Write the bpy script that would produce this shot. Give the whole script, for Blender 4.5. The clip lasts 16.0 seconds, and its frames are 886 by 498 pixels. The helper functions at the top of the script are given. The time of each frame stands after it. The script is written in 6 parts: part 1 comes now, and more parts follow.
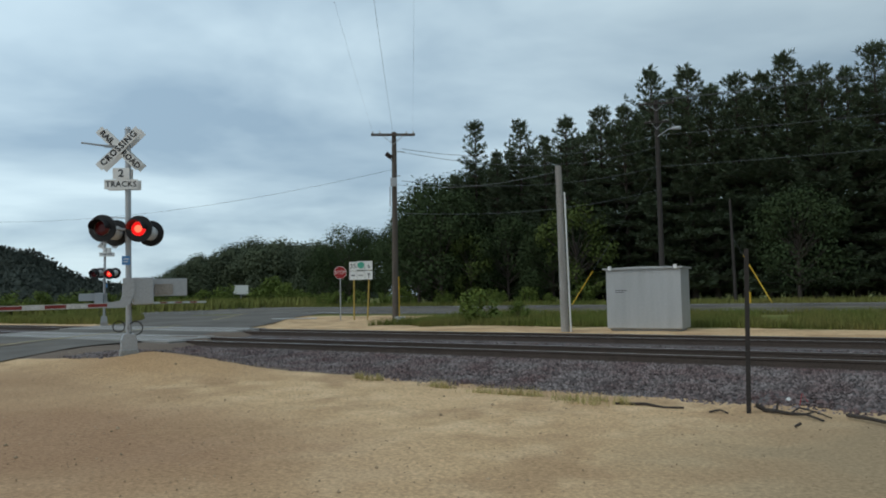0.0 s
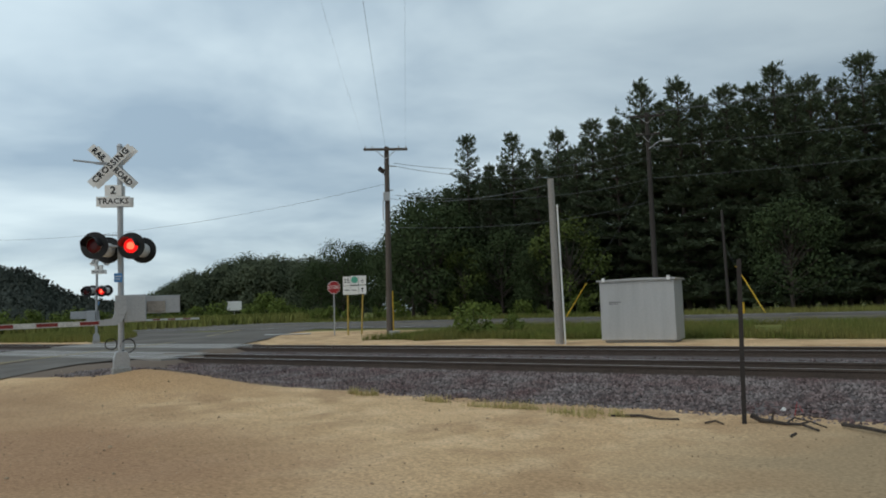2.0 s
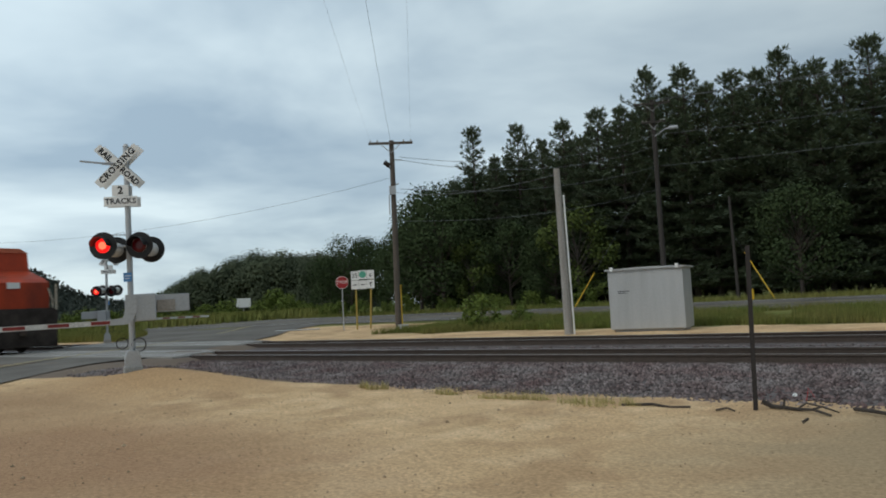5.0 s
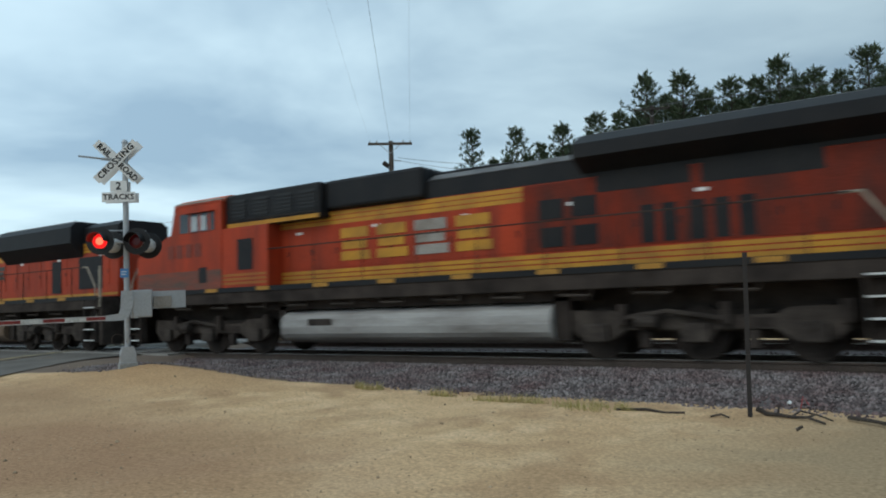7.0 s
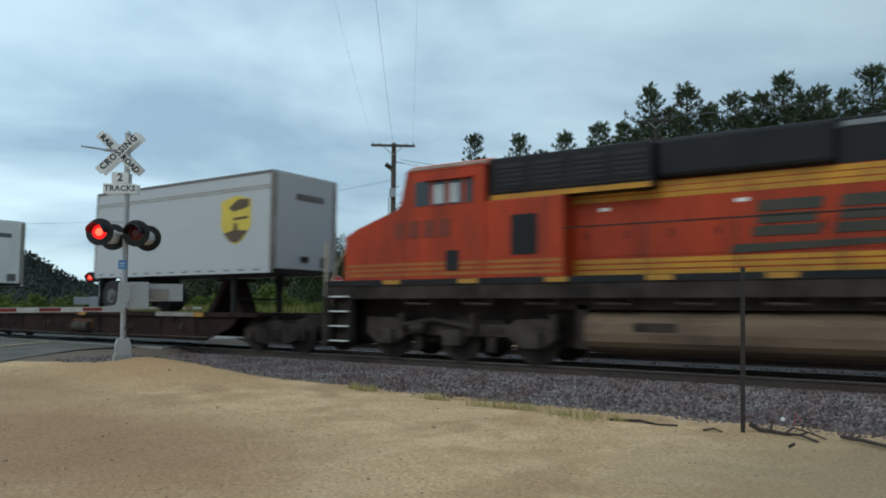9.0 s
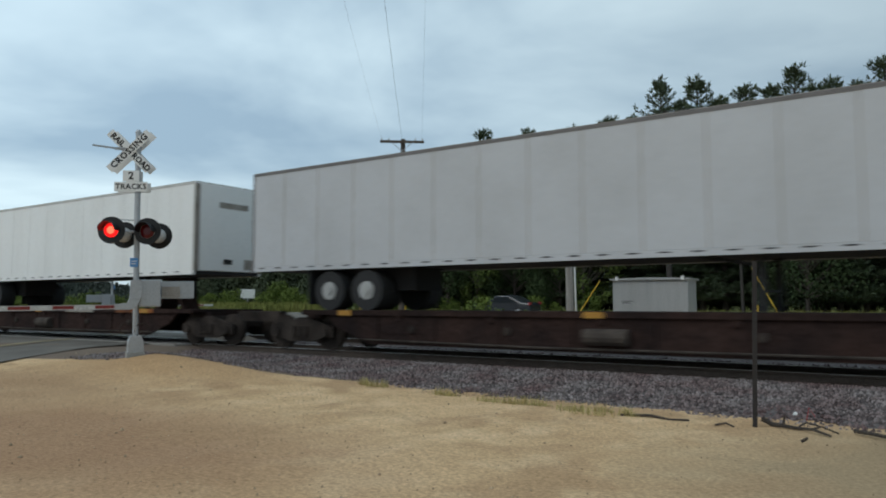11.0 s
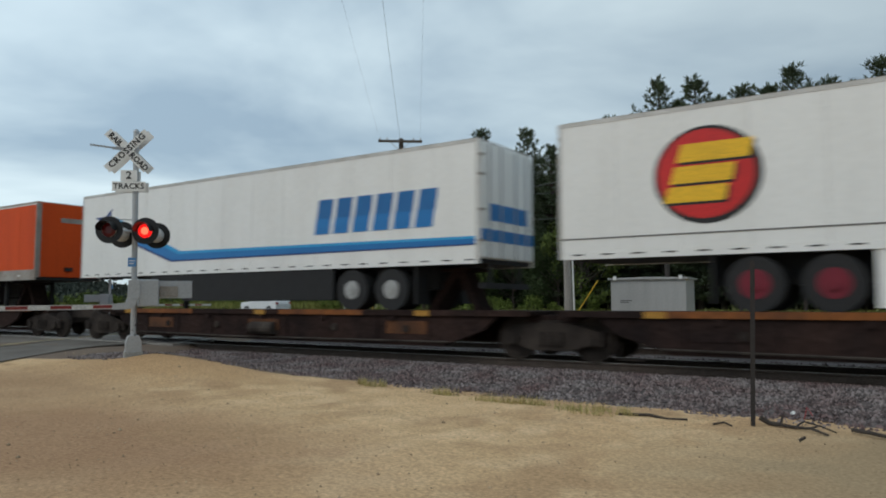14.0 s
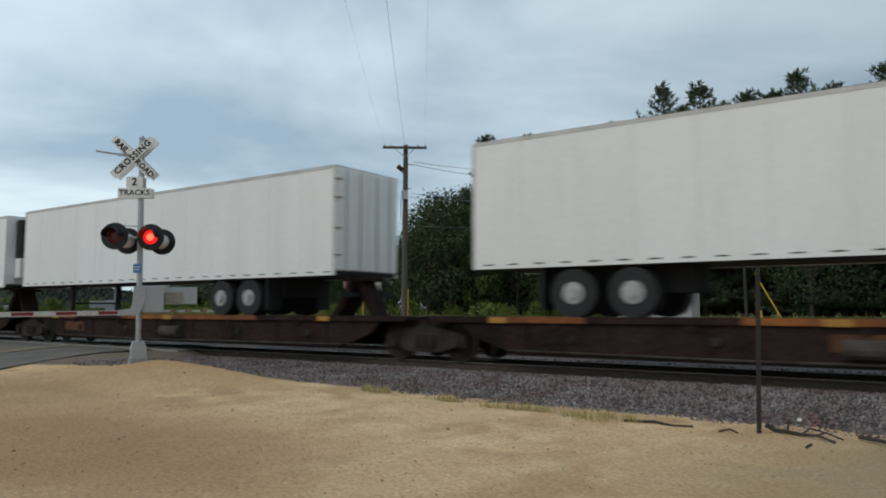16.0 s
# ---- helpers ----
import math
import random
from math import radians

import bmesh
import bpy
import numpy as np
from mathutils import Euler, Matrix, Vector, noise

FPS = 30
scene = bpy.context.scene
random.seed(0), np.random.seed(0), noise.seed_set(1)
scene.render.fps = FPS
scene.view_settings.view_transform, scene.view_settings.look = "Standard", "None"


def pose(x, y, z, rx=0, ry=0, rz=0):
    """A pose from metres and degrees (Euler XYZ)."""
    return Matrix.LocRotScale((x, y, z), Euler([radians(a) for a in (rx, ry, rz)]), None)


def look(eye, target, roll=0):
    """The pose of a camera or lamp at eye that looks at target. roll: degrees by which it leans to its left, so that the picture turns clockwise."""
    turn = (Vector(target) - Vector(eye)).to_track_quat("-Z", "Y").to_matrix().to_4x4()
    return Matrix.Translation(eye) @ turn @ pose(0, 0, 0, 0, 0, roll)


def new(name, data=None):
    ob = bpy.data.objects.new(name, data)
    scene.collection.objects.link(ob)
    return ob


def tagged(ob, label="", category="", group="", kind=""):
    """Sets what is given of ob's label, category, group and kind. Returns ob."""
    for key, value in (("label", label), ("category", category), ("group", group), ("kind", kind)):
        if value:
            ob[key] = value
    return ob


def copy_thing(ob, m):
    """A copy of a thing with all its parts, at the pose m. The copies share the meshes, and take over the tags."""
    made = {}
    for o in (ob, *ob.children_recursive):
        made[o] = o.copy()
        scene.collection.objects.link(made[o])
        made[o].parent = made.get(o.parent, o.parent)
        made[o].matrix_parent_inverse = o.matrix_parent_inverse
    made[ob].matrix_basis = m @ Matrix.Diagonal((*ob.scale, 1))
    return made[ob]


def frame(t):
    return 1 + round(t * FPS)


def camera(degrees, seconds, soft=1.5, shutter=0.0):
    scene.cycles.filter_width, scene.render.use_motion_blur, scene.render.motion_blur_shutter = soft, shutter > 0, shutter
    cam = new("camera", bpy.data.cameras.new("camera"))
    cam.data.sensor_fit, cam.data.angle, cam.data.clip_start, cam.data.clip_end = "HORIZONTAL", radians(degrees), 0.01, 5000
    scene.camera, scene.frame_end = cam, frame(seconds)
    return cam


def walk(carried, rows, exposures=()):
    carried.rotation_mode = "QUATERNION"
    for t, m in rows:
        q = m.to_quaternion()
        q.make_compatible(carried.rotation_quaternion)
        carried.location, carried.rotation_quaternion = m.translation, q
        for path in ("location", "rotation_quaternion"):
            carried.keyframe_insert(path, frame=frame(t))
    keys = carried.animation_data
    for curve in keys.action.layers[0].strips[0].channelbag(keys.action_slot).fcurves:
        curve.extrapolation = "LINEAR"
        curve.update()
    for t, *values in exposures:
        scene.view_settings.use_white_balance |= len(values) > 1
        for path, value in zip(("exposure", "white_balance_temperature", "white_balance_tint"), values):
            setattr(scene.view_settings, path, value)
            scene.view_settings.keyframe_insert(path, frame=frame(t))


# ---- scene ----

V = 26.96          # train speed, m/s
YT, ZR = 14.97, 0.325   # near track: centre line and rail top
YF = 20.0          # far track centre line

cam = camera(63.2, 16.0, soft=1.9, shutter=0.2)
PATH = [(t, pose(0, 0, 1.55, 90 + p, r, y)) for t, y, p, r in (
    (0, 33.72, 3.72, 1.04), (0.5, 34.14, 4.26, 1.3), (1, 34.19, 4.75, 1.33), (1.5, 33.48, 4.75, 1.35), (2, 33.25, 4.8, 1.69),
    (2.5, 33.09, 4.61, 1.86), (3, 33.32, 4.67, 1.99), (3.5, 33.48, 4.64, 2.25), (4, 33.53, 4.61, 2.43), (6.5, 34.55, 3.7, 3.26),
    (7, 33.65, 4.36, 1.87), (7.5, 33.37, 4.71, 1.34), (8, 33.44, 4.41, 1.01), (8.5, 33.33, 4.28, 0.06), (9, 33.41, 4.65, -0.28),
    (9.5, 33.59, 4.66, -0.17), (10, 34.04, 4.61, -0.21), (12.5, 34.44, 3.97, 0.52), (13, 34.49, 4.12, 0.99), (13.5, 34.08, 4.1, 0.89),
    (14, 34.07, 4.28, 0.07), (14.5, 34.16, 4.31, 0.15), (15, 34.35, 4.14, -0.01), (15.5, 34.64, 4.53, -0.07), (16, 34.43, 4.77, 0.05))]
walk(cam, PATH, exposures=((0.0, -0.05, 6250, 8), (1.5, -0.05, 6450, 10), (3.0, 0.0, 6650, 11), (4.6, 0.0, 6650, 11), (6.2, 0.08, 6250, 7), (9.0, 0.05, 6000, 4), (10.2, 0.05, 6150, 6), (12.3, 0.0, 6400, 9), (16.0, 0.0, 6500, 10)))

# ---- light: overcast late afternoon ----
world = bpy.data.worlds.new("overcast_sky")
scene.world = world
world.use_nodes = True
nt = world.node_tree
nt.nodes.clear()
N = nt.nodes.new


def link(a, b):
    nt.links.new(a, b)


w_out, w_bg = N("ShaderNodeOutputWorld"), N("ShaderNodeBackground")
sky = N("ShaderNodeTexSky")
sky.sky_type, sky.sun_disc, sky.sun_elevation, sky.sun_rotation = "NISHITA", False, radians(42), radians(200)
coord = N("ShaderNodeTexCoord")
sep = N("ShaderNodeSeparateXYZ")
link(coord.outputs["Generated"], sep.inputs[0])
# clouds: noise stretched level by level, as a flat cloud deck looks from below
zc = N("ShaderNodeMath"); zc.operation = "MAXIMUM"; zc.inputs[1].default_value = 0.0
link(sep.outputs["Z"], zc.inputs[0])
za = N("ShaderNodeMath"); za.operation = "ADD"; za.inputs[1].default_value = 0.16
link(zc.outputs[0], za.inputs[0])
div = N("ShaderNodeVectorMath"); div.operation = "DIVIDE"
comb = N("ShaderNodeCombineXYZ")
for i in range(3):
    link(za.outputs[0], comb.inputs[i])
link(coord.outputs["Generated"], div.inputs[0]); link(comb.outputs[0], div.inputs[1])
cn = N("ShaderNodeTexNoise"); cn.inputs["Scale"].default_value = 0.95; cn.inputs["Detail"].default_value = 5; cn.inputs["Roughness"].default_value = 0.5; cn.inputs["Distortion"].default_value = 0.35
link(div.outputs[0], cn.inputs["Vector"])
cr = N("ShaderNodeValToRGB")
cr.color_ramp.elements[0].position, cr.color_ramp.elements[0].color = 0.36, (0.34, 0.46, 0.56, 1)
cr.color_ramp.elements[1].position, cr.color_ramp.elements[1].color = 0.66, (0.72, 0.865, 0.92, 1)
link(cn.outputs["Fac"], cr.inputs[0])
# overcast gradient: the zenith is brighter than the horizon
gr = N("ShaderNodeMapRange"); gr.inputs["From Max"].default_value = 1.0; gr.inputs["To Min"].default_value = 0.80; gr.inputs["To Max"].default_value = 1.2
link(zc.outputs[0], gr.inputs["Value"])
side = N("ShaderNodeMapRange")
side.inputs["From Min"].default_value, side.inputs["From Max"].default_value, side.inputs["To Min"].default_value, side.inputs["To Max"].default_value = -1.0, 0.0, 1.32, 0.70
side.clamp = True
link(sep.outputs["X"], side.inputs["Value"])
both = N("ShaderNodeMath"); both.operation = "MULTIPLY"
link(gr.outputs[0], both.inputs[0]); link(side.outputs[0], both.inputs[1])
mul = N("ShaderNodeVectorMath"); mul.operation = "SCALE"
link(cr.outputs[0], mul.inputs[0]); link(both.outputs[0], mul.inputs["Scale"])
sks = N("ShaderNodeVectorMath"); sks.operation = "SCALE"; sks.inputs["Scale"].default_value = 0.02
link(sky.outputs[0], sks.inputs[0])
add = N("ShaderNodeVectorMath"); add.operation = "ADD"
link(mul.outputs[0], add.inputs[0]); link(sks.outputs[0], add.inputs[1])
link(add.outputs[0], w_bg.inputs["Color"]); w_bg.inputs["Strength"].default_value = 0.88
link(w_bg.outputs[0], w_out.inputs[0])

sun = new("sun", bpy.data.lights.new("sun", "SUN"))
sun.data.energy, sun.data.angle, sun.data.color = 0.75, radians(30), (1, 0.95, 0.88)
sun.matrix_world = look((-20, -45, 60), (0, 20, 0))


# ---- materials ----
def mat(name, color, rough=0.7, metal=0.0, dark=None, scale=3.0, bump=0.0, bscale=40.0, mix=0.5, fine=None, emit=None, island=0.0, stretch=(1, 1, 1), spec=0.4):
    """A surface: base colour, large stains towards `dark`, fine grain, bump."""
    m = bpy.data.materials.new(name)
    m.use_nodes = True
    t = m.node_tree
    b = t.nodes["Principled BSDF"]
    b.inputs["Roughness"].default_value, b.inputs["Metallic"].default_value = rough, metal
    b.inputs["Specular IOR Level"].default_value = spec
    if emit:
        b.inputs["Base Color"].default_value = (*color, 1)
        b.inputs["Emission Color"].default_value = (*color, 1)
        b.inputs["Emission Strength"].default_value = emit
        return m
    tc, mp = t.nodes.new("ShaderNodeTexCoord"), t.nodes.new("ShaderNodeMapping")
    mp.inputs["Scale"].default_value = stretch
    t.links.new(tc.outputs["Object"], mp.inputs[0])
    n1 = t.nodes.new("ShaderNodeTexNoise")
    n1.inputs["Scale"].default_value, n1.inputs["Detail"].default_value, n1.inputs["Roughness"].default_value = scale, 6, 0.6
    t.links.new(mp.outputs[0], n1.inputs["Vector"])
    r1 = t.nodes.new("ShaderNodeMapRange")
    r1.inputs["From Min"].default_value, r1.inputs["From Max"].default_value, r1.inputs["To Max"].default_value = 0.38, 0.68, mix
    t.links.new(n1.outputs["Fac"], r1.inputs["Value"])
    dark = dark or tuple(c * 0.55 for c in color)
    mx = t.nodes.new("ShaderNodeMix"); mx.data_type = "RGBA"
    mx.inputs[6].default_value, mx.inputs[7].default_value = (*color, 1), (*dark, 1)
    t.links.new(r1.outputs[0], mx.inputs[0])
    out = mx.outputs[2]
    n2 = t.nodes.new("ShaderNodeTexNoise")
    n2.inputs["Scale"].default_value, n2.inputs["Detail"].default_value = bscale, 4
    t.links.new(tc.outputs["Object"], n2.inputs["Vector"])
    r2 = t.nodes.new("ShaderNodeMapRange")
    f = 0.25 if fine is None else fine
    r2.inputs["From Min"].default_value, r2.inputs["From Max"].default_value, r2.inputs["To Min"].default_value, r2.inputs["To Max"].default_value = 0.3, 0.7, 1 - f, 1 + f
    t.links.new(n2.outputs["Fac"], r2.inputs["Value"])
    hs = t.nodes.new("ShaderNodeHueSaturation")
    t.links.new(out, hs.inputs["Color"]); t.links.new(r2.outputs[0], hs.inputs["Value"])
    out = hs.outputs[0]
    if island:
        ge = t.nodes.new("ShaderNodeNewGeometry")
        r3 = t.nodes.new("ShaderNodeMapRange")
        r3.inputs["To Min"].default_value, r3.inputs["To Max"].default_value = 1 - island, 1 + island
        t.links.new(ge.outputs["Random Per Island"], r3.inputs["Value"])
        h2 = t.nodes.new("ShaderNodeHueSaturation")
        t.links.new(out, h2.inputs["Color"]); t.links.new(r3.outputs[0], h2.inputs["Value"])
        out = h2.outputs[0]
    t.links.new(out, b.inputs["Base Color"])
    if bump:
        bp = t.nodes.new("ShaderNodeBump")
        bp.inputs["Strength"].default_value, bp.inputs["Distance"].default_value = bump, 0.02
        t.links.new(n2.outputs["Fac"], bp.inputs["Height"]); t.links.new(bp.outputs[0], b.inputs["Normal"])
    return m


SAND = mat("sand", (0.69, 0.475, 0.268), 0.95, dark=(0.50, 0.32, 0.17), scale=0.4, bump=0.14, bscale=11, mix=0.85, fine=0.06, spec=0.05)
ASPHALT = mat("asphalt", (0.185, 0.168, 0.146), 0.95, dark=(0.09, 0.082, 0.074), scale=0.3, bump=0.2, bscale=60, mix=0.8, fine=0.15, spec=0.08)
BALLAST = mat("ballast", (0.15, 0.13, 0.125), 0.95, dark=(0.075, 0.055, 0.052), scale=1.2, bump=0.8, bscale=18, mix=0.8, fine=0.45, spec=0.1)
STONE = mat("ballast_stone", (0.205, 0.178, 0.170), 0.95, dark=(0.115, 0.066, 0.062), scale=0.9, mix=0.85, bscale=30, fine=0.3, island=0.55, spec=0.12)
CONC = mat("concrete", (0.33, 0.33, 0.315), 0.9, scale=2.0, bump=0.2, mix=0.4)
RAILM = mat("rail_steel", (0.09, 0.068, 0.055), 0.7, 0.3, scale=4, mix=0.5)
RAILTOP = mat("rail_head", (0.5, 0.49, 0.48), 0.3, 0.9, scale=6, mix=0.2)
TIE = mat("tie_wood", (0.075, 0.06, 0.05), 0.95, scale=3, bump=0.5, mix=0.6, stretch=(1, 0.2, 1))
YLINE = mat("yellow_line", (0.40, 0.32, 0.14), 0.8, scale=2, mix=0.75, dark=(0.2, 0.17, 0.1))
WLINE = mat("white_line", (0.62, 0.62, 0.60), 0.8, scale=2, mix=0.5)
ALU = mat("galvanized_steel", (0.43, 0.44, 0.45), 0.5, 0.5, scale=1.5, mix=0.25, bscale=25, fine=0.1)
ALUHUT = mat("mill_aluminium", (0.47, 0.475, 0.47), 0.45, 0.45, scale=0.9, mix=0.3, bscale=20, fine=0.06, stretch=(3, 3, 0.3))
WHITE = mat("white_reflective", (0.80, 0.80, 0.78), 0.5, scale=3, mix=0.15, fine=0.05)
BLACK = mat("black_paint", (0.012, 0.012, 0.013), 0.5, scale=3, mix=0.3)
ARMW = mat("gate_arm_white", (0.55, 0.55, 0.53), 0.6, scale=3, mix=0.4)
RED = mat("red_reflective", (0.36, 0.025, 0.028), 0.45, scale=3, mix=0.2, fine=0.05)
HOUSING = mat("pale_lamp_housing", (0.62, 0.62, 0.60), 0.55, scale=4, mix=0.3)
GATERED = mat("weathered_gate_red", (0.23, 0.028, 0.024), 0.6, scale=3, mix=0.5)
BLUE = mat("blue_sign", (0.10, 0.28, 0.58), 0.5, scale=3, mix=0.2, fine=0.05)
GREEN = mat("green_sign", (0.10, 0.42, 0.30), 0.5, scale=3, mix=0.2, fine=0.05)
LENSDARK = mat("unlit_red_lens", (0.12, 0.008, 0.012), 0.15, scale=8, mix=0.3)
LIT = mat("lit_red_lens", (1.0, 0.012, 0.012), emit=0.9)
LITHOT = mat("lit_filament", (1.0, 0.10, 0.05), emit=2.6)
POLEW = mat("pole_wood", (0.115, 0.095, 0.078), 0.9, dark=(0.07, 0.058, 0.05), scale=3, bump=0.4, mix=0.7, stretch=(3, 3, 0.25))
POLEDARK = mat("dark_creosote_pole", (0.055, 0.047, 0.042), 0.9, scale=3, bump=0.4, mix=0.6, stretch=(3, 3, 0.25))
POLEGREY = mat("weathered_pole_wood", (0.34, 0.32, 0.29), 0.9, dark=(0.2, 0.18, 0.16), scale=3, bump=0.4, mix=0.6, stretch=(3, 3, 0.25))
WIRE = mat("wire", (0.16, 0.165, 0.17), 0.5, 0.3)
YELLOW = mat("yellow_plastic", (0.75, 0.46, 0.03), 0.5, scale=3, mix=0.2)
RUSTPOST = mat("dark_steel_post", (0.035, 0.03, 0.028), 0.75, 0.2, scale=5, mix=0.4)
NEEDLE = mat("pine_needles", (0.120, 0.152, 0.092), 0.95, dark=(0.084, 0.106, 0.070), scale=0.35, mix=0.8, island=0.14, spec=0.03)
LEAF = mat("broad_leaves", (0.056, 0.078, 0.034), 0.9, dark=(0.034, 0.049, 0.024), scale=0.35, mix=0.8, island=0.10, spec=0.03)
LEAFB = mat("bright_leaves", (0.135, 0.175, 0.042), 0.8, dark=(0.08, 0.11, 0.03), scale=0.5, mix=0.8, island=0.2, spec=0.03)
LEAFM = mat("yellowing_leaves", (0.085, 0.108, 0.03), 0.8, dark=(0.045, 0.065, 0.022), scale=0.5, mix=0.8, island=0.25, spec=0.03)
# paler and greyer than the near leaves: distance haze put into the colour
FARLEAF = mat("haze_pale_far_leaves", (0.098, 0.116, 0.070), 0.95, dark=(0.068, 0.082, 0.053), scale=0.09, mix=0.8, island=0.10, spec=0.03)
BARK = mat("bark", (0.075, 0.06, 0.05), 0.95, scale=3, mix=0.5, bump=0.5)
BLADE = mat("grass_blades", (0.125, 0.155, 0.036), 0.9, dark=(0.23, 0.19, 0.07), scale=0.35, mix=0.75, island=0.35, spec=0.1)
FIELD = mat("field_grass_blades", (0.165, 0.185, 0.052), 0.9, dark=(0.25, 0.215, 0.075), scale=0.2, mix=0.7, island=0.3, spec=0.03)
DRY = mat("dry_grass", (0.46, 0.38, 0.17), 0.9, dark=(0.30, 0.29, 0.11), scale=1.5, mix=0.6, island=0.3, spec=0.1)
TWIG = mat("dead_branch", (0.06, 0.048, 0.04), 0.95, scale=8, mix=0.5, bump=0.4)
ORANGE = mat("orange_loco_paint", (0.43, 0.053, 0.017), 0.55, dark=(0.18, 0.034, 0.019), scale=0.8, mix=0.85, bscale=20, fine=0.10, spec=0.2, stretch=(1.8, 1, 0.45))
LBLACK = mat("black_loco_paint", (0.012, 0.013, 0.0155), 0.55, dark=(0.027, 0.026, 0.025), scale=1.0, mix=0.6, spec=0.2)
LGREEN = mat("dark_green_lettering", (0.035, 0.04, 0.03), 0.5, dark=(0.08, 0.05, 0.03), scale=2, mix=0.5)
LYELLOW = mat("yellow_loco_paint", (0.56, 0.275, 0.022), 0.6, dark=(0.20, 0.095, 0.025), scale=1.1, mix=0.7, fine=0.1)
LYFADED = mat("faded_yellow_stripe", (0.36, 0.13, 0.025), 0.7, dark=(0.24, 0.06, 0.02), scale=1.2, mix=0.8)
NUMM = mat("faint_number_paint", (0.20, 0.035, 0.018), 0.6, scale=3, mix=0.5)
ROOFFADE = mat("sun_faded_orange_roof", (0.55, 0.15, 0.08), 0.7, scale=1.5, mix=0.5)
GRILLE = mat("grey_green_grille", (0.060, 0.060, 0.050), 0.7, dark=(0.03, 0.026, 0.022), scale=1.5, mix=0.7)
LITGREY = mat("painted_lit_grey_roof", (0.17, 0.17, 0.17), 0.8, dark=(0.06, 0.06, 0.06), scale=1.2, mix=0.8)
SOOTY = mat("sooty_orange_paint", (0.22, 0.034, 0.018), 0.8, dark=(0.055, 0.030, 0.026), scale=0.9, mix=0.95, spec=0.12, stretch=(1.5, 1, 0.6))
CABDIRT = mat("dirty_orange_paint", (0.11, 0.075, 0.06), 0.85, dark=(0.34, 0.06, 0.03), scale=1.4, mix=0.7, stretch=(0.5, 1, 2))
TANKTAN = mat("dusty_fuel_tank", (0.18, 0.12, 0.075), 0.8, dark=(0.06, 0.042, 0.03), scale=1.3, mix=0.7, stretch=(0.5, 1, 2))
TANKPALE = mat("pale_tan_air_tank", (0.26, 0.19, 0.12), 0.8, dark=(0.11, 0.08, 0.055), scale=1.2, mix=0.7)
TANKSILVER = mat("silver_fuel_tank", (0.40, 0.385, 0.365), 0.7, 0.0, dark=(0.15, 0.13, 0.115), scale=1.2, mix=0.7, stretch=(0.4, 1, 2))
TRUCKM = mat("dusty_running_gear", (0.082, 0.068, 0.058), 0.95, dark=(0.024, 0.020, 0.018), scale=1.8, mix=0.9, spec=0.1)
GRIME = mat("dark_underframe", (0.062, 0.050, 0.043), 0.95, dark=(0.019, 0.016, 0.015), scale=1.6, mix=0.85, spec=0.1)
GLASS = mat("dark_window_glass", (0.02, 0.025, 0.03), 0.08, scale=3, mix=0.2, spec=0.7)
LITGLASS = mat("pale_window", (0.42, 0.45, 0.46), 0.1, scale=3, mix=0.3, spec=0.7)
STEP = mat("white_step_edge", (0.68, 0.68, 0.66), 0.7, scale=5, mix=0.3)
RAILGREY = mat("handrail_paint", (0.36, 0.32, 0.25), 0.7, scale=4, mix=0.5)
TWHITE = mat("white_trailer_skin", (0.84, 0.84, 0.82), 0.4, dark=(0.70, 0.69, 0.66), scale=0.55, mix=0.5, bscale=12, fine=0.03, stretch=(1.6, 1, 0.35))
TWHITE2 = mat("dirty_white_trailer_skin", (0.86, 0.85, 0.82), 0.5, dark=(0.62, 0.60, 0.56), scale=0.7, mix=0.45, bscale=12, fine=0.04)
TGREY = mat("grey_trailer_skin", (0.50, 0.51, 0.53), 0.5, dark=(0.36, 0.36, 0.36), scale=0.6, mix=0.4, bscale=12, fine=0.03)
TUPS = mat("pale_grey_trailer_skin", (0.46, 0.475, 0.49), 0.45, dark=(0.42, 0.43, 0.44), scale=0.6, mix=0.4, bscale=12, fine=0.03)
TORANGE = mat("orange_trailer_skin", (0.68, 0.085, 0.013), 0.6, dark=(0.50, 0.058, 0.011), scale=0.9, mix=0.7, bscale=12, fine=0.05, stretch=(1.6, 1, 0.12), spec=0.15)
TRIM = mat("grey_trailer_trim", (0.36, 0.335, 0.30), 0.6, 0.2, scale=1.6, mix=0.7, dark=(0.17, 0.13, 0.10))
TRIML = mat("pale_trailer_trim", (0.56, 0.55, 0.53), 0.55, 0.2, scale=1.6, mix=0.6, dark=(0.33, 0.31, 0.28))
TRIMD = mat("dark_trailer_trim", (0.16, 0.15, 0.145), 0.6, scale=2, mix=0.5)
SEAM = mat("trailer_seam", (0.74, 0.735, 0.715), 0.5, scale=2, mix=0.3)
TDARK = mat("dark_trailer_underside", (0.022, 0.022, 0.023), 0.8, scale=3, mix=0.4)
TYRE = mat("tyre_rubber", (0.025, 0.025, 0.026), 0.85, scale=6, mix=0.3)
HUBW = mat("white_wheel_hub", (0.42, 0.42, 0.41), 0.5, 0.2, scale=6, mix=0.4)
HUBR = mat("red_wheel_hub", (0.18, 0.011, 0.026), 0.6, scale=6, mix=0.4)
LOGOBLUE = mat("blue_livery", (0.012, 0.155, 0.43), 0.45, dark=(0.02, 0.22, 0.55), scale=1.2, mix=0.6, fine=0.05, stretch=(0.2, 1, 2))
LOGOLETTER = mat("deep_blue_livery", (0.012, 0.12, 0.34), 0.45, dark=(0.02, 0.20, 0.48), scale=1.2, mix=0.4, fine=0.05)
LOGODARK = mat("navy_livery", (0.02, 0.05, 0.20), 0.45, scale=2, mix=0.3)
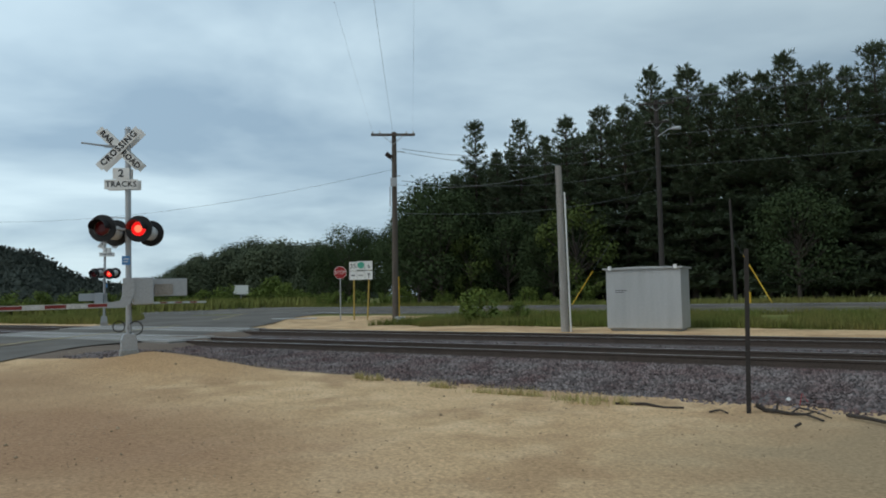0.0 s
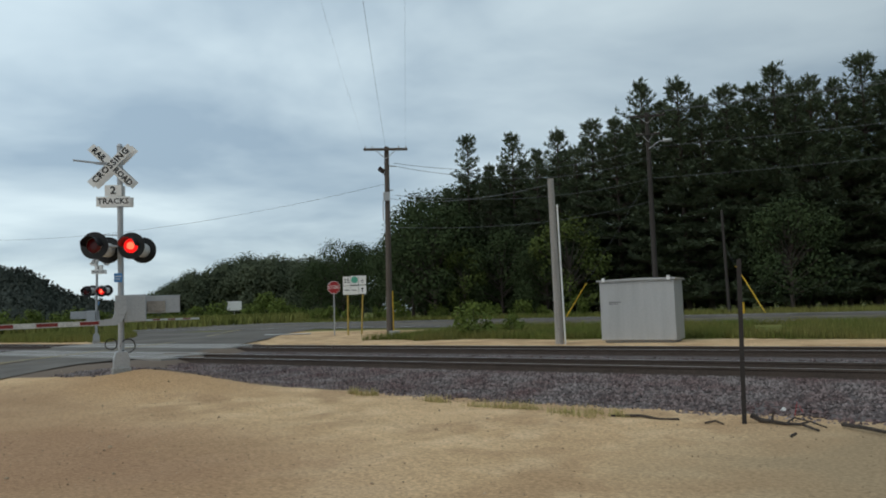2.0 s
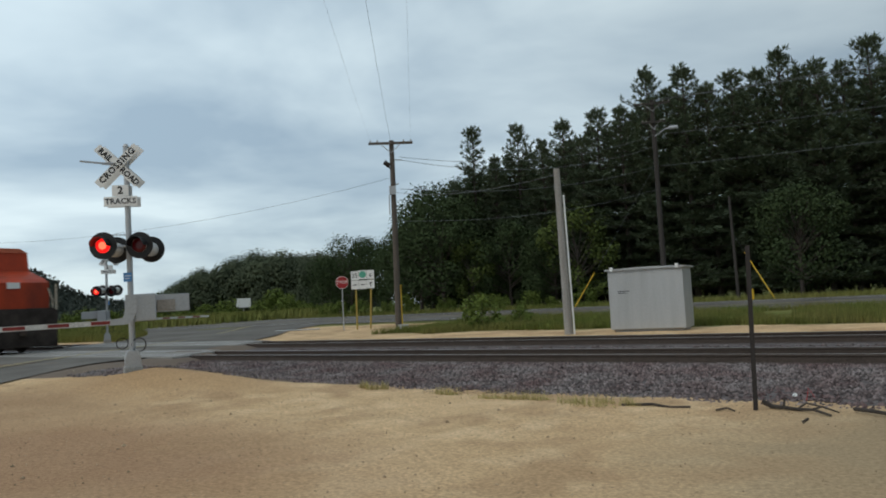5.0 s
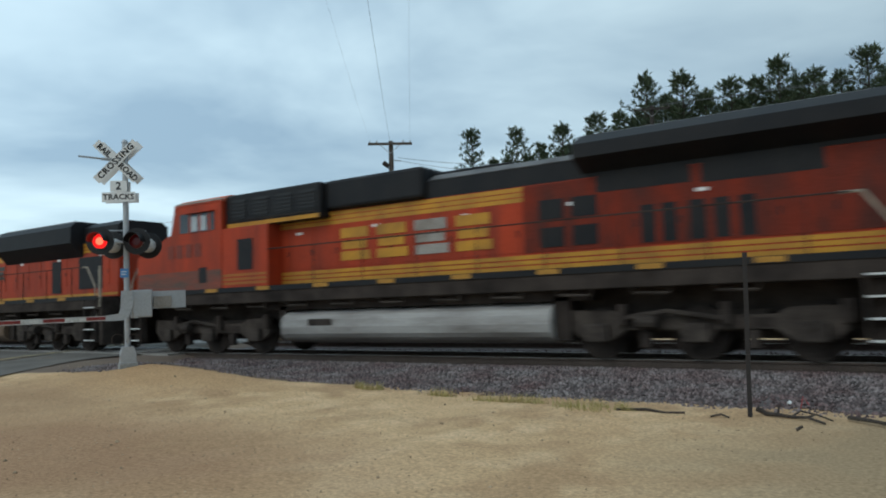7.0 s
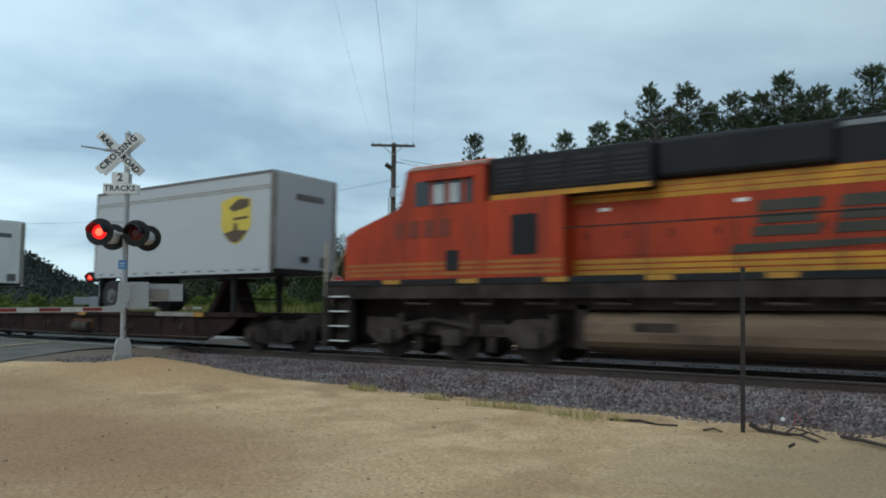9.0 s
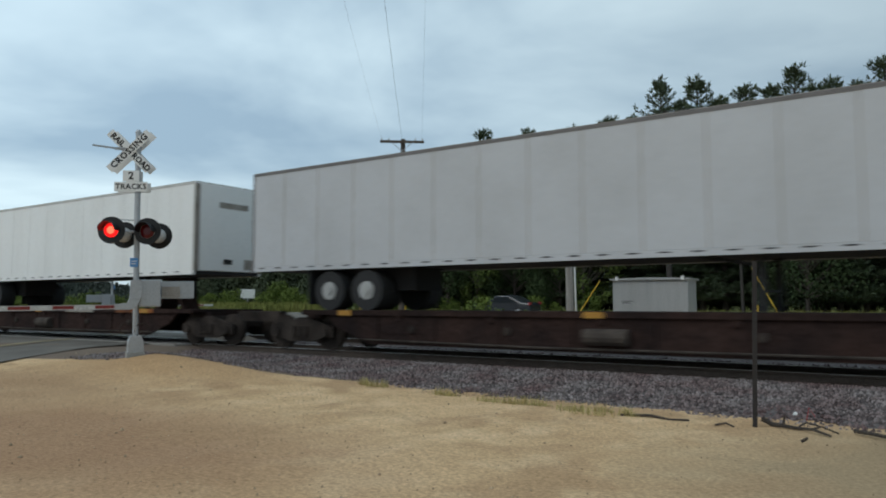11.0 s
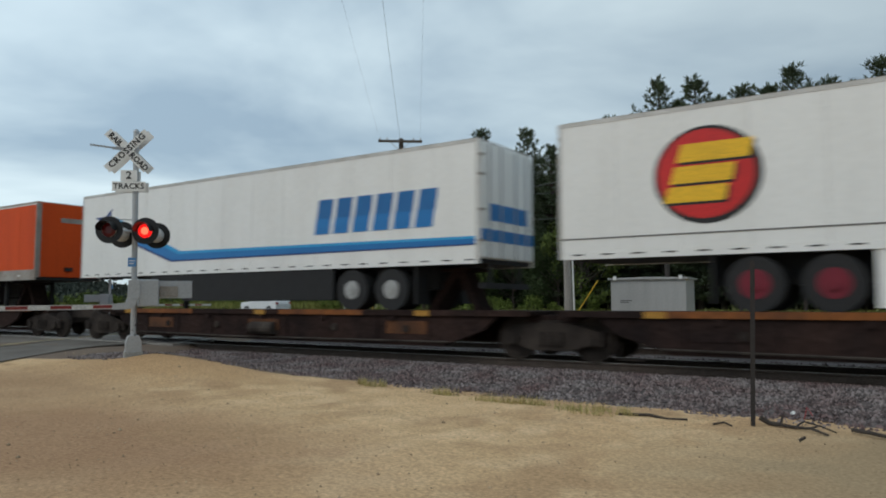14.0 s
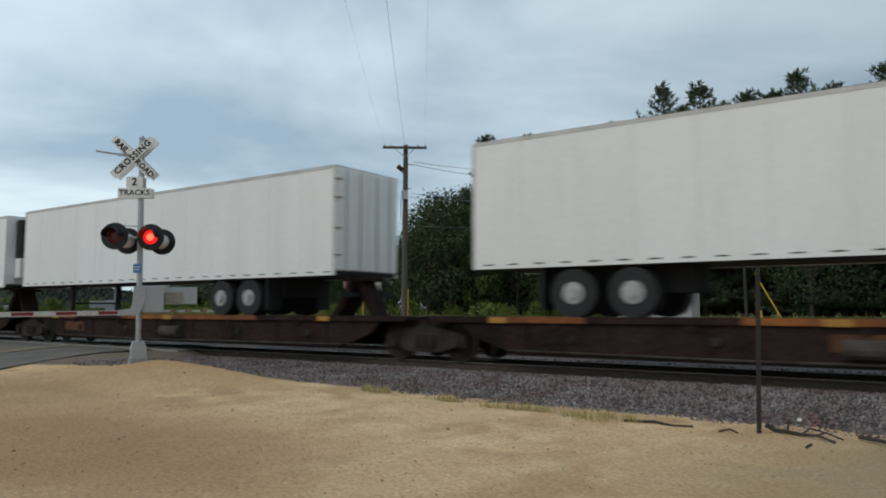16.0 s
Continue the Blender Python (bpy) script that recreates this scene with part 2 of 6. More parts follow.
LOGORED = mat("red_livery", (0.60, 0.02, 0.02), 0.45, scale=2, mix=0.4)
LOGOYEL = mat("yellow_livery", (0.85, 0.50, 0.02), 0.45, scale=2, mix=0.25)
LOGOGOLD = mat("gold_livery", (0.66, 0.50, 0.06), 0.45, scale=2, mix=0.25)
LOGOBROWN = mat("brown_livery", (0.10, 0.06, 0.03), 0.5, scale=2, mix=0.25)
DECKRUST = mat("rusty_deck_side", (0.042, 0.025, 0.021), 0.95, dark=(0.016, 0.012, 0.012), scale=0.8, mix=0.95, bscale=15, fine=0.35, spec=0.1, stretch=(0.9, 1, 0.8))
LOGOCYAN = mat("cyan_livery", (0.03, 0.34, 0.66), 0.45, scale=2, mix=0.2, fine=0.04)
PRINT = mat("pale_blue_print", (0.38, 0.46, 0.56), 0.5, scale=2, mix=0.3)
DECKEDGE = mat("worn_orange_deck_edge", (0.30, 0.10, 0.022), 0.9, dark=(0.06, 0.026, 0.018), scale=0.7, mix=0.95, bscale=8, fine=0.25)
PANELFADE = mat("faded_orange_panel", (0.13, 0.05, 0.018), 0.9, dark=(0.04, 0.022, 0.016), scale=1.5, mix=0.8)
REFL = mat("yellow_reflector", (0.42, 0.21, 0.03), 0.6, scale=2, mix=0.3)
SUVW = mat("white_car_paint", (0.80, 0.81, 0.82), 0.25, scale=2, mix=0.05, spec=0.6)
CARD = mat("dark_car_paint", (0.03, 0.033, 0.04), 0.25, scale=2, mix=0.1, spec=0.6)


# ---- mesh helpers ----
def box(bm, x0, x1, y0, y1, z0, z1, bev=0.0, m=None):
    r = bmesh.ops.create_cube(bm, size=1.0)
    mm = Matrix.Translation(((x0 + x1) / 2, (y0 + y1) / 2, (z0 + z1) / 2)) @ Matrix.Diagonal((x1 - x0, y1 - y0, z1 - z0, 1))
    bmesh.ops.transform(bm, matrix=(m @ mm) if m else mm, verts=r["verts"])
    if bev:
        bmesh.ops.bevel(bm, geom=list({e for v in r["verts"] for e in v.link_edges}), offset=bev, segments=2, affect="EDGES", profile=0.5)


def cyl(bm, p0, p1, r, seg=12, r2=None):
    p0, p1 = Vector(p0), Vector(p1)
    d = p1 - p0
    q = bmesh.ops.create_cone(bm, cap_ends=True, segments=seg, radius1=r, radius2=r if r2 is None else r2, depth=d.length)
    bmesh.ops.transform(bm, matrix=Matrix.Translation((p0 + p1) / 2) @ d.to_track_quat("Z", "Y").to_matrix().to_4x4(), verts=q["verts"])


def prism(bm, pts, a0, a1, axis="y"):
    """A 2D outline swept along an axis: axis y takes (x, z) points, x takes (y, z), z takes (x, y)."""
    def at(p, a):
        return {"y": (p[0], a, p[1]), "x": (a, p[0], p[1]), "z": (p[0], p[1], a)}[axis]
    lo, hi = [bm.verts.new(at(p, a0)) for p in pts], [bm.verts.new(at(p, a1)) for p in pts]
    fs = [bm.faces.new(lo), bm.faces.new(hi)]
    for i in range(len(pts)):
        j = (i + 1) % len(pts)
        fs.append(bm.faces.new((lo[i], lo[j], hi[j], hi[i])))
    bmesh.ops.recalc_face_normals(bm, faces=fs)


def tube(bm, pts, r, seg=6):
    """One closed pipe swept along a line of points."""
    pts = [Vector(p) for p in pts]
    rings, u = [], None
    for i, p in enumerate(pts):
        d = (pts[min(i + 1, len(pts) - 1)] - pts[max(i - 1, 0)]).normalized()
        u = u or (Vector((0, 0, 1)) if abs(d.z) < 0.9 else Vector((1, 0, 0)))
        v = d.cross(u).normalized()
        u = v.cross(d).normalized()
        rings.append([bm.verts.new(p + r * (math.cos(k * math.tau / seg) * u + math.sin(k * math.tau / seg) * v)) for k in range(seg)])
    for a, b in zip(rings, rings[1:]):
        for k in range(seg):
            bm.faces.new((a[k], a[(k + 1) % seg], b[(k + 1) % seg], b[k]))
    bm.faces.new(rings[0][::-1])
    bm.faces.new(rings[-1])


def part(name, bm, material, parent, label=""):
    me = bpy.data.meshes.new(name)
    bm.to_mesh(me)
    bm.free()
    me.materials.append(material)
    ob = new(name, me)
    ob.parent = parent
    if label:
        tagged(ob, label)
    return ob


def raw(name, verts, faces, material, parent=None):
    me = bpy.data.meshes.new(name)
    me.from_pydata(verts, [], faces)
    me.materials.append(material)
    ob = new(name, me)
    ob.parent = parent
    return ob


def quick(name, material, parent, *boxes, bev=0.0, label=""):
    bm = bmesh.new()
    for b in boxes:
        box(bm, *b, bev=bev)
    return part(name, bm, material, parent, label)


def each(name, material, parent, *boxes, bev=0.0, label=""):
    """Like quick, but every box is a part of its own."""
    return [quick(name, material, parent, b, bev=bev, label=label) for b in boxes]


def thing(name, label, category, group="", kind="", at=None):
    ob = new(name)
    ob.empty_display_size = 0.2
    if at:
        ob.matrix_basis = at
    return tagged(ob, label, category, group, kind)


def words(name, text, size, material, parent, m, label="", bold=0.0, gap=1.0):
    """Raised lettering in the built-in font, as a mesh."""
    cu = bpy.data.curves.new(name, "FONT")
    cu.body, cu.size, cu.extrude, cu.align_x, cu.align_y = text, size, 0.002, "CENTER", "CENTER"
    cu.resolution_u, cu.offset, cu.space_character = 2, bold, gap
    tmp = bpy.data.objects.new(name, cu)
    scene.collection.objects.link(tmp)
    dg = bpy.context.evaluated_depsgraph_get()
    me = bpy.data.meshes.new_from_object(tmp.evaluated_get(dg))
    bpy.data.objects.remove(tmp)
    me.materials.clear()
    me.materials.append(material)
    ob = new(name, me)
    ob.parent = parent
    ob.matrix_basis = m
    if label:
        tagged(ob, label)
    return ob


# ---- ground ----
ROADC = [(-7.0, -20.0), (-12.0, -10.0), (-17.5, 0.0), (-21.8, 7.8), (-25.2, 14.1), (-31.2, 23.3), (-40.3, 34.3), (-46.0, 41.0)]


def smooth(a, b, v):
    k = min(1.0, max(0.0, (v - a) / (b - a)))
    return k * k * (3 - 2 * k)


def road_z(y):
    return 0.02 + 0.30 * smooth(4, 12.5, y) + 0.15 * smooth(23, 38, y)


def road_x(y):
    for (xa, ya), (xb, yb) in zip(ROADC, ROADC[1:]):
        if y <= yb:
            return xa + (xb - xa) * (y - ya) / (yb - ya)
    return ROADC[-1][0]


def ground_z(x, y):
    z = 0.24 * smooth(13, 20, y) + 0.18 * smooth(27, 36.5, y) + 0.28 * smooth(37, 48, y)
    z += 0.43 * math.exp(-(((x + 14.6) / 3.2) ** 2 + ((y - 9.9) / 1.5) ** 2))
    z += 0.11 * math.exp(-(((x + 14.85) / 0.9) ** 2 + ((y - 9.3) / 0.9) ** 2))
    if -25 < y < 42:
        z += (road_z(y) - 0.035 - z) * (1 - smooth(6.0, 9.5, abs(x - road_x(y))))
    if abs(x) < 80 and y < 30:
        z += 0.05 * noise.noise((x * 0.35, y * 0.35, 0)) * smooth(2, 6, 40 - abs(y)) + 0.02 * noise.noise((x * 1.7, y * 1.7, 3))
    if 11.5 < y < 22.5:
        z = min(z, 0.12) if abs(x - road_x(y)) > 6.5 else z
    return z


def spread(lo, hi, a, b, step, grow=1.35):
    v = list(np.arange(a, b, step))
    s, x = step, a
    while x > lo:
        s *= grow
        x -= s
        v.insert(0, x)
    s, x = step, v[-1]
    while x < hi:
        s *= grow
        x += s
        v.append(x)
    return [float(q) for q in v]


gx, gy = spread(-2500, 2500, -50, 8, 0.4), spread(-2500, 4000, 1.5, 52, 0.33)
verts = [(x, y, ground_z(x, y)) for y in gy for x in gx]
w = len(gx)
faces = [(j * w + i, j * w + i + 1, (j + 1) * w + i + 1, (j + 1) * w + i) for j in range(len(gy) - 1) for i in range(w - 1)]
ground = raw("ground", verts, faces, SAND)
tagged(ground, "tan packed sand and gravel lot running into rough grass", "ground", kind="structure")
for p in ground.data.polygons:
    p.use_smooth = True


def ground_material():
    """Sand near the tracks, rough grass beyond, with a ragged border."""
    t = SAND.node_tree
    b = t.nodes["Principled BSDF"]
    col = b.inputs["Base Color"].links[0].from_socket
    tc, sp = t.nodes.new("ShaderNodeTexCoord"), t.nodes.new("ShaderNodeSeparateXYZ")
    t.links.new(tc.outputs["Object"], sp.inputs[0])
    n = t.nodes.new("ShaderNodeTexNoise")
    n.inputs["Scale"].default_value, n.inputs["Detail"].default_value = 0.5, 5
    t.links.new(tc.outputs["Object"], n.inputs["Vector"])
    a = t.nodes.new("ShaderNodeMath"); a.operation = "MULTIPLY_ADD"; a.inputs[1].default_value = 5.0
    xs_ = t.nodes.new("ShaderNodeMapRange")
    xs_.inputs["From Min"].default_value, xs_.inputs["From Max"].default_value, xs_.inputs["To Min"].default_value, xs_.inputs["To Max"].default_value = -24.0, -20.5, -8.0, 0.0
    t.links.new(sp.outputs["X"], xs_.inputs["Value"])
    xl = t.nodes.new("ShaderNodeMapRange")
    xl.inputs["From Min"].default_value, xl.inputs["From Max"].default_value, xl.inputs["To Min"].default_value, xl.inputs["To Max"].default_value = -40.0, -37.0, 9.0, 0.0
    t.links.new(sp.outputs["X"], xl.inputs["Value"])
    ys1 = t.nodes.new("ShaderNodeMath"); ys1.operation = "ADD"
    t.links.new(xs_.outputs[0], ys1.inputs[0]); t.links.new(xl.outputs[0], ys1.inputs[1])
    ys2 = t.nodes.new("ShaderNodeMath"); ys2.operation = "ADD"
    t.links.new(ys1.outputs[0], ys2.inputs[0]); t.links.new(sp.outputs["Y"], ys2.inputs[1])
    t.links.new(n.outputs["Fac"], a.inputs[0]); t.links.new(ys2.outputs[0], a.inputs[2])
    r = t.nodes.new("ShaderNodeMapRange")
    r.inputs["From Min"].default_value, r.inputs["From Max"].default_value = 28.6, 29.4
    t.links.new(a.outputs[0], r.inputs["Value"])
    g = t.nodes.new("ShaderNodeTexNoise")
    g.inputs["Scale"].default_value, g.inputs["Detail"].default_value = 0.22, 6
    t.links.new(tc.outputs["Object"], g.inputs["Vector"])
    gc = t.nodes.new("ShaderNodeValToRGB")
    gc.color_ramp.elements[0].position, gc.color_ramp.elements[0].color = 0.35, (0.11, 0.135, 0.035, 1)
    gc.color_ramp.elements[1].position, gc.color_ramp.elements[1].color = 0.65, (0.24, 0.22, 0.08, 1)
    t.links.new(g.outputs["Fac"], gc.inputs[0])
    # reddish damp patches and pale crushed-stone patches in the sand
    n2 = t.nodes.new("ShaderNodeTexNoise")
    n2.inputs["Scale"].default_value, n2.inputs["Detail"].default_value = 1.3, 5
    t.links.new(tc.outputs["Object"], n2.inputs["Vector"])
    r2 = t.nodes.new("ShaderNodeMapRange")
    r2.inputs["From Min"].default_value, r2.inputs["From Max"].default_value, r2.inputs["To Max"].default_value = 0.48, 0.64, 0.6
    t.links.new(n2.outputs["Fac"], r2.inputs["Value"])
    m2 = t.nodes.new("ShaderNodeMix"); m2.data_type = "RGBA"
    m2.inputs[7].default_value = (0.74, 0.53, 0.315, 1)
    t.links.new(r2.outputs[0], m2.inputs[0]); t.links.new(col, m2.inputs[6])
    mx = t.nodes.new("ShaderNodeMix"); mx.data_type = "RGBA"
    n3 = t.nodes.new("ShaderNodeTexNoise")
    n3.inputs["Scale"].default_value, n3.inputs["Detail"].default_value, n3.inputs["Roughness"].default_value, n3.inputs["Distortion"].default_value = 0.6, 5, 0.6, 0.5
    t.links.new(tc.outputs["Object"], n3.inputs["Vector"])
    r3 = t.nodes.new("ShaderNodeMapRange")
    r3.inputs["From Min"].default_value, r3.inputs["From Max"].default_value, r3.inputs["To Max"].default_value = 0.46, 0.62, 0.75
    t.links.new(n3.outputs["Fac"], r3.inputs["Value"])
    m3 = t.nodes.new("ShaderNodeMix"); m3.data_type = "RGBA"
    m3.inputs[7].default_value = (0.42, 0.265, 0.145, 1)
    t.links.new(r3.outputs[0], m3.inputs[0]); t.links.new(m2.outputs[2], m3.inputs[6])
    n4 = t.nodes.new("ShaderNodeTexNoise")
    n4.inputs["Scale"].default_value, n4.inputs["Detail"].default_value, n4.inputs["Roughness"].default_value = 22, 6, 0.75
    t.links.new(tc.outputs["Object"], n4.inputs["Vector"])
    r4 = t.nodes.new("ShaderNodeMapRange")
    r4.inputs["From Min"].default_value, r4.inputs["From Max"].default_value, r4.inputs["To Min"].default_value, r4.inputs["To Max"].default_value = 0.34, 0.66, 0.70, 1.26
    t.links.new(n4.outputs["Fac"], r4.inputs["Value"])
    # damp reddish sand round the turning place, darker grey-brown sand towards the post
    soil = m3.outputs[2]
    for cx, cy, rx, ry, tint, share in ((-8.8, 4.3, 4.6, 2.6, (0.36, 0.21, 0.12, 1), 0.85), (-14.5, 6.6, 3.6, 2.0, (0.40, 0.25, 0.14, 1), 0.75), (-14.0, 9.5, 3.4, 1.5, (0.48, 0.30, 0.155, 1), 0.85), (0.6, 7.5, 2.9, 3.6, (0.36, 0.26, 0.155, 1), 0.9)):
        mp = t.nodes.new("ShaderNodeMapping")
        mp.inputs["Location"].default_value, mp.inputs["Scale"].default_value = (-cx / rx, -cy / ry, 0), (1 / rx, 1 / ry, 0)
        t.links.new(tc.outputs["Object"], mp.inputs[0])
        ln = t.nodes.new("ShaderNodeVectorMath"); ln.operation = "LENGTH"
        t.links.new(mp.outputs[0], ln.inputs[0])
        ad = t.nodes.new("ShaderNodeMath"); ad.operation = "MULTIPLY_ADD"; ad.inputs[1].default_value = 1.5
        t.links.new(n3.outputs["Fac"], ad.inputs[0]); t.links.new(ln.outputs["Value"], ad.inputs[2])
        ms = t.nodes.new("ShaderNodeMapRange")
        ms.inputs["From Min"].default_value, ms.inputs["From Max"].default_value, ms.inputs["To Min"].default_value, ms.inputs["To Max"].default_value = 1.2, 2.0, share, 0.0
        t.links.new(ad.outputs[0], ms.inputs["Value"])
        mz = t.nodes.new("ShaderNodeMix"); mz.data_type = "RGBA"
        mz.inputs[7].default_value = tint
        t.links.new(ms.outputs[0], mz.inputs[0]); t.links.new(soil, mz.inputs[6])
        soil = mz.outputs[2]
    h4 = t.nodes.new("ShaderNodeHueSaturation")
    t.links.new(soil, h4.inputs["Color"]); t.links.new(r4.outputs[0], h4.inputs["Value"])
    # spilled ballast round the foot of the mast
    gv = t.nodes.new("ShaderNodeMath"); gv.operation = "MULTIPLY_ADD"; gv.inputs[1].default_value = -0.19
    t.links.new(sp.outputs["X"], gv.inputs[0]); t.links.new(sp.outputs["Y"], gv.inputs[2])
    gn = t.nodes.new("ShaderNodeMath"); gn.operation = "MULTIPLY_ADD"; gn.inputs[1].default_value = 0.5
    t.links.new(n3.outputs["Fac"], gn.inputs[0]); t.links.new(gv.outputs[0], gn.inputs[2])
    gr = t.nodes.new("ShaderNodeMapRange")
    gr.inputs["From Min"].default_value, gr.inputs["From Max"].default_value, gr.inputs["To Max"].default_value = 12.8, 13.0, 0.9
    t.links.new(gn.outputs[0], gr.inputs["Value"])
    gy_ = t.nodes.new("ShaderNodeMath"); gy_.operation = "LESS_THAN"; gy_.inputs[1].default_value = 22.3
    t.links.new(sp.outputs["Y"], gy_.inputs[0])
    gm = t.nodes.new("ShaderNodeMath"); gm.operation = "MULTIPLY"
    t.links.new(gr.outputs[0], gm.inputs[0]); t.links.new(gy_.outputs[0], gm.inputs[1])
    m5 = t.nodes.new("ShaderNodeMix"); m5.data_type = "RGBA"
    m5.inputs[7].default_value = (0.14, 0.115, 0.10, 1)
    t.links.new(gm.outputs[0], m5.inputs[0]); t.links.new(h4.outputs[0], m5.inputs[6])
    t.links.new(r.outputs[0], mx.inputs[0]); t.links.new(m5.outputs[2], mx.inputs[6]); t.links.new(gc.outputs[0], mx.inputs[7])
    t.links.new(mx.outputs[2], b.inputs["Base Color"])


ground_material()


def strip(name, centre, half, z, material, parent=None, side=0.0):
    """A band of road along a centre line: half widths left and right, height by a function of y."""
    vs, fs = [], []
    for i, (x, y) in enumerate(centre):
        a, b = centre[max(0, i - 1)], centre[min(len(centre) - 1, i + 1)]
        d = Vector((b[0] - a[0], b[1] - a[1])).normalized()
        n = Vector((d.y, -d.x))
        hl, hr = half(y) if callable(half) else (half, half)
        for k in (-hl, hr):
            px, py = x + n.x * (side + k), y + n.y * (side + k)
            vs.append((px, py, z(px, py)))
    for i in range(len(centre) - 1):
        fs.append((2 * i, 2 * i + 1, 2 * i + 3, 2 * i + 2))
    return raw(name, vs, fs, material, parent)


def dense(line, n=60):
    out = []
    ys = np.linspace(line[0][1], line[-1][1], n)
    xs = np.interp(ys, [p[1] for p in line], [p[0] for p in line])
    k = np.convolve(np.pad(xs, 5, mode="edge"), np.ones(11) / 11, mode="valid")
    return [(float(a), float(b)) for a, b in zip(k, ys)]


RC = dense(ROADC, 90)
road = strip("road", RC, lambda y: (4.6 + 9 * smooth(26, 41, y), 3.3 + 1.2 * smooth(9.5, 13, y) + 3.2 * smooth(26, 41, y)), lambda x, y: road_z(y), ASPHALT)
tagged(road, "worn grey asphalt side road over the railway", "road", kind="structure")
for sd in (-0.12, 0.12):
    tagged(strip("centre_line", [p for p in RC if not 12.6 < p[1] < 22.4], 0.05, lambda x, y: road_z(y) + 0.006, YLINE, road, sd), "faded yellow centre line")


bm = bmesh.new(); box(bm, -1.3, 1.3, -0.25, 0.25, -0.02, 0.012)
bar = part("stop_bar", bm, WLINE, road, "worn white stop bar")
bar.matrix_basis = pose(-30.6, 30.2, road_z(30.2), 0, 0, 32)


def hwy_z(x, y):
    return 0.44 + 0.28 * (y - 37.0) / 11.0


HX = [float(x) for x in np.arange(-420, 420, 10)]
hv = [(x, y, hwy_z(x, y) + 0.02) for x in HX for y in (37.0, 42.5, 48.0)]
hf = [(3 * i + j, 3 * i + 3 + j, 3 * i + 4 + j, 3 * i + 1 + j) for i in range(len(HX) - 1) for j in (0, 1)]
highway = tagged(raw("highway", hv, hf, ASPHALT), "grey asphalt highway along the foot of the pine wood", "road", kind="structure")
for yy, ma, nm in ((38.4, WLINE, "edge_line"), (46.6, WLINE, "edge_line"), (42.4, YLINE, "centre_line"), (42.7, YLINE, "centre_line")):
    raw(nm, [(x, yy + k, hwy_z(x, yy + k) + 0.028) for x in (-400, 400) for k in (0, 0.12)], [(0, 2, 3, 1)], ma, highway)

# ---- railway ----
def ballast_top(y):
    """Cross section of the stone bed under both tracks."""
    return np.interp(y, [10.3, 11.2, 13.1, 16.9, 17.6, 18.1, 21.9, 23.0], [-0.06, 0.02, 0.155, 0.155, 0.11, 0.155, 0.155, 0.14])


def edge_shift(x):
    return -0.10 * x - 0.9 + 0.45 * noise.noise((x * 0.5, 0, 7)) + 0.25 * noise.noise((x * 1.9, 0, 3))


bxs = [float(x) for x in np.arange(-120, 40, 0.5)]
bys = [10.3, 10.7, 11.2, 11.8, 12.4, 13.1, 14, 15, 16, 16.9, 17.6, 18.1, 19, 20, 21, 21.9, 22.4, 23.0]
bv = []
for x in bxs:
    for y in bys:
        yy = y + (edge_shift(x) * 0.7 if y < 12 else 0) * (1 - smooth(10.6, 12.6, y))
        bv.append((x, yy, float(ballast_top(y)) + 0.025 * noise.noise((x * 2, y * 2, 1))))
nb = len(bys)
bf = [(i * nb + j, (i + 1) * nb + j, (i + 1) * nb + j + 1, i * nb + j + 1) for i in range(len(bxs) - 1) for j in range(nb - 1)
      if not (-36 < bxs[i] + 0 < -19.5 and abs(bxs[i] - road_x(bys[j])) < 5.2)]
ballast = tagged(raw("ballast_bed", bv, bf, BALLAST), "purple-grey crushed stone bed under the tracks", "ballast", kind="structure")

# loose stones on the shoulder of the bed
rs = random.Random(5)
sv, sf = [], []


def stone(x, y, z, r):
    k = len(sv)
    a = rs.random() * 6.28
    for dx, dy, dz in ((1, 0, 0), (0, 1, 0), (-1, 0, 0), (0, -1, 0), (0, 0, 0.9), (0, 0, -0.8)):
        q = r * rs.uniform(0.6, 1.25)
        sv.append((x + q * (dx * math.cos(a) - dy * math.sin(a)), y + q * (dx * math.sin(a) + dy * math.cos(a)), z + q * dz))
    for f in ((0, 1, 4), (1, 2, 4), (2, 3, 4), (3, 0, 4), (1, 0, 5), (2, 1, 5), (3, 2, 5), (0, 3, 5)):
        sf.append(tuple(k + i for i in f))


for _ in range(30000):
    x, y = rs.uniform(-22, 3), 10.2 + 3.7 * rs.random() ** 0.8
    e = edge_shift(x) * 0.7
    yy = y + e * (1 - smooth(10.6, 12.6, y)) if y < 12.6 else y
    if x < -18.6 + 0.0 * y and yy < 13:
        continue
    if yy < 10.7 + e and rs.random() < 0.55:
        continue
    stone(x, yy, float(ballast_top(y)) + 0.012, rs.uniform(0.02, 0.046))
for _ in range(5200):
    x = rs.uniform(-17.6, -9.5)
    y = 9.7 + 0.19 * (x + 15.5) + 2.1 * rs.random() + 0.3 * noise.noise((x * 1.3, 0, 9))
    if y > 10.05 + 0.19 * (x + 15.5) or rs.random() < 0.5:
        stone(x, y, ground_z(x, y) + 0.008, rs.uniform(0.018, 0.045))
for _ in range(2500):
    x, y = rs.uniform(-32, 3), rs.uniform(17.0, 18.3)
    if not -30 < x < -19:
        stone(x, y, float(ballast_top(y)) + 0.015, rs.uniform(0.025, 0.05))
tagged(raw("ballast_stones", sv, sf, STONE), "loose purple-grey crushed stones", "stones", kind="stuff")

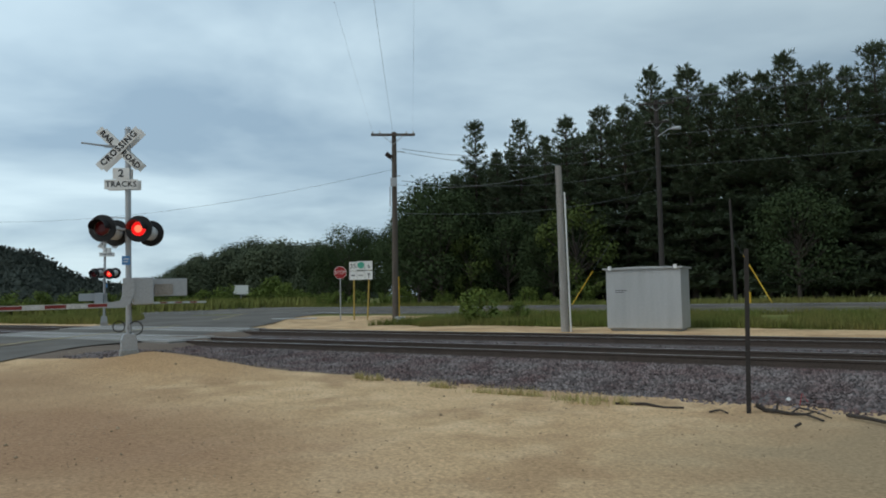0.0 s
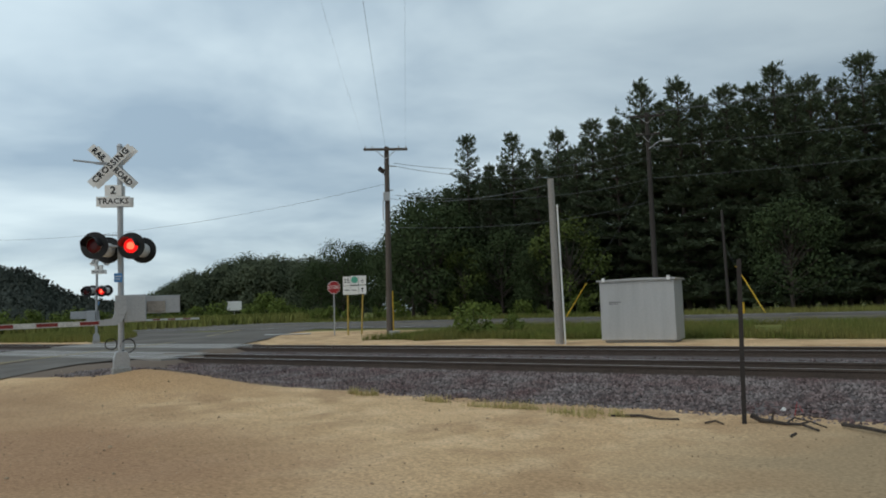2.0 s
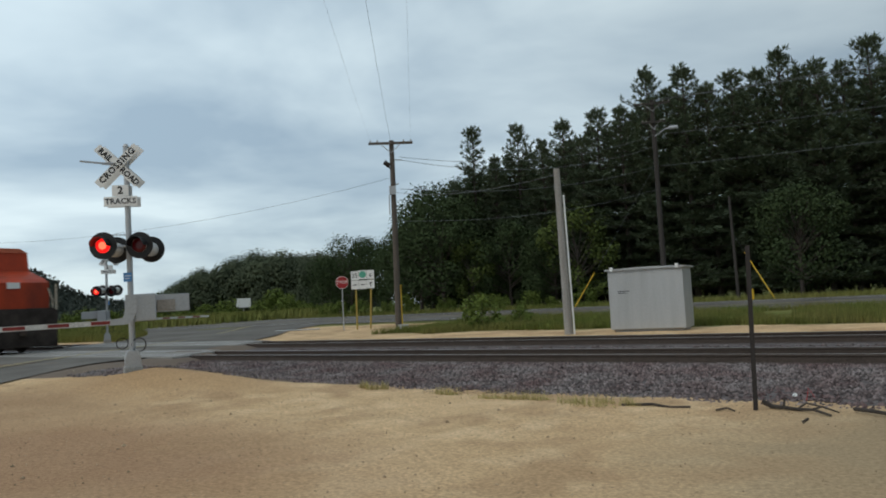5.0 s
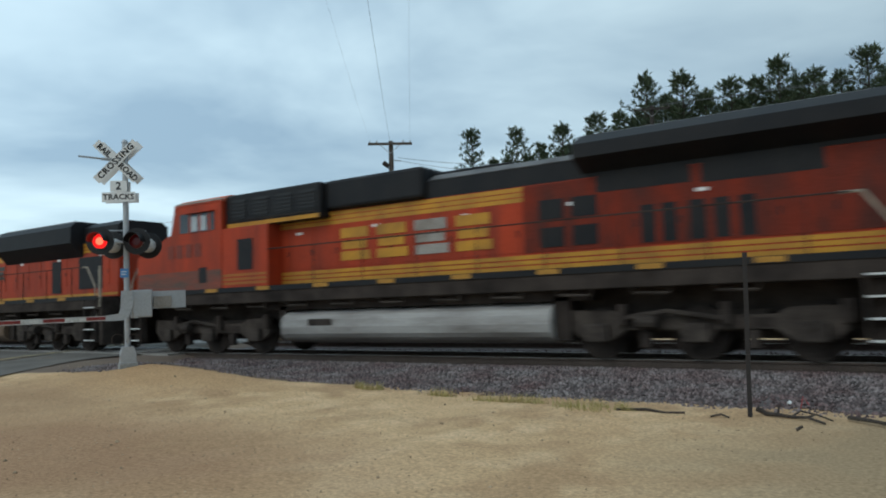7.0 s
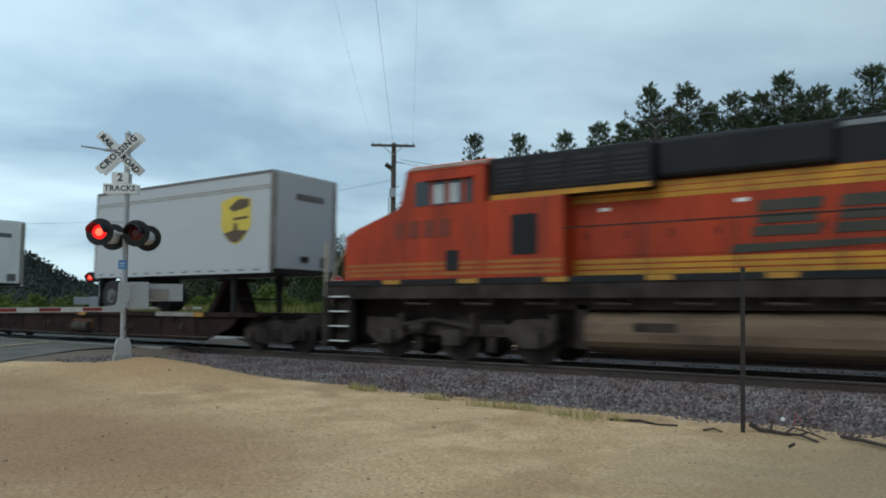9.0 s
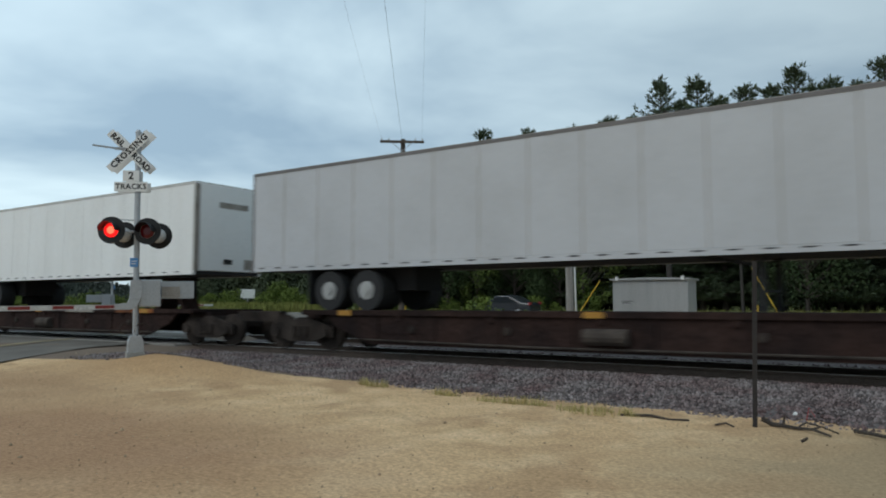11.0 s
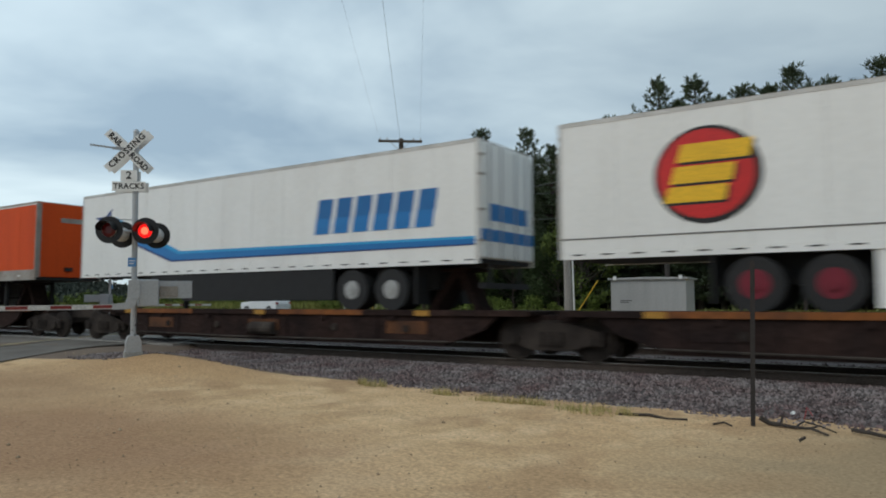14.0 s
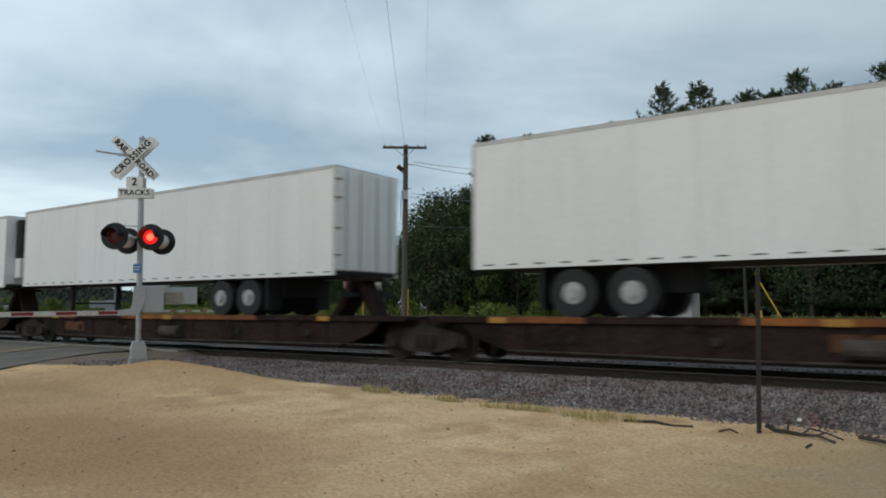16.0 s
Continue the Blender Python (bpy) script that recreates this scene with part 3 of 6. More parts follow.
# pebbles and clods on the sand
sv, sf = [], []
for _ in range(3000):
    x, y = rs.uniform(-19, 2), rs.uniform(2.2, 11)
    stone(x, y, ground_z(x, y) + 0.004, rs.uniform(0.004, 0.013) * (1 if rs.random() < 0.975 else 2.4))
tagged(raw("pebbles", sv, sf, mat("pebble", (0.46, 0.35, 0.23), 0.95, dark=(0.25, 0.17, 0.11), scale=2, mix=0.8, island=0.4, spec=0.05)), "scattered tan pebbles and clods", "pebbles", kind="stuff")


def rail_profile():
    return [(-0.07, 0), (0.07, 0), (0.07, 0.015), (0.012, 0.035), (0.012, 0.125), (0.036, 0.14), (0.036, 0.175), (-0.036, 0.175), (-0.036, 0.14), (-0.012, 0.125), (-0.012, 0.035), (-0.07, 0.015)]


def track(yc, name, label):
    tr = thing(name, label, "railway track", kind="structure")
    for off in (-0.755, 0.755):
        bm = bmesh.new()
        prism(bm, [(yc + off + a, ZR - 0.18 + b) for a, b in rail_profile()], -130, 45, "x")
        rail = part("rail", bm, RAILM, tr, "rusty steel rail")
        quick("rail_head", RAILTOP, rail, (-130, 45, yc + off - 0.03, yc + off + 0.03, ZR - 0.006, ZR), label="polished running surface")
    bm = bmesh.new()
    box(bm, -0.115, 0.115, -1.3, 1.3, 0, 0.17, bev=0.012)
    tie = part("tie", bm, TIE, tr)
    x = -40.0
    tie.location = (x, yc, ZR - 0.18 - 0.165)
    while x < 4:
        x += 0.5
        if -32.5 < x < -19.5:
            continue
        o = new("tie", tie.data)
        o.parent = tr
        o.location = (x + rs.uniform(-0.03, 0.03), yc + rs.uniform(-0.04, 0.04), ZR - 0.18 - 0.165)
        o.rotation_euler = (0, 0, rs.uniform(-0.02, 0.02))
    return tr


track(YT, "track_near", "steel rails on dark wooden ties in stone ballast")
track(YF, "track_far", "second pair of steel rails on dark wooden ties")

crossing = thing("crossing_surface", "pale concrete panels laid flush between the rails", "crossing panels", kind="structure")
panel_mesh = {}
PANELM = mat("crossing_panel", (0.29, 0.268, 0.24), 0.9, dark=(0.16, 0.153, 0.145), scale=1.2, mix=0.6, bump=0.2)
for yc in (YT, YF):
    for y0, y1 in ((yc - 1.45, yc - 0.84), (yc - 0.66, yc + 0.66), (yc + 0.84, yc + 1.45)):
        for i in range(5):
            k = round(y1 - y0, 2)
            if k not in panel_mesh:
                bm = bmesh.new()
                box(bm, 0.01, 2.43, 0, y1 - y0, -0.14, 0, bev=0.01)
                ob = part("panel", bm, PANELM, crossing)
                panel_mesh[k] = ob.data
            else:
                ob = new("panel", panel_mesh[k])
                ob.parent = crossing
            ob.location = (road_x((y0 + y1) / 2) - 6.1 + 2.44 * i, y0, ZR - 0.004 + 0.002)

# ---- equipment hut ----
hut = thing("equipment_hut", "plain silver aluminium signal equipment hut on sand", "equipment hut", at=pose(-9.1, 23.75, 0.25, 0, 0, 4))
bm = bmesh.new(); box(bm, 0, 2.5, 0, 1.35, 0.08, 2.10, bev=0.02)
part("body", bm, ALUHUT, hut)
bm = bmesh.new()
prism(bm, [(-0.08, 2.08), (2.58, 2.08), (2.58, 2.13), (1.25, 2.16), (-0.08, 2.13)], -0.10, 1.45, "y")
part("roof", bm, ALUHUT, hut, "overhanging sheet metal roof")
quick("base", CONC, hut, (0.1, 2.4, 0.1, 1.25, 0.0, 0.08))
for x in (0.12, 2.3):
    quick("lifting_lug", WHITE, hut, (x, x + 0.1, -0.13, -0.05, 2.06, 2.2))
quick("notice", BLACK, hut, (0.32, 0.72, -0.006, 0.0, 1.36, 1.38), (0.32, 0.62, -0.006, 0.0, 1.30, 1.32), label="small unreadable stencil")
for i in range(1, 9):
    quick("seam", ALUHUT, hut, (i * 2.5 / 9 - 0.008, i * 2.5 / 9 + 0.008, -0.004, 0.002, 0.1, 2.06))


# ---- crossing signal ----
def board(parent, name, w, h, m, material=WHITE):
    bm = bmesh.new(); box(bm, -w / 2, w / 2, -h / 2, h / 2, -0.004, 0.004)
    ob = part(name, bm, material, parent)
    ob.matrix_basis = m
    return ob


FACE = pose(0, 0, 0, 90, 0, 0)
DISCS = []


def flasher(sig, x, y, z, flip, side):
    """One lamp head: black background disc, hood and a turning two-faced lens."""
    h = new("flasher")
    h.parent = sig
    h.matrix_basis = pose(x, y, z, 0, 0, 152 if flip else -28)
    bm = bmesh.new()
    cyl(bm, (0, 0.0, 0), (0, 0.02, 0), 0.30, 32)
    bmesh.ops.delete(bm, geom=[f for f in bm.faces if len(f.verts) > 4], context="FACES_ONLY")
    n = 32
    for s_, yy in ((1, 0.0), (-1, 0.02)):
        a = [bm.verts.new((0.30 * math.cos(i * 6.2832 / n), yy, 0.30 * math.sin(i * 6.2832 / n))) for i in range(n)]
        b = [bm.verts.new((0.16 * math.cos(i * 6.2832 / n), yy, 0.16 * math.sin(i * 6.2832 / n))) for i in range(n)]
        for i in range(n):
            bm.faces.new((a[i], a[(i + 1) % n], b[(i + 1) % n], b[i]))
    part("background", bm, BLACK, h, "round black background plate")
    bm = bmesh.new()
    n = 24
    for ya, yb, ra, rb in ((-0.02, 0.20, 0.165, 0.165), (0.20, 0.32, 0.165, 0.10)):
        a = [bm.verts.new((ra * math.cos(i * 6.2832 / n), ya, ra * math.sin(i * 6.2832 / n))) for i in range(n)]
        b = [bm.verts.new((rb * math.cos(i * 6.2832 / n), yb, rb * math.sin(i * 6.2832 / n))) for i in range(n)]
        for i in range(n):
            bm.faces.new((a[i], a[(i + 1) % n], b[(i + 1) % n], b[i]))
    bm.faces.new(b)
    part("housing", bm, HOUSING, h, "grey lamp housing")
    bm = bmesh.new()
    pts = [i * 3.34 / 16 - 0.1 for i in range(17)]
    a = [bm.verts.new((0.175 * math.cos(q), -0.30 + 0.16 * max(0.0, -math.sin(q) + 0.2), 0.175 * math.sin(q))) for q in pts]
    b = [bm.verts.new((0.175 * math.cos(q), 0.0, 0.175 * math.sin(q))) for q in pts]
    for i in range(16):
        bm.faces.new((a[i], a[i + 1], b[i + 1], b[i]))
    ob = part("hood", bm, BLACK, h, "black visor over the lamp")
    md = ob.modifiers.new("thick", "SOLIDIFY"); md.thickness = 0.006
    bm = bmesh.new()
    n = 24
    rings = []
    for r_, y_ in ((0.160, -0.002), (0.085, -0.03), (0.160, 0.002), (0.085, 0.03)):
        rings.append([bm.verts.new((r_ * math.cos(i * 6.2832 / n), y_, r_ * math.sin(i * 6.2832 / n))) for i in range(n)])
    for i in range(n):
        j = (i + 1) % n
        bm.faces.new((rings[0][i], rings[0][j], rings[1][j], rings[1][i])).material_index = 0
        bm.faces.new((rings[2][j], rings[2][i], rings[3][i], rings[3][j])).material_index = 1
        bm.faces.new((rings[0][j], rings[0][i], rings[2][i], rings[2][j])).material_index = 1
    bm.faces.new(rings[1]).material_index = 2
    bm.faces.new(rings[3][::-1]).material_index = 1
    lens = part("lens", bm, LIT, h, "red warning lens")
    lens.data.materials.append(LENSDARK); lens.data.materials.append(LITHOT)
    lens.location = (0, 0.0, 0)
    DISCS.append((lens, side))
    return h


def tube_ring(bm, centre, r, thick, axis="y"):
    pts = []
    for i in range(17):
        a = i * 6.2832 / 16
        pts.append((centre[0] + r * math.cos(a), centre[1], centre[2] + r * math.sin(a)))
    tube(bm, pts, thick, 5)


def crossing_signal(at, label, arm_len, sides="LR"):
    """Mast with crossbuck, lamps and a lowered gate; local -y faces the traffic."""
    sg = thing("crossing_signal", label, "crossing signal", "crossing signals", at=at)
    bm = bmesh.new()
    box(bm, -0.19, 0.19, -0.17, 0.17, -0.4, 0.03, bev=0.02)
    part("foundation", bm, CONC, sg, "concrete foundation block")
    bm = bmesh.new()
    prism(bm, [(-0.16, 0.03), (0.16, 0.03), (0.16, 0.24), (0.11, 0.38), (-0.11, 0.38), (-0.16, 0.24)], -0.15, 0.15, "y")
    part("base_casting", bm, ALU, sg, "cast metal mast base")
    bm = bmesh.new(); cyl(bm, (0, 0, 0.2), (0, 0, 5.0), 0.063, 20)
    part("mast", bm, ALU, sg)
    bm = bmesh.new(); cyl(bm, (0, 0, 5.0), (0, 0, 5.06), 0.075, 16, 0.04)
    part("mast_cap", bm, ALU, sg)
    # crossbuck
    yaw = pose(0, 0, 0, 0, 0, -22)
    for ang, texts in ((-45, (("RAIL", -0.355), ("ROAD", 0.36))), (45, (("CROSSING", 0.0),))):
        for nm, ox, oy, turn in (("crossbuck_blade", -0.165, -0.10, 0), ("rear_crossbuck_blade", -0.13, 0.10, 180)):
            fwd = 0.012 if ang > 0 else 0
            b = board(sg, nm, 1.22, 0.195, yaw @ pose(ox, oy + (fwd if turn else -fwd), 4.55, 90, 0, turn) @ pose(0, 0, 0, 0, 0, ang))
            for text, tx in texts:
                words("lettering", text, 0.195 if tx == 0 else 0.18, BLACK, b, pose(tx, 0, 0.006), "", 0.007, 1.14 if tx == 0 else 1.0)
    for ox, oy, turn in ((-0.12, -0.10, 0), (-0.10, 0.10, 180)):
        b = board(sg, "count_plate", 0.36, 0.25, yaw @ pose(ox, oy, 3.98, 90, 0, turn))
        words("lettering", "2", 0.24, BLACK, b, pose(0, 0, 0.006), "", 0.006)
        b = board(sg, "tracks_plate", 0.72, 0.22, yaw @ pose(ox, oy, 3.735, 90, 0, turn))
        words("lettering", "TRACKS", 0.175, BLACK, b, pose(0, 0, 0.006), "", 0.004, 1.05)
    # side arm of the bell bracket
    bm = bmesh.new(); tube(bm, [(0, 0, 4.62), (-0.5, 0.0, 4.60), (-0.95, 0.0, 4.63)], 0.022, 6); tube(bm, [(0, 0, 4.56), (-0.5, 0, 4.58)], 0.018, 6)
    part("bracket_arm", bm, ALU, sg, "thin metal bracket arm")
    # lamps
    bm = bmesh.new(); tube(bm, [(-0.42, 0.0, 2.72), (0.42, 0.0, 2.72)], 0.03, 8); tube(bm, [(-0.42, 0, 2.98), (0.42, 0, 2.98)], 0.012, 6)
    part("lamp_crossarm", bm, ALU, sg)
    for x, side in ((-0.37, sides[0]), (0.37, sides[1])):
        flasher(sg, x - 0.18, -0.24, 2.72, False, side)
        flasher(sg, x + 0.14, 0.26, 2.66, True, side)
    q = board(sg, "blue_plate", 0.17, 0.2, pose(-0.06, -0.09, 2.02, 90, 0, 0), BLUE)
    tagged(q, "small blue notice plate")
    each("lettering_bar", WHITE, q, (-0.06, 0.06, 0.02, 0.04, 0.004, 0.007), (-0.06, 0.04, -0.04, -0.02, 0.004, 0.007))
    # gate mechanism and arm
    quick("gate_mechanism", ALU, sg, (0.06, 0.50, -0.24, 0.34, 1.02, 1.63), bev=0.025, label="grey gate motor box")
    bm = bmesh.new()
    prism(bm, [(-0.14, 1.62), (0.08, 1.62), (0.10, 1.30), (0.0, 1.05), (-0.12, 0.97), (-0.46, 0.97), (-0.46, 1.09), (-0.2, 1.12), (-0.16, 1.22)], -0.30, -0.22, "y")
    part("arm_bracket", bm, ALU, sg, "curved cast arm bracket")
    quick("counterweight", ALU, sg, (0.50, 1.26, 0.02, 0.06, 1.20, 1.60), bev=0.008, label="flat grey counterweight plate")
    quick("counterweight_slab", TRIM, sg, (0.54, 0.94, -0.03, 0.02, 1.24, 1.48), bev=0.008, label="dark inner counterweight")
    each("counterweight_bar", ALU, sg, (0.0, 0.6, -0.02, 0.02, 1.42, 1.48))
    arm = quick("gate_arm", ARMW, sg, (-arm_len, -0.40, -0.285, -0.25, 0.98, 1.085), label="lowered white gate arm")
    x, i = -0.44, 0
    while x > -arm_len + 0.4:
        if i % 2 == 0:
            quick("red_stripe", GATERED, arm, (x - 0.4, x, -0.289, -0.246, 1.0, 1.07))
        x -= 0.405
        i += 1
    for c_, r_, k_ in (((0.13, -0.05, 0.50), 0.15, 0.013), ((-0.2, 0.05, 0.55), 0.12, 0.012)):
        bm = bmesh.new()
        tube_ring(bm, c_, r_, k_)
        part("cable_loop", bm, GRIME, sg, "looped dark cable conduit")
    return sg


# mast axes: local -y looks at the camera's side of the road
SIG = crossing_signal(pose(-14.85, 9.57, 0.45, 0, 0, 63) @ pose(0, 0, 0, 0, -0.8, 0), "silver railroad crossing signal with lowered gate and red lamps", 5.2)
SIGF = crossing_signal(pose(-37.4, 22.6, 0.42, 0, 0, 240), "silver crossing signal across the tracks with red lamps", 5.4, "RL")

# ---- signs ----
stop = thing("stop_sign", "red octagonal stop sign on a steel post", "road sign", at=pose(-27.1, 30.3, 0.40, 0, 0, 42))
quick("post", ALU, stop, (-0.03, 0.03, 0.0, 0.04, -0.1, 2.8))
bm = bmesh.new(); prism(bm, [(0.37 * math.cos(radians(22.5 + 45 * i)), 2.55 + 0.37 * math.sin(radians(22.5 + 45 * i))) for i in range(8)], -0.012, -0.006, "y")
part("rim", bm, WHITE, stop, "white rim")
bm = bmesh.new(); prism(bm, [(0.35 * math.cos(radians(22.5 + 45 * i)), 2.55 + 0.35 * math.sin(radians(22.5 + 45 * i))) for i in range(8)], -0.020, -0.013, "y")
face = part("face", bm, RED, stop)
words("lettering", "STOP", 0.26, WHITE, face, pose(0, -0.024, 2.55, 90, 0, 0))

route = thing("route_sign", "white route marker panels on yellow-brown wooden posts", "road sign", at=pose(-26.0, 30.75, 0.40, 0, 0, 40))
for x, le in ((-0.38, 0), (0.48, 0.12)):
    bm = bmesh.new(); cyl(bm, (x - le, 0.05, -0.1), (x + 0.02, 0.05, 3.0), 0.045, 8)
    part("post", bm, mat("yellow_post", (0.42, 0.30, 0.07), 0.8, scale=4), route)
for x0, x1, z0, z1 in ((-0.62, -0.20, 2.62, 3.12), (-0.19, 0.23, 2.66, 3.16), (0.24, 0.66, 2.66, 3.16), (-0.62, -0.20, 2.12, 2.60), (-0.19, 0.23, 2.12, 2.60), (0.24, 0.66, 2.14, 2.62)):
    quick("panel", WHITE, route, (x0, x1, -0.01, 0.0, z0, z1))
words("lettering", "35", 0.36, BLACK, route, pose(-0.41, -0.014, 2.87, 90, 0, 0))
words("lettering", "6", 0.3, BLACK, route, pose(0.45, -0.014, 2.86, 90, 0, 0))
bm = bmesh.new(); cyl(bm, (0.02, -0.016, 2.93), (0.02, -0.011, 2.93), 0.19, 20)
part("green_emblem", bm, GREEN, route, "round green emblem")
each("arrow", BLACK, route, (-0.52, -0.30, -0.014, -0.011, 2.34, 2.39), (-0.10, 0.14, -0.014, -0.011, 2.34, 2.38), (0.43, 0.47, -0.014, -0.011, 2.24, 2.5), (0.38, 0.52, -0.014, -0.011, 2.42, 2.47))

for nm, lab, x, y, z, w_, h_ in (("white_sign", "small white sign board on posts beside the road", -94.1, 80.8, 1.5, 2.3, 1.5), ("white_disc_sign", "small round white sign far along the road", -70, 78, 1.0, 0.7, 0.7)):
    sg = thing(nm, lab, "road sign", at=pose(x, y, z, 0, 0, 48))
    quick("board", WHITE, sg, (-w_ / 2, w_ / 2, -0.02, 0.02, 0.9, 0.9 + h_))
    quick("post", ALU, sg, (-0.05, 0.05, 0.02, 0.08, -1.0, 0.95))

# ---- poles and wires ----
def pole(name, label, at, h, r, material, arms=(), lean=(0, 0)):
    p = thing(name, label, "utility pole", at=at)
    bm = bmesh.new(); cyl(bm, (0, 0, -0.3), (lean[0], lean[1], h), r, 14, r * 0.72)
    part("pole", bm, material, p)
    for z, ln in arms:
        quick("crossarm", material, p, (-ln / 2, ln / 2, -r - 0.1, -r + 0.01, z - 0.06, z + 0.06))
        bm = bmesh.new()
        for s_ in (-1, 1):
            tube(bm, [(s_ * ln * 0.25, -r - 0.05, z), (0, -r, z - 0.5)], 0.018, 5)
        part("brace", bm, ALU, p)
        for k in (-0.46, -0.3, 0.3, 0.46):
            bm = bmesh.new(); cyl(bm, (ln * k, -r - 0.05, z + 0.05), (ln * k, -r - 0.05, z + 0.17), 0.04, 8, 0.025)
            part("insulator", bm, POLEGREY, p)
    return p


P1 = pole("utility_pole", "brown wooden utility pole with one crossarm", pose(-22.83, 29.75, 0.28, 0, 0, 38), 9.9, 0.17, POLEW, ((9.72, 2.3),), lean=(0.05, 0))
bm = bmesh.new(); cyl(bm, (-0.38, -0.12, 8.75), (-0.1, -0.05, 8.55), 0.13, 10)
part("lamp_head", bm, GRIME, P1, "dark cutout switch"); tube_b = bmesh.new(); tube(tube_b, [(-0.3, -0.1, 8.7), (0, 0, 8.3)], 0.03)
part("lamp_bracket", tube_b, GRIME, P1)
quick("meter_box", ALU, P1, (-0.17, 0.17, -0.3, -0.15, 7.0, 7.45), label="grey metal junction can")
for pts_ in ([(-0.19, -0.1, 7.0), (-0.2, -0.1, 6.0)], [(0.0, 0, 8.9), (0.55, 0, 8.85)], [(0.0, 0, 7.55), (0.35, 0, 7.6)]):
    bm = bmesh.new(); tube(bm, pts_, 0.03)
    part("bracket", bm, ALU, P1)
quick("guy_guard", YELLOW, P1, (0.16, 0.22, -0.03, 0.03, 0.2, 2.3), label="yellow plastic strip")
P2 = pole("cut_pole", "short bare weathered grey wooden pole", pose(-10.5, 23.4, 0.22, 0, 0, 25), 5.85, 0.15, POLEGREY, lean=(-0.09, 0))
bm = bmesh.new(); cyl(bm, (0.19, -0.05, -0.1), (0.1, -0.05, 4.9), 0.03, 8)
part("conduit", bm, WHITE, P2, "white conduit pipe")
P3 = pole("tall_utility_pole", "tall dark wooden utility pole before the pines", pose(-14.9, 49.5, 0.68, 0, 0, 20), 14.2, 0.2, POLEDARK, ((13.9, 2.4), (12.6, 1.6)))
bm = bmesh.new(); tube(bm, [(0, -0.1, 11.6), (0.7, -0.5, 12.0), (1.1, -0.7, 12.0)], 0.04); cyl(bm, (1.0, -0.65, 12.0), (1.5, -0.95, 11.95), 0.12, 8)
part("street_light", bm, ALU, P3, "grey street light on a bracket arm")
P4 = pole("thin_pole", "thin dark wooden pole at the wood's edge", pose(-10.3, 50.0, 0.68, 0, 0, 8), 6.9, 0.11, POLEDARK, lean=(-0.1, 0))


def wire(a, b, sag, r=0.012, n=24, label="thin dark overhead power wire"):
    bm = bmesh.new()
    pts = []
    for i in range(n + 1):
        k = i / n
        p = Vector(a).lerp(Vector(b), k)
        p.z -= sag * 4 * k * (1 - k)
        pts.append(p)
    tube(bm, pts, r, 4)
    o = part("wire", bm, WIRE, None)
    return tagged(o, label, "wire", "overhead wires")


c38, s38 = math.cos(radians(38)), math.sin(radians(38))
for k, q in ((-1.05, -1.15), (0.0, 0.0), (1.05, 1.15)):
    wire((-22.83 + k * c38, 29.75 + k * s38, 10.15), (9.0 + q * c38, -14.0 + q * s38, 10.4), 0.7, 0.0048 if k == 0 else 0.0022)
for z0, z1, sg in ((9.3, 12.4, 0.9), (9.15, 11.6, 1.0), (7.6, 10.2, 0.7), (5.9, 8.6, 0.6)):
    wire((-22.5, 30.0, z0), (-14.9, 49.4, z1), sg, 0.012)
for dx, z0, z1, sg in ((-1.0, 14.85, 15.5, 0.5), (0.0, 14.85, 15.2, 0.6), (1.0, 14.85, 14.9, 0.6), (0, 12.4, 13.0, 0.7), (0, 10.2, 10.8, 0.6)):
    wire((-14.9 + dx, 49.4, z0), (32 + dx, 53.0, z1), sg, 0.014)
wire((-22.83, 29.7, 8.2), (-70.0, 22.0, 9.0), 1.6, 0.008)
wire((-10.5, 23.4, 5.9), (-22.6, 29.8, 7.4), 0.35, 0.01)


def guy(a, b, k0, label):
    g = thing("guy_wire", label, "guy wire")
    bm = bmesh.new(); tube(bm, [a, b], 0.008, 4)
    part("cable", bm, WIRE, g)
    p, q = Vector(a), Vector(a).lerp(Vector(b), k0)
    bm = bmesh.new(); cyl(bm, p, q, 0.035, 8)
    part("guard", bm, YELLOW, g, "yellow plastic guard tube")


guy((-21.2, 48.4, 0.66), (-15.0, 49.4, 10.2), 0.26, "steel guy wire with a yellow guard")
guy((-7.9, 48.9, 0.66), (-10.25, 49.9, 4.9), 0.74, "steel guy wire with a long yellow guard")
bol = thing("bollard", "short yellow marker post beside the highway", "marker post", at=pose(-9.2, 48.6, 0.7))
bm = bmesh.new(); cyl(bm, (0, 0, -0.1), (0, 0, 0.75), 0.13, 12, 0.1)
part("post", bm, YELLOW, bol)

post = thing("steel_post", "thin dark steel fence post in the sand", "fence post", at=pose(-1.91, 9.73, 0.0, 0, 1.5, 10))
quick("flange", RUSTPOST, post, (-0.028, 0.028, -0.005, 0.003, -0.2, 2.08))
quick("rib", RUSTPOST, post, (-0.006, 0.006, 0.003, 0.035, -0.2, 2.06))


def branch(name, label, pts, r):
    g = tagged(new(name), label, "dead branch")
    bm = bmesh.new()
    for i in range(len(pts) - 1):
        cyl(bm, pts[i], pts[i + 1], r * (1 - 0.12 * i), 7, r * (1 - 0.12 * (i + 1)))
    part("stem", bm, TWIG, g)
    return g


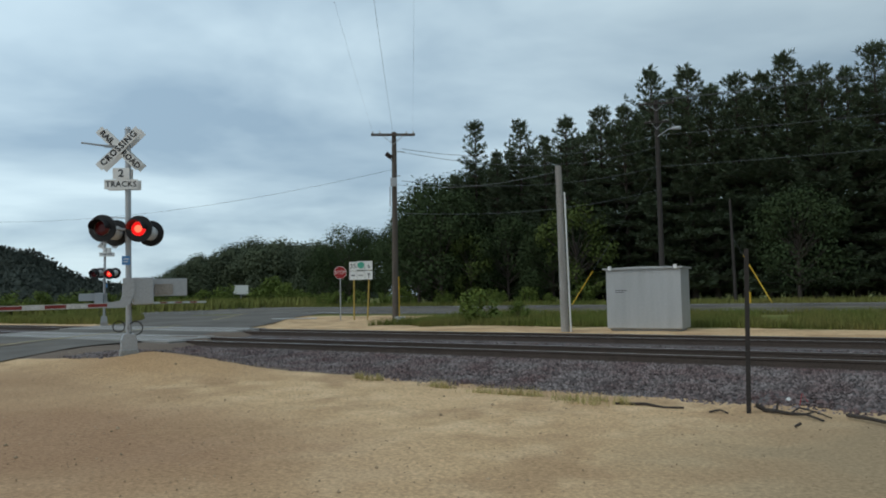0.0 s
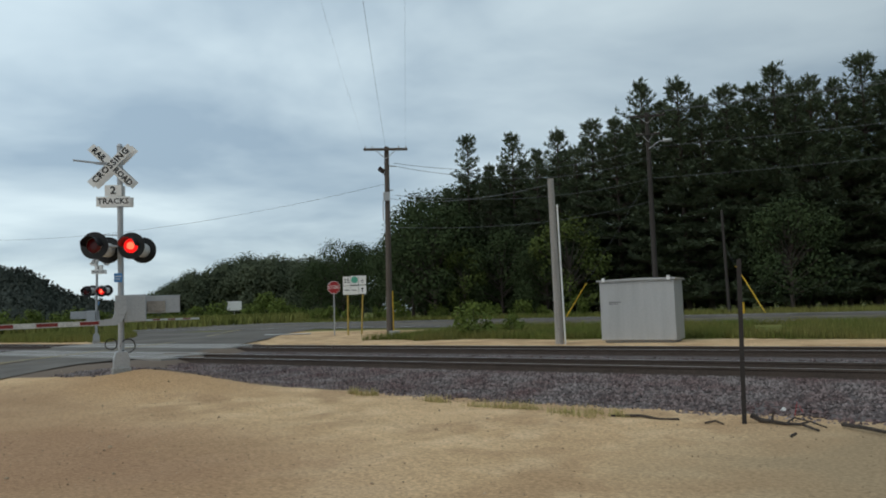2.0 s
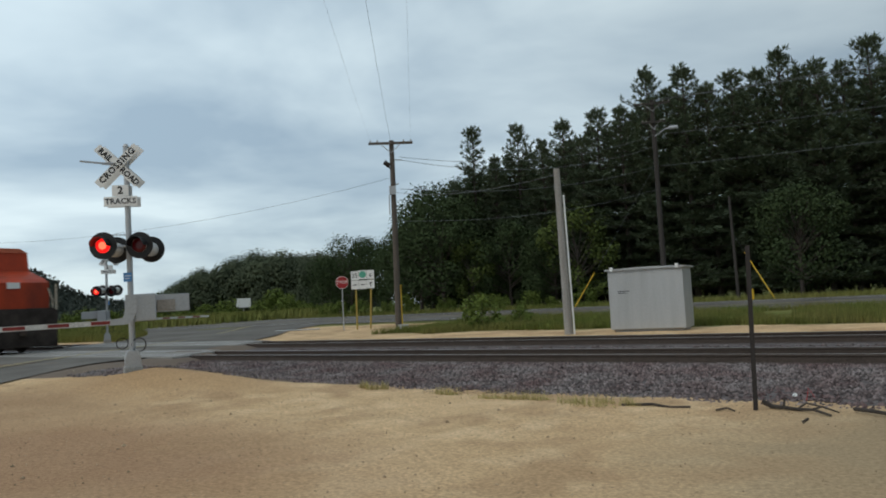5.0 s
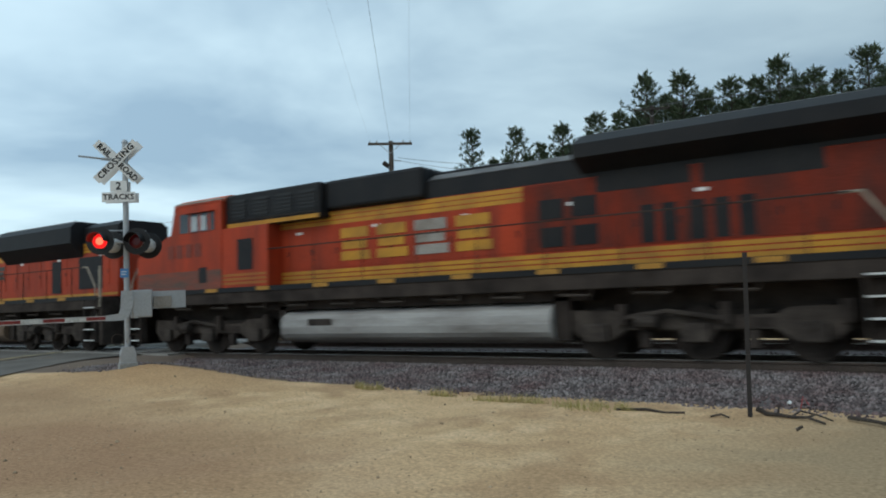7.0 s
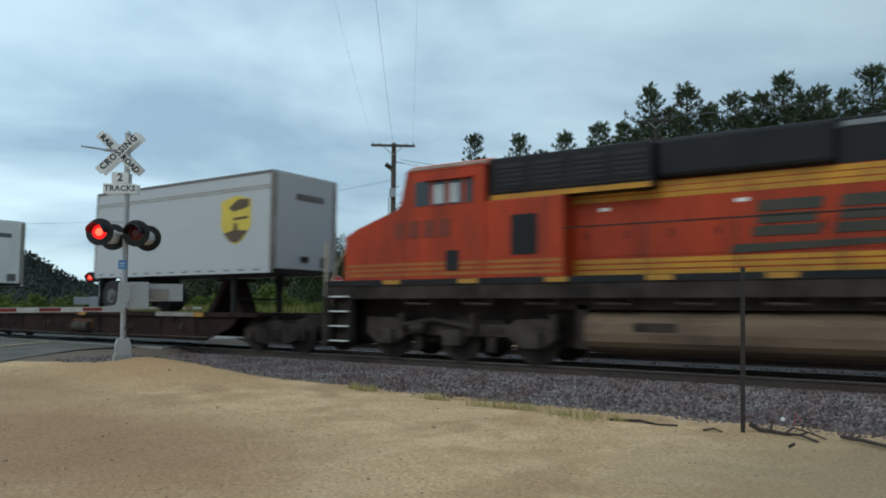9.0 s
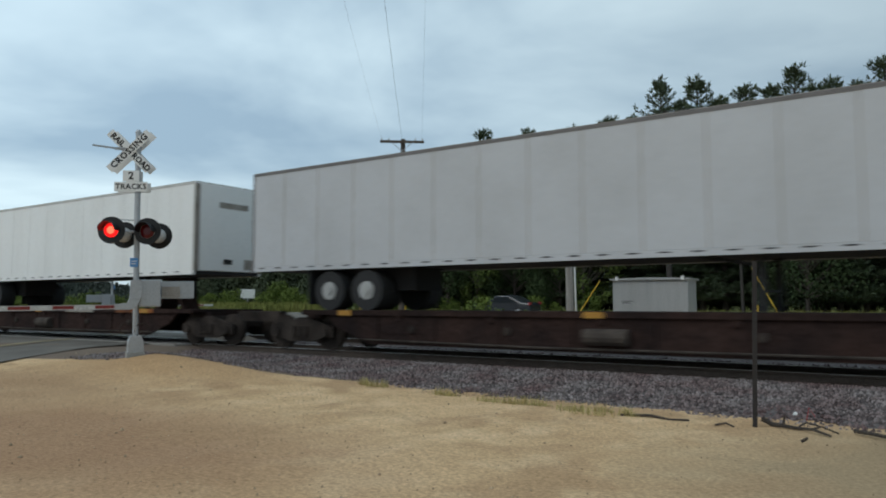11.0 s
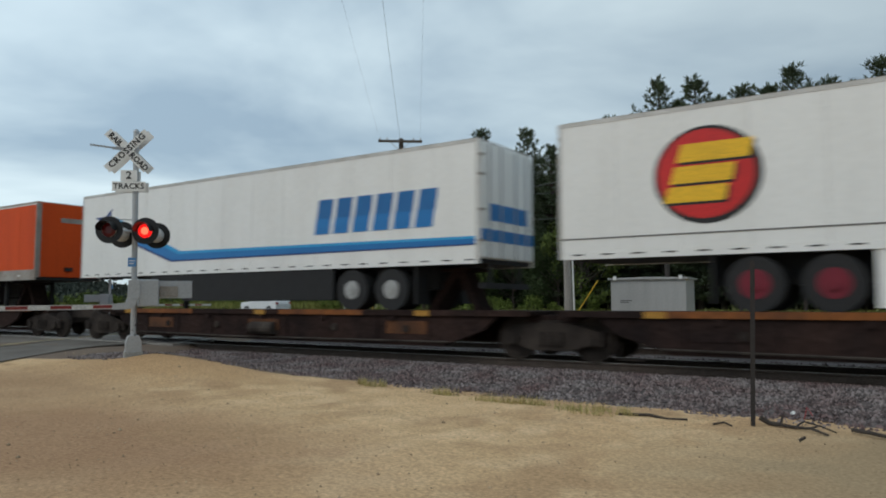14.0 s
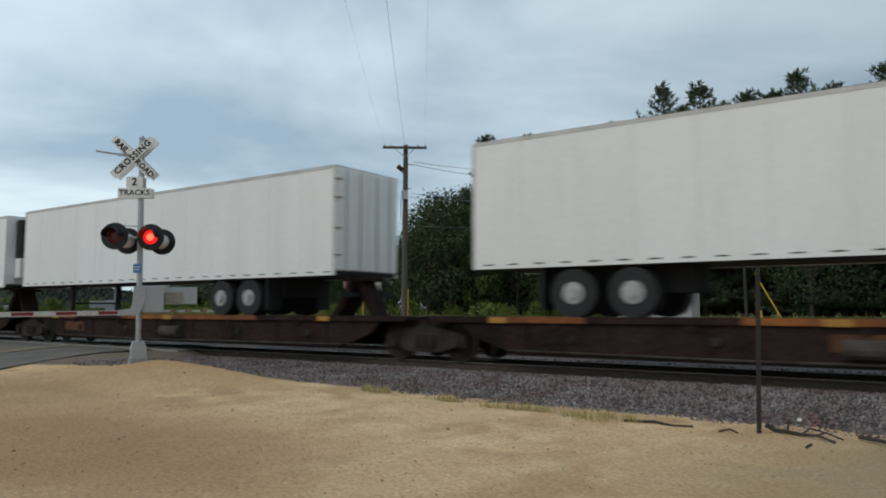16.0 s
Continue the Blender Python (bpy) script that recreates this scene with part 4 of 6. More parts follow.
branch("dead_branch", "dark crooked dead branch lying on the sand", [(-1.86, 9.9, 0.10), (-1.75, 9.9, 0.04), (-1.6, 9.78, 0.05), (-1.45, 9.8, 0.03), (-1.25, 9.68, 0.05), (-1.05, 9.5, 0.02)], 0.033)
branch("dead_branch", "dark crooked dead branch lying on the sand", [(-1.6, 9.78, 0.03), (-1.58, 9.8, 0.16)], 0.015)
branch("dead_branch", "straight dark stick lying on the sand", [(-3.6, 9.6, 0.03), (-3.2, 9.66, 0.05), (-2.95, 9.64, 0.02), (-2.7, 9.68, 0.03)], 0.022)
branch("dead_branch", "dark crooked dead branch lying on the sand", [(-0.84, 9.92, 0.04), (-0.6, 9.7, 0.05), (-0.3, 9.5, 0.03)], 0.026)
branch("dead_branch", "thin dark twig beside the dead branch", [(-1.45, 9.8, 0.03), (-1.36, 9.92, 0.09), (-1.2, 9.95, 0.05)], 0.012)
branch("dead_branch", "thin dark twig beside the dead branch", [(-1.3, 9.7, 0.04), (-1.15, 9.62, 0.1), (-0.98, 9.66, 0.03)], 0.012)
branch("dead_branch", "short dark twig lying on the sand", [(-2.35, 9.55, 0.02), (-2.22, 9.58, 0.05), (-2.12, 9.55, 0.02)], 0.014)
branch("dead_branch", "short dark twig lying on the sand", [(-1.28, 8.95, 0.02), (-1.22, 8.98, 0.06)], 0.018)
flag = thing("marker_flag", "bent red wire marker in the ballast", "marker flag", at=pose(-1.45, 10.6, 0.05))
bm = bmesh.new(); tube(bm, [(0, 0, -0.05), (0.04, 0, 0.14), (0.10, 0.02, 0.02)], 0.006, 5)
part("wire", bm, RED, flag)
cup = thing("paper_cup", "crushed white paper cup on the ballast", "litter", at=pose(-1.62, 10.75, 0.06, 70, 0, 30))
bm = bmesh.new(); cyl(bm, (0, 0, 0), (0, 0, 0.07), 0.018, 10, 0.026)
part("cup", bm, WHITE, cup)
bucket = thing("grey_box", "small grey utility box at the pole's foot", "utility box", at=pose(-21.9, 28.9, 0.26, 0, 0, 30))
quick("box", ALU, bucket, (-0.25, 0.25, -0.2, 0.2, -0.02, 0.3), bev=0.02)

# ---- vegetation ----
rv = random.Random(11)


def tri(vs, fs, c, d, n, ln, wd):
    """One pointed leaf or needle spray at c, along d, flat across n."""
    s_ = d.cross(n)
    if s_.length < 1e-4:
        s_ = Vector((1, 0, 0))
    s_ = s_.normalized() * wd
    k = len(vs)
    m_ = c + d * (ln * 0.5)
    vs.extend((tuple(c), tuple(m_ + s_), tuple(c + d * ln), tuple(m_ - s_)))
    fs.append((k, k + 1, k + 2, k + 3))


def rdir():
    while True:
        v = Vector((rv.uniform(-1, 1), rv.uniform(-1, 1), rv.uniform(-1, 1)))
        if 0.1 < v.length < 1:
            return v.normalized()


def pine(seed, h):
    """Open whorls of level limbs, each a flat fan of side twigs carrying needle plumes."""
    rv.seed(seed)
    t = thing("pine_tree", "tall dark green pine at the edge of the wood", "tree", "pine wood")
    bm = bmesh.new()
    cyl(bm, (0, 0, -0.3), (0, 0, h * 0.97), 0.24, 8, 0.03)
    vs, fs = [], []
    up = Vector((0, 0, 1))

    def plume(c, d, n, spread_, lo, hi):
        for _ in range(n):
            e = (d + rdir() * Vector((1, 1, 0.4)) * spread_ + up * rv.uniform(0.0, 0.35)).normalized()
            tri(vs, fs, c + rdir() * 0.06, e, (up + rdir() * 0.7).normalized(), rv.uniform(lo, hi), rv.uniform(0.026, 0.05))

    z = h * 0.06
    while z < h * 0.97:
        k = z / h
        reach = (0.22 + 5.2 * (1 - k) ** 0.93) * rv.uniform(0.75, 1.12) * (0.75 if k < 0.25 else 1.0)
        nb_ = 7 if k > 0.4 else 6
        a0 = rv.random() * 6.28
        for i in range(nb_):
            a = a0 + i * 6.28 / nb_ + rv.uniform(-0.45, 0.45)
            L = reach * rv.choice((0.55, 0.8, 0.9, 1.0, 1.05, 1.3))
            rise = 0.95 if k > 0.9 else (0.5 if k > 0.78 else (0.2 if k > 0.45 else -0.02))
            d = Vector((math.cos(a), math.sin(a), rise + rv.uniform(-0.08, 0.12))).normalized()
            s_ = d.cross(up).normalized()
            o = Vector((0, 0, z + rv.uniform(-0.1, 0.1)))
            if k < 0.92:
                cyl(bm, o, o + d * L * 0.92, 0.03 + 0.035 * (1 - k), 4, 0.01)
            m_ = max(3, int(L / 0.21))
            for j in range(m_):
                f = 0.22 + 0.78 * (j + 1) / m_
                c = o + d * (L * f) + up * (0.14 * L * f * f - 0.05 * L * f)
                side = (1 if j % 2 else -1) * s_
                w_ = L * 0.36 * (1.12 - f) + 0.12
                e = (d * 0.75 + side).normalized()
                for q in range(max(1, int(w_ / 0.24))):
                    plume(c + e * (q + 0.4) * 0.24 + up * rv.uniform(-0.05, 0.08), e, 7, 0.85, 0.26, 0.52)
            plume(o + d * L + up * 0.09 * L, (d + up * 0.5).normalized(), 9, 0.6, 0.28, 0.5)
        z += rv.uniform(0.7, 1.05) if k < 0.65 else (rv.uniform(0.5, 0.75) if k < 0.85 else rv.uniform(0.32, 0.45))
    for q in range(5):
        plume(Vector((0, 0, h * (0.94 + 0.012 * q))), up, 7, 0.55, 0.3, 0.6)
    part("trunk", bm, BARK, t)
    raw("crown", vs, fs, NEEDLE, t)
    return t


def leafy(seed, h, w_, material, name="broadleaf_tree", label="rounded green broadleaf tree beside the wood", trunk=True, leaf=0.3, dens=1.0, group="broadleaf trees", cat="tree"):
    rv.seed(seed)
    t = thing(name, label, cat, group)
    bm = bmesh.new()
    if trunk:
        cyl(bm, (0, 0, -0.3), (0.1, 0, h * 0.6), 0.05 + h * 0.014, 8, 0.06)
    vs, fs = [], []
    for i in range(int(16 * dens) + 6):
        a, f = rv.random() * 6.28, rv.random()
        z0 = h * (0.16 + 0.74 * f) if trunk else h * (0.05 + 0.75 * f)
        rad = w_ * 0.5 * math.sqrt(max(0.05, 1 - (2 * f - 0.85) ** 2 * 0.75)) * rv.uniform(0.45, 0.95)
        c = Vector((rad * math.cos(a), rad * math.sin(a), z0))
        r = w_ * rv.uniform(0.13, 0.24)
        if trunk:
            cyl(bm, (0.05, 0, z0 * 0.55), c, 0.03 + h * 0.004, 5, 0.02)
        else:
            cyl(bm, (0, 0, -0.1), c, 0.02, 4, 0.01)
        for j in range(int(dens * 110)):
            d = rdir()
            p = c + d * r * rv.uniform(0.55, 1.08) * (1 + 0.25 * noise.noise(d * 2.5 + c))
            p.z = max(p.z, 0.05)
            e_ = (d + rdir() * 0.55 + Vector((0, 0, 0.25))).normalized()
            tri(vs, fs, p, e_.cross(rdir()).normalized(), e_, leaf * rv.uniform(0.7, 1.4), leaf * rv.uniform(0.28, 0.5))
    part("trunk" if trunk else "stems", bm, BARK, t)
    raw("crown", vs, fs, material, t)
    return t


def polar(az, dist):
    return dist * math.sin(radians(az)), dist * math.cos(radians(az))


PH = 17.0
pines = [pine(100 + i, PH) for i in range(6)]
used = set()


def plant(proto, x, y, z, scale, first):
    m = pose(x, y, z, 0, 0, rv.uniform(0, 360))
    if proto in used:
        o = copy_thing(proto, m)
    else:
        used.add(proto)
        o = proto
        o.matrix_basis = m
    o.scale = (scale * rv.uniform(0.92, 1.1), scale * rv.uniform(0.92, 1.1), scale)
    return o


rv.seed(3)
# azimuth from the track's normal, elevation of the top
TOPS = ((-32.6, 9.8), (-30.9, 13.9), (-29.2, 11.6), (-27.3, 13.9), (-25.4, 12.4), (-23.7, 14.0), (-22.3, 12.6), (-21.0, 14.5), (-19.2, 14.6), (-17.1, 17.1), (-15.7, 15.2),
        (-14.4, 17.0), (-12.8, 15.4), (-11.0, 16.0), (-9.3, 15.9), (-7.7, 17.0), (-6.4, 15.3), (-5.4, 15.9), (-3.8, 15.4), (-2.1, 16.7), (-0.3, 15.6), (1.6, 16.8), (3.8, 15.8), (6, 16.5), (9, 16))
for i, (az, el) in enumerate(TOPS):
    yy = 56.0 + 3.0 * rv.random()
    dist = yy / math.cos(radians(az))
    x, y = polar(az, dist)
    plant(pines[i % 6], x, y, 0.66, (dist * math.tan(radians(el)) + 0.65) / PH, False)
for i in range(40):
    az = -32 + 43 * (i + rv.random()) / 40
    yy = rv.uniform(60, 70)
    dist = yy / math.cos(radians(az))
    x, y = polar(az, dist)
    el = np.interp(az, [-33, -30, -22, -17, 10], [8.5, 11.2, 12.6, 14.7, 14.7]) + rv.uniform(-0.8, 0.5)
    plant(pines[i % 6], x, y, 0.66, (dist * math.tan(radians(el)) + 0.65) / PH, False)

broad = [leafy(200 + i, 10.0, 8.0, LEAF, leaf=0.22, dens=1.9) for i in range(3)]
BR = ((-33.8, 63, 9.6), (-35.6, 66, 8.2), (-34.6, 72, 9.8), (-36.9, 78, 6.6), (-38.2, 95, 5.6), (-39.6, 98, 5.7), (-41.1, 92, 6.2), (-42.8, 110, 4.6),
      (-32.0, 55, 8.0), (-28.5, 54, 7.0), (-25.0, 53.5, 6.4), (-7.4, 52.3, 7.9),
      (-32.4, 60, 10.2), (-31.0, 61, 10.8), (-29.4, 62, 10.6), (-27.6, 63, 10.8), (-25.6, 63, 11.2), (-23.6, 64, 11.4))
for i, (az, dy, el) in enumerate(BR):
    x, y = polar(az, dy / math.cos(radians(az)) if az > -33 else dy)
    d = math.hypot(x, y)
    plant(broad[i % 3], x, y, 0.66, (d * math.tan(radians(el)) + 0.65) / 10.4, False)
rv.seed(14)
for i in range(20):
    az = -36 + 13 * (i + rv.random()) / 20
    yy = rv.uniform(53.5, 62)
    x, y = polar(az, yy / math.cos(radians(az)))
    plant(broad[i % 3], x, y, 0.5, rv.uniform(0.38, 0.62), False)
for i in range(30):
    az = -35 + 45 * (i + rv.random()) / 30
    yy = rv.uniform(72, 80)
    x, y = polar(az, yy / math.cos(radians(az)))
    plant(broad[i % 3], x, y, 0.3, rv.uniform(0.8, 1.1), False)
for i in range(30):
    az = -24 + 36 * (i + rv.random()) / 30
    yy = rv.uniform(62, 70)
    x, y = polar(az, yy / math.cos(radians(az)))
    plant(broad[i % 3], x, y, 0.4, rv.uniform(0.25, 0.42), False)
bright = leafy(231, 10.0, 7.0, LEAFM, leaf=0.3, label="brighter green broadleaf tree before the pines")
for az, yy, el in ((-23.2, 51.5, 7.8), (-31.5, 52, 5.5)):
    x, y = polar(az, yy / math.cos(radians(az)))
    plant(bright, x, y, 0.66, (math.hypot(x, y) * math.tan(radians(el)) + 0.65) / 10.4, False)
# farther trees along the highway, distance haze put into their leaf colour
far = [leafy(240 + i, 11.0, 11.0, FARLEAF, leaf=0.4, dens=2.2, label="distant broadleaf tree with haze painted into its green", group="distant trees") for i in range(2)]
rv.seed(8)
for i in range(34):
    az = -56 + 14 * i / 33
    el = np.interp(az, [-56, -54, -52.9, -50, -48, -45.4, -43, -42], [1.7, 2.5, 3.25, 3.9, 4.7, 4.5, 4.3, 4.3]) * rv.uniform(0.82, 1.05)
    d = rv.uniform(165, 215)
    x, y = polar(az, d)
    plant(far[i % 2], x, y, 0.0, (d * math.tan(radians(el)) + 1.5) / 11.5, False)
# shrubs
shrubs = [leafy(260 + i, 2.0, 2.4, LEAFB, "shrub", "low bright green shrub in rough grass", False, 0.16, 0.7, "shrubs", "shrub") for i in range(3)]
rv.seed(21)
plant(shrubs[0], -16.9, 28.2, 0.25, 0.85, True)
plant(shrubs[1], -15.5, 29.6, 0.3, 0.5, True)
plant(shrubs[2], -76.2, 72.6, 0.4, 1.75, True)
plant(shrubs[2], -74.0, 73.5, 0.4, 1.3, False)
for az, d, sc in ((-46.8, 100, 2.2), (-45.9, 96, 1.7), (-47.8, 104, 1.5), (-44.3, 88, 1.0), (-43.5, 84, 0.9), (-50.5, 120, 1.8), (-52, 120, 1.5), (-53.5, 115, 1.3), (-57, 90, 1.3), (-58.5, 85, 1.1), (-60, 80, 1.2), (-61.5, 78, 1.0), (-63, 76, 1.2), (-64.6, 74, 1.1), (-66, 72, 1.2), (-56, 100, 1.5), (-54.8, 105, 1.4)):
    x, y = polar(az, d)
    plant(shrubs[int(d) % 3], x, y, 0.4, sc, True)
for i in range(15):
    plant(shrubs[i % 3], -48 + 2.2 * i + rv.uniform(-1, 1), rv.uniform(49.5, 51.5), 0.66, rv.uniform(0.5, 1.0), True)


def meadow(name, label, n, region, hmin, hmax, material, zf, wd=0.012):
    vs, fs = [], []
    for _ in range(n):
        x, y = region()
        z = zf(x, y)
        a, ln = rv.random() * 6.28, rv.uniform(hmin, hmax)
        lean = rv.uniform(0.05, 0.5) * ln
        k = len(vs)
        dx, dy = math.cos(a), math.sin(a)
        vs.extend(((x - dy * wd, y + dx * wd, z - 0.02), (x + dy * wd, y - dx * wd, z - 0.02), (x + dx * lean, y + dy * lean, z + ln)))
        fs.append((k, k + 1, k + 2))
    return tagged(raw(name, vs, fs, material), label, "grass", kind="stuff")


rv.seed(31)


def verge():
    while True:
        x, y = rv.uniform(-34, 3), 25.4 + 11.2 * rv.random() ** 1.3
        if abs(x - road_x(y)) > 8.5 + 3 * smooth(26, 41, y) and noise.noise((x * 0.3, y * 0.5, 2)) > -0.35 + (0.5 if y < 26.5 else 0):
            if x < -21.5 + noise.noise((x, y, 5)) * 1.5 and y < 37:
                continue
            return x, y


meadow("verge_grass", "rough green and yellow roadside grass", 70000, verge, 0.1, 0.42, BLADE, ground_z, 0.014)


def left_verge():
    while True:
        x, y = rv.uniform(-62, -36), rv.uniform(23.5, 44)
        if x < road_x(y) - 6.5 - 9 * smooth(26, 41, y):
            return x, y


meadow("left_verge_grass", "rough green grass beside the side road", 26000, left_verge, 0.2, 0.5, FIELD, ground_z, 0.02)


def far_verge():
    return rv.uniform(-60, 6), rv.uniform(48.3, 53)


meadow("wood_edge_grass", "tall grass along the wood's edge", 22000, far_verge, 0.15, 0.5, FIELD, lambda x, y: 0.68, 0.025)


def field():
    d, az = rv.uniform(70, 170), rv.uniform(-67, -42)
    return polar(az, d)


meadow("field_grass", "open green field in the distance", 26000, field, 0.5, 1.2, FIELD, lambda x, y: ground_z(x, y), 0.10)
TUFTS = [(-8.61, 10.37, 0.12), (-8.92, 10.46, 0.06), (-8.46, 10.5, 0.06), (-7.08, 10.32, 0.1), (-6.84, 10.24, 0.1), (-5.94, 9.94, 0.14), (-5.62, 9.91, 0.16), (-5.28, 9.89, 0.16), (-4.96, 9.86, 0.12), (-4.3, 9.61, 0.12), (-4.01, 9.43, 0.16), (-3.87, 9.75, 0.12), (-3.51, 9.6, 0.07)]


def tuft():
    x, y, r = rv.choice(TUFTS)
    return x + rv.gauss(0, r), y + rv.gauss(0, r * 0.35)


meadow("dry_weeds", "sparse dry yellow weeds at the ballast's edge", 1300, tuft, 0.04, 0.17, DRY, lambda x, y: ground_z(x, y), 0.006)

# wooded hill far to the left
hv, hf = [], []
hx = list(np.linspace(-75, -38, 100))
for i, az in enumerate(hx):
    el = float(np.interp(az, [-75, -65.3, -63, -61.9, -60.1, -58, -54, -38], [5.3, 4.4, 3.95, 3.1, 2.2, 1.7, 1.6, 1.7]))
    x, y = polar(az, 620)
    x2, y2 = polar(az, 470)
    hv.extend(((x2, y2, -6), (x, y, 620 * math.tan(radians(el)) - 6)))
for i in range(len(hx) - 1):
    hf.append((2 * i, 2 * i + 2, 2 * i + 3, 2 * i + 1))
HILLM = mat("hill_woods", (0.07, 0.08, 0.065), 0.9, scale=0.03, mix=0.6, bscale=0.3, spec=0.05)
hill = tagged(raw("wooded_hill", hv, hf, HILLM), "dark wooded hill far beyond the field", "hill", kind="structure")
vs, fs = [], []
rv.seed(77)
for _ in range(22000):
    i = rv.randrange(len(hx) - 1)
    f, g_ = rv.random(), 1 - rv.random() ** 1.6
    a, b = Vector(hv[2 * i]).lerp(Vector(hv[2 * i + 2]), f), Vector(hv[2 * i + 1]).lerp(Vector(hv[2 * i + 3]), f)
    p = a.lerp(b, g_)
    tri(vs, fs, p + rdir() * 3, (rdir() + Vector((0, 0, 0.8))).normalized(), rdir(), rv.uniform(1.6, 3.6), rv.uniform(0.7, 1.4))
# the grey in this leaf colour stands in for haze over the hill
HILLLEAF = mat("haze_greyed_hill_leaves", (0.058, 0.067, 0.055), 0.95, dark=(0.043, 0.051, 0.044), scale=0.02, mix=0.7, island=0.12, spec=0.05)
tagged(raw("hill_woods", vs, fs, HILLLEAF), "dense dark woods covering the hill", "woods", kind="stuff")

# ---- the train: local x runs along the car, -y is the side towards the sand lot, z = 0 on the rail ----
MOVING = []


def wheel(parent, x, y, r=0.53):
    bm = bmesh.new()
    cyl(bm, (x, y, r), (x, y + 0.14, r), r, 20)
    cyl(bm, (x, y - 0.03, r), (x, y + 0.0, r), r * 0.8, 20)
    cyl(bm, (x, y - 0.1, r), (x, y, r), 0.16, 10)
    part("wheel", bm, GRIME, parent, "steel wheel")


def loco_truck(parent, xc):
    bm = bmesh.new()
    for sy in (-1.12, 1.0):
        prism(bm, [(xc - 2.55, 0.62), (xc - 2.5, 1.0), (xc - 1.6, 0.98), (xc - 1.4, 0.86), (xc + 1.4, 0.86), (xc + 1.6, 0.98), (xc + 2.5, 1.0), (xc + 2.55, 0.62), (xc + 2.25, 0.40),
                   (xc + 1.65, 0.40), (xc + 1.35, 0.60), (xc + 0.35, 0.60), (xc + 0.25, 0.42), (xc - 0.25, 0.42), (xc - 0.35, 0.60), (xc - 1.35, 0.60), (xc - 1.65, 0.40), (xc - 2.25, 0.40)], sy, sy + 0.12, "y")
    box(bm, xc - 1.2, xc + 1.2, -0.9, 0.9, 0.55, 0.95)
    tr = part("truck", bm, TRUCKM, parent, "dusty three-axle truck side frame")
    for dx in (-1.95, 0.0, 1.95):
        for sy in (-0.86, 0.72):
            wheel(tr, xc + dx, sy)
        quick("axle_box", TRUCKM, tr, (xc + dx - 0.24, xc + dx + 0.24, -1.24, -1.1, 0.36, 0.72), bev=0.03)
        bm = bmesh.new(); cyl(bm, (xc + dx + 0.55, -1.2, 0.7), (xc + dx + 0.55, -1.2, 1.1), 0.1, 8)
        part("spring", bm, GRIME, tr)
    for dx in (-0.98, 0.98):
        # flat dark plates give the side frame the shade of recesses
        quick("frame_recess", GRIME, tr, (xc + dx - 0.34, xc + dx + 0.34, -1.128, -1.112, 0.63, 0.80))
        quick("brake_shoe", GRIME, tr, (xc + dx - 0.1, xc + dx + 0.1, -1.16, -1.0, 0.25, 0.58), bev=0.02)
    bm = bmesh.new(); tube(bm, [(xc - 1.4, -1.22, 0.82), (xc - 0.5, -1.25, 0.95), (xc + 0.6, -1.22, 0.78)], 0.05, 6); cyl(bm, (xc - 1.1, -1.28, 0.75), (xc - 0.7, -1.28, 0.75), 0.12, 8)
    part("brake_cylinder", bm, TRUCKM, tr)
    return tr


def bands(name, material, parent, x0, x1, y, z0, n=3, h=0.085, gap=0.03):
    quick(name, material, parent, *[(x0, x1, y - 0.006, y + 0.002, z0 + i * (h + gap), z0 + i * (h + gap) + h) for i in range(n)])


def side_steps(parent, x0, x1):
    for sy in (-1.52, 1.30):
        each("step_well", GRIME, parent, (x0 - 0.04, x0, sy, sy + 0.22, 0.35, 1.8), (x1, x1 + 0.04, sy, sy + 0.22, 0.35, 1.8), (x0, x1, sy + 0.2, sy + 0.22, 0.35, 1.8))
    for z in (0.38, 0.74, 1.10, 1.46):
        st = quick("step", GRIME, parent, (x0, x1, -1.53, -1.30, z, z + 0.04))
        quick("step_edge", STEP, st, (x0, x1, -1.55, -1.53, z + 0.005, z + 0.04), label="white step edge")


def rail_line(name, pts, parent, r=0.02, material=RAILGREY):
    bm = bmesh.new()
    tube(bm, pts, r, 5)
    return part(name, bm, material, parent)


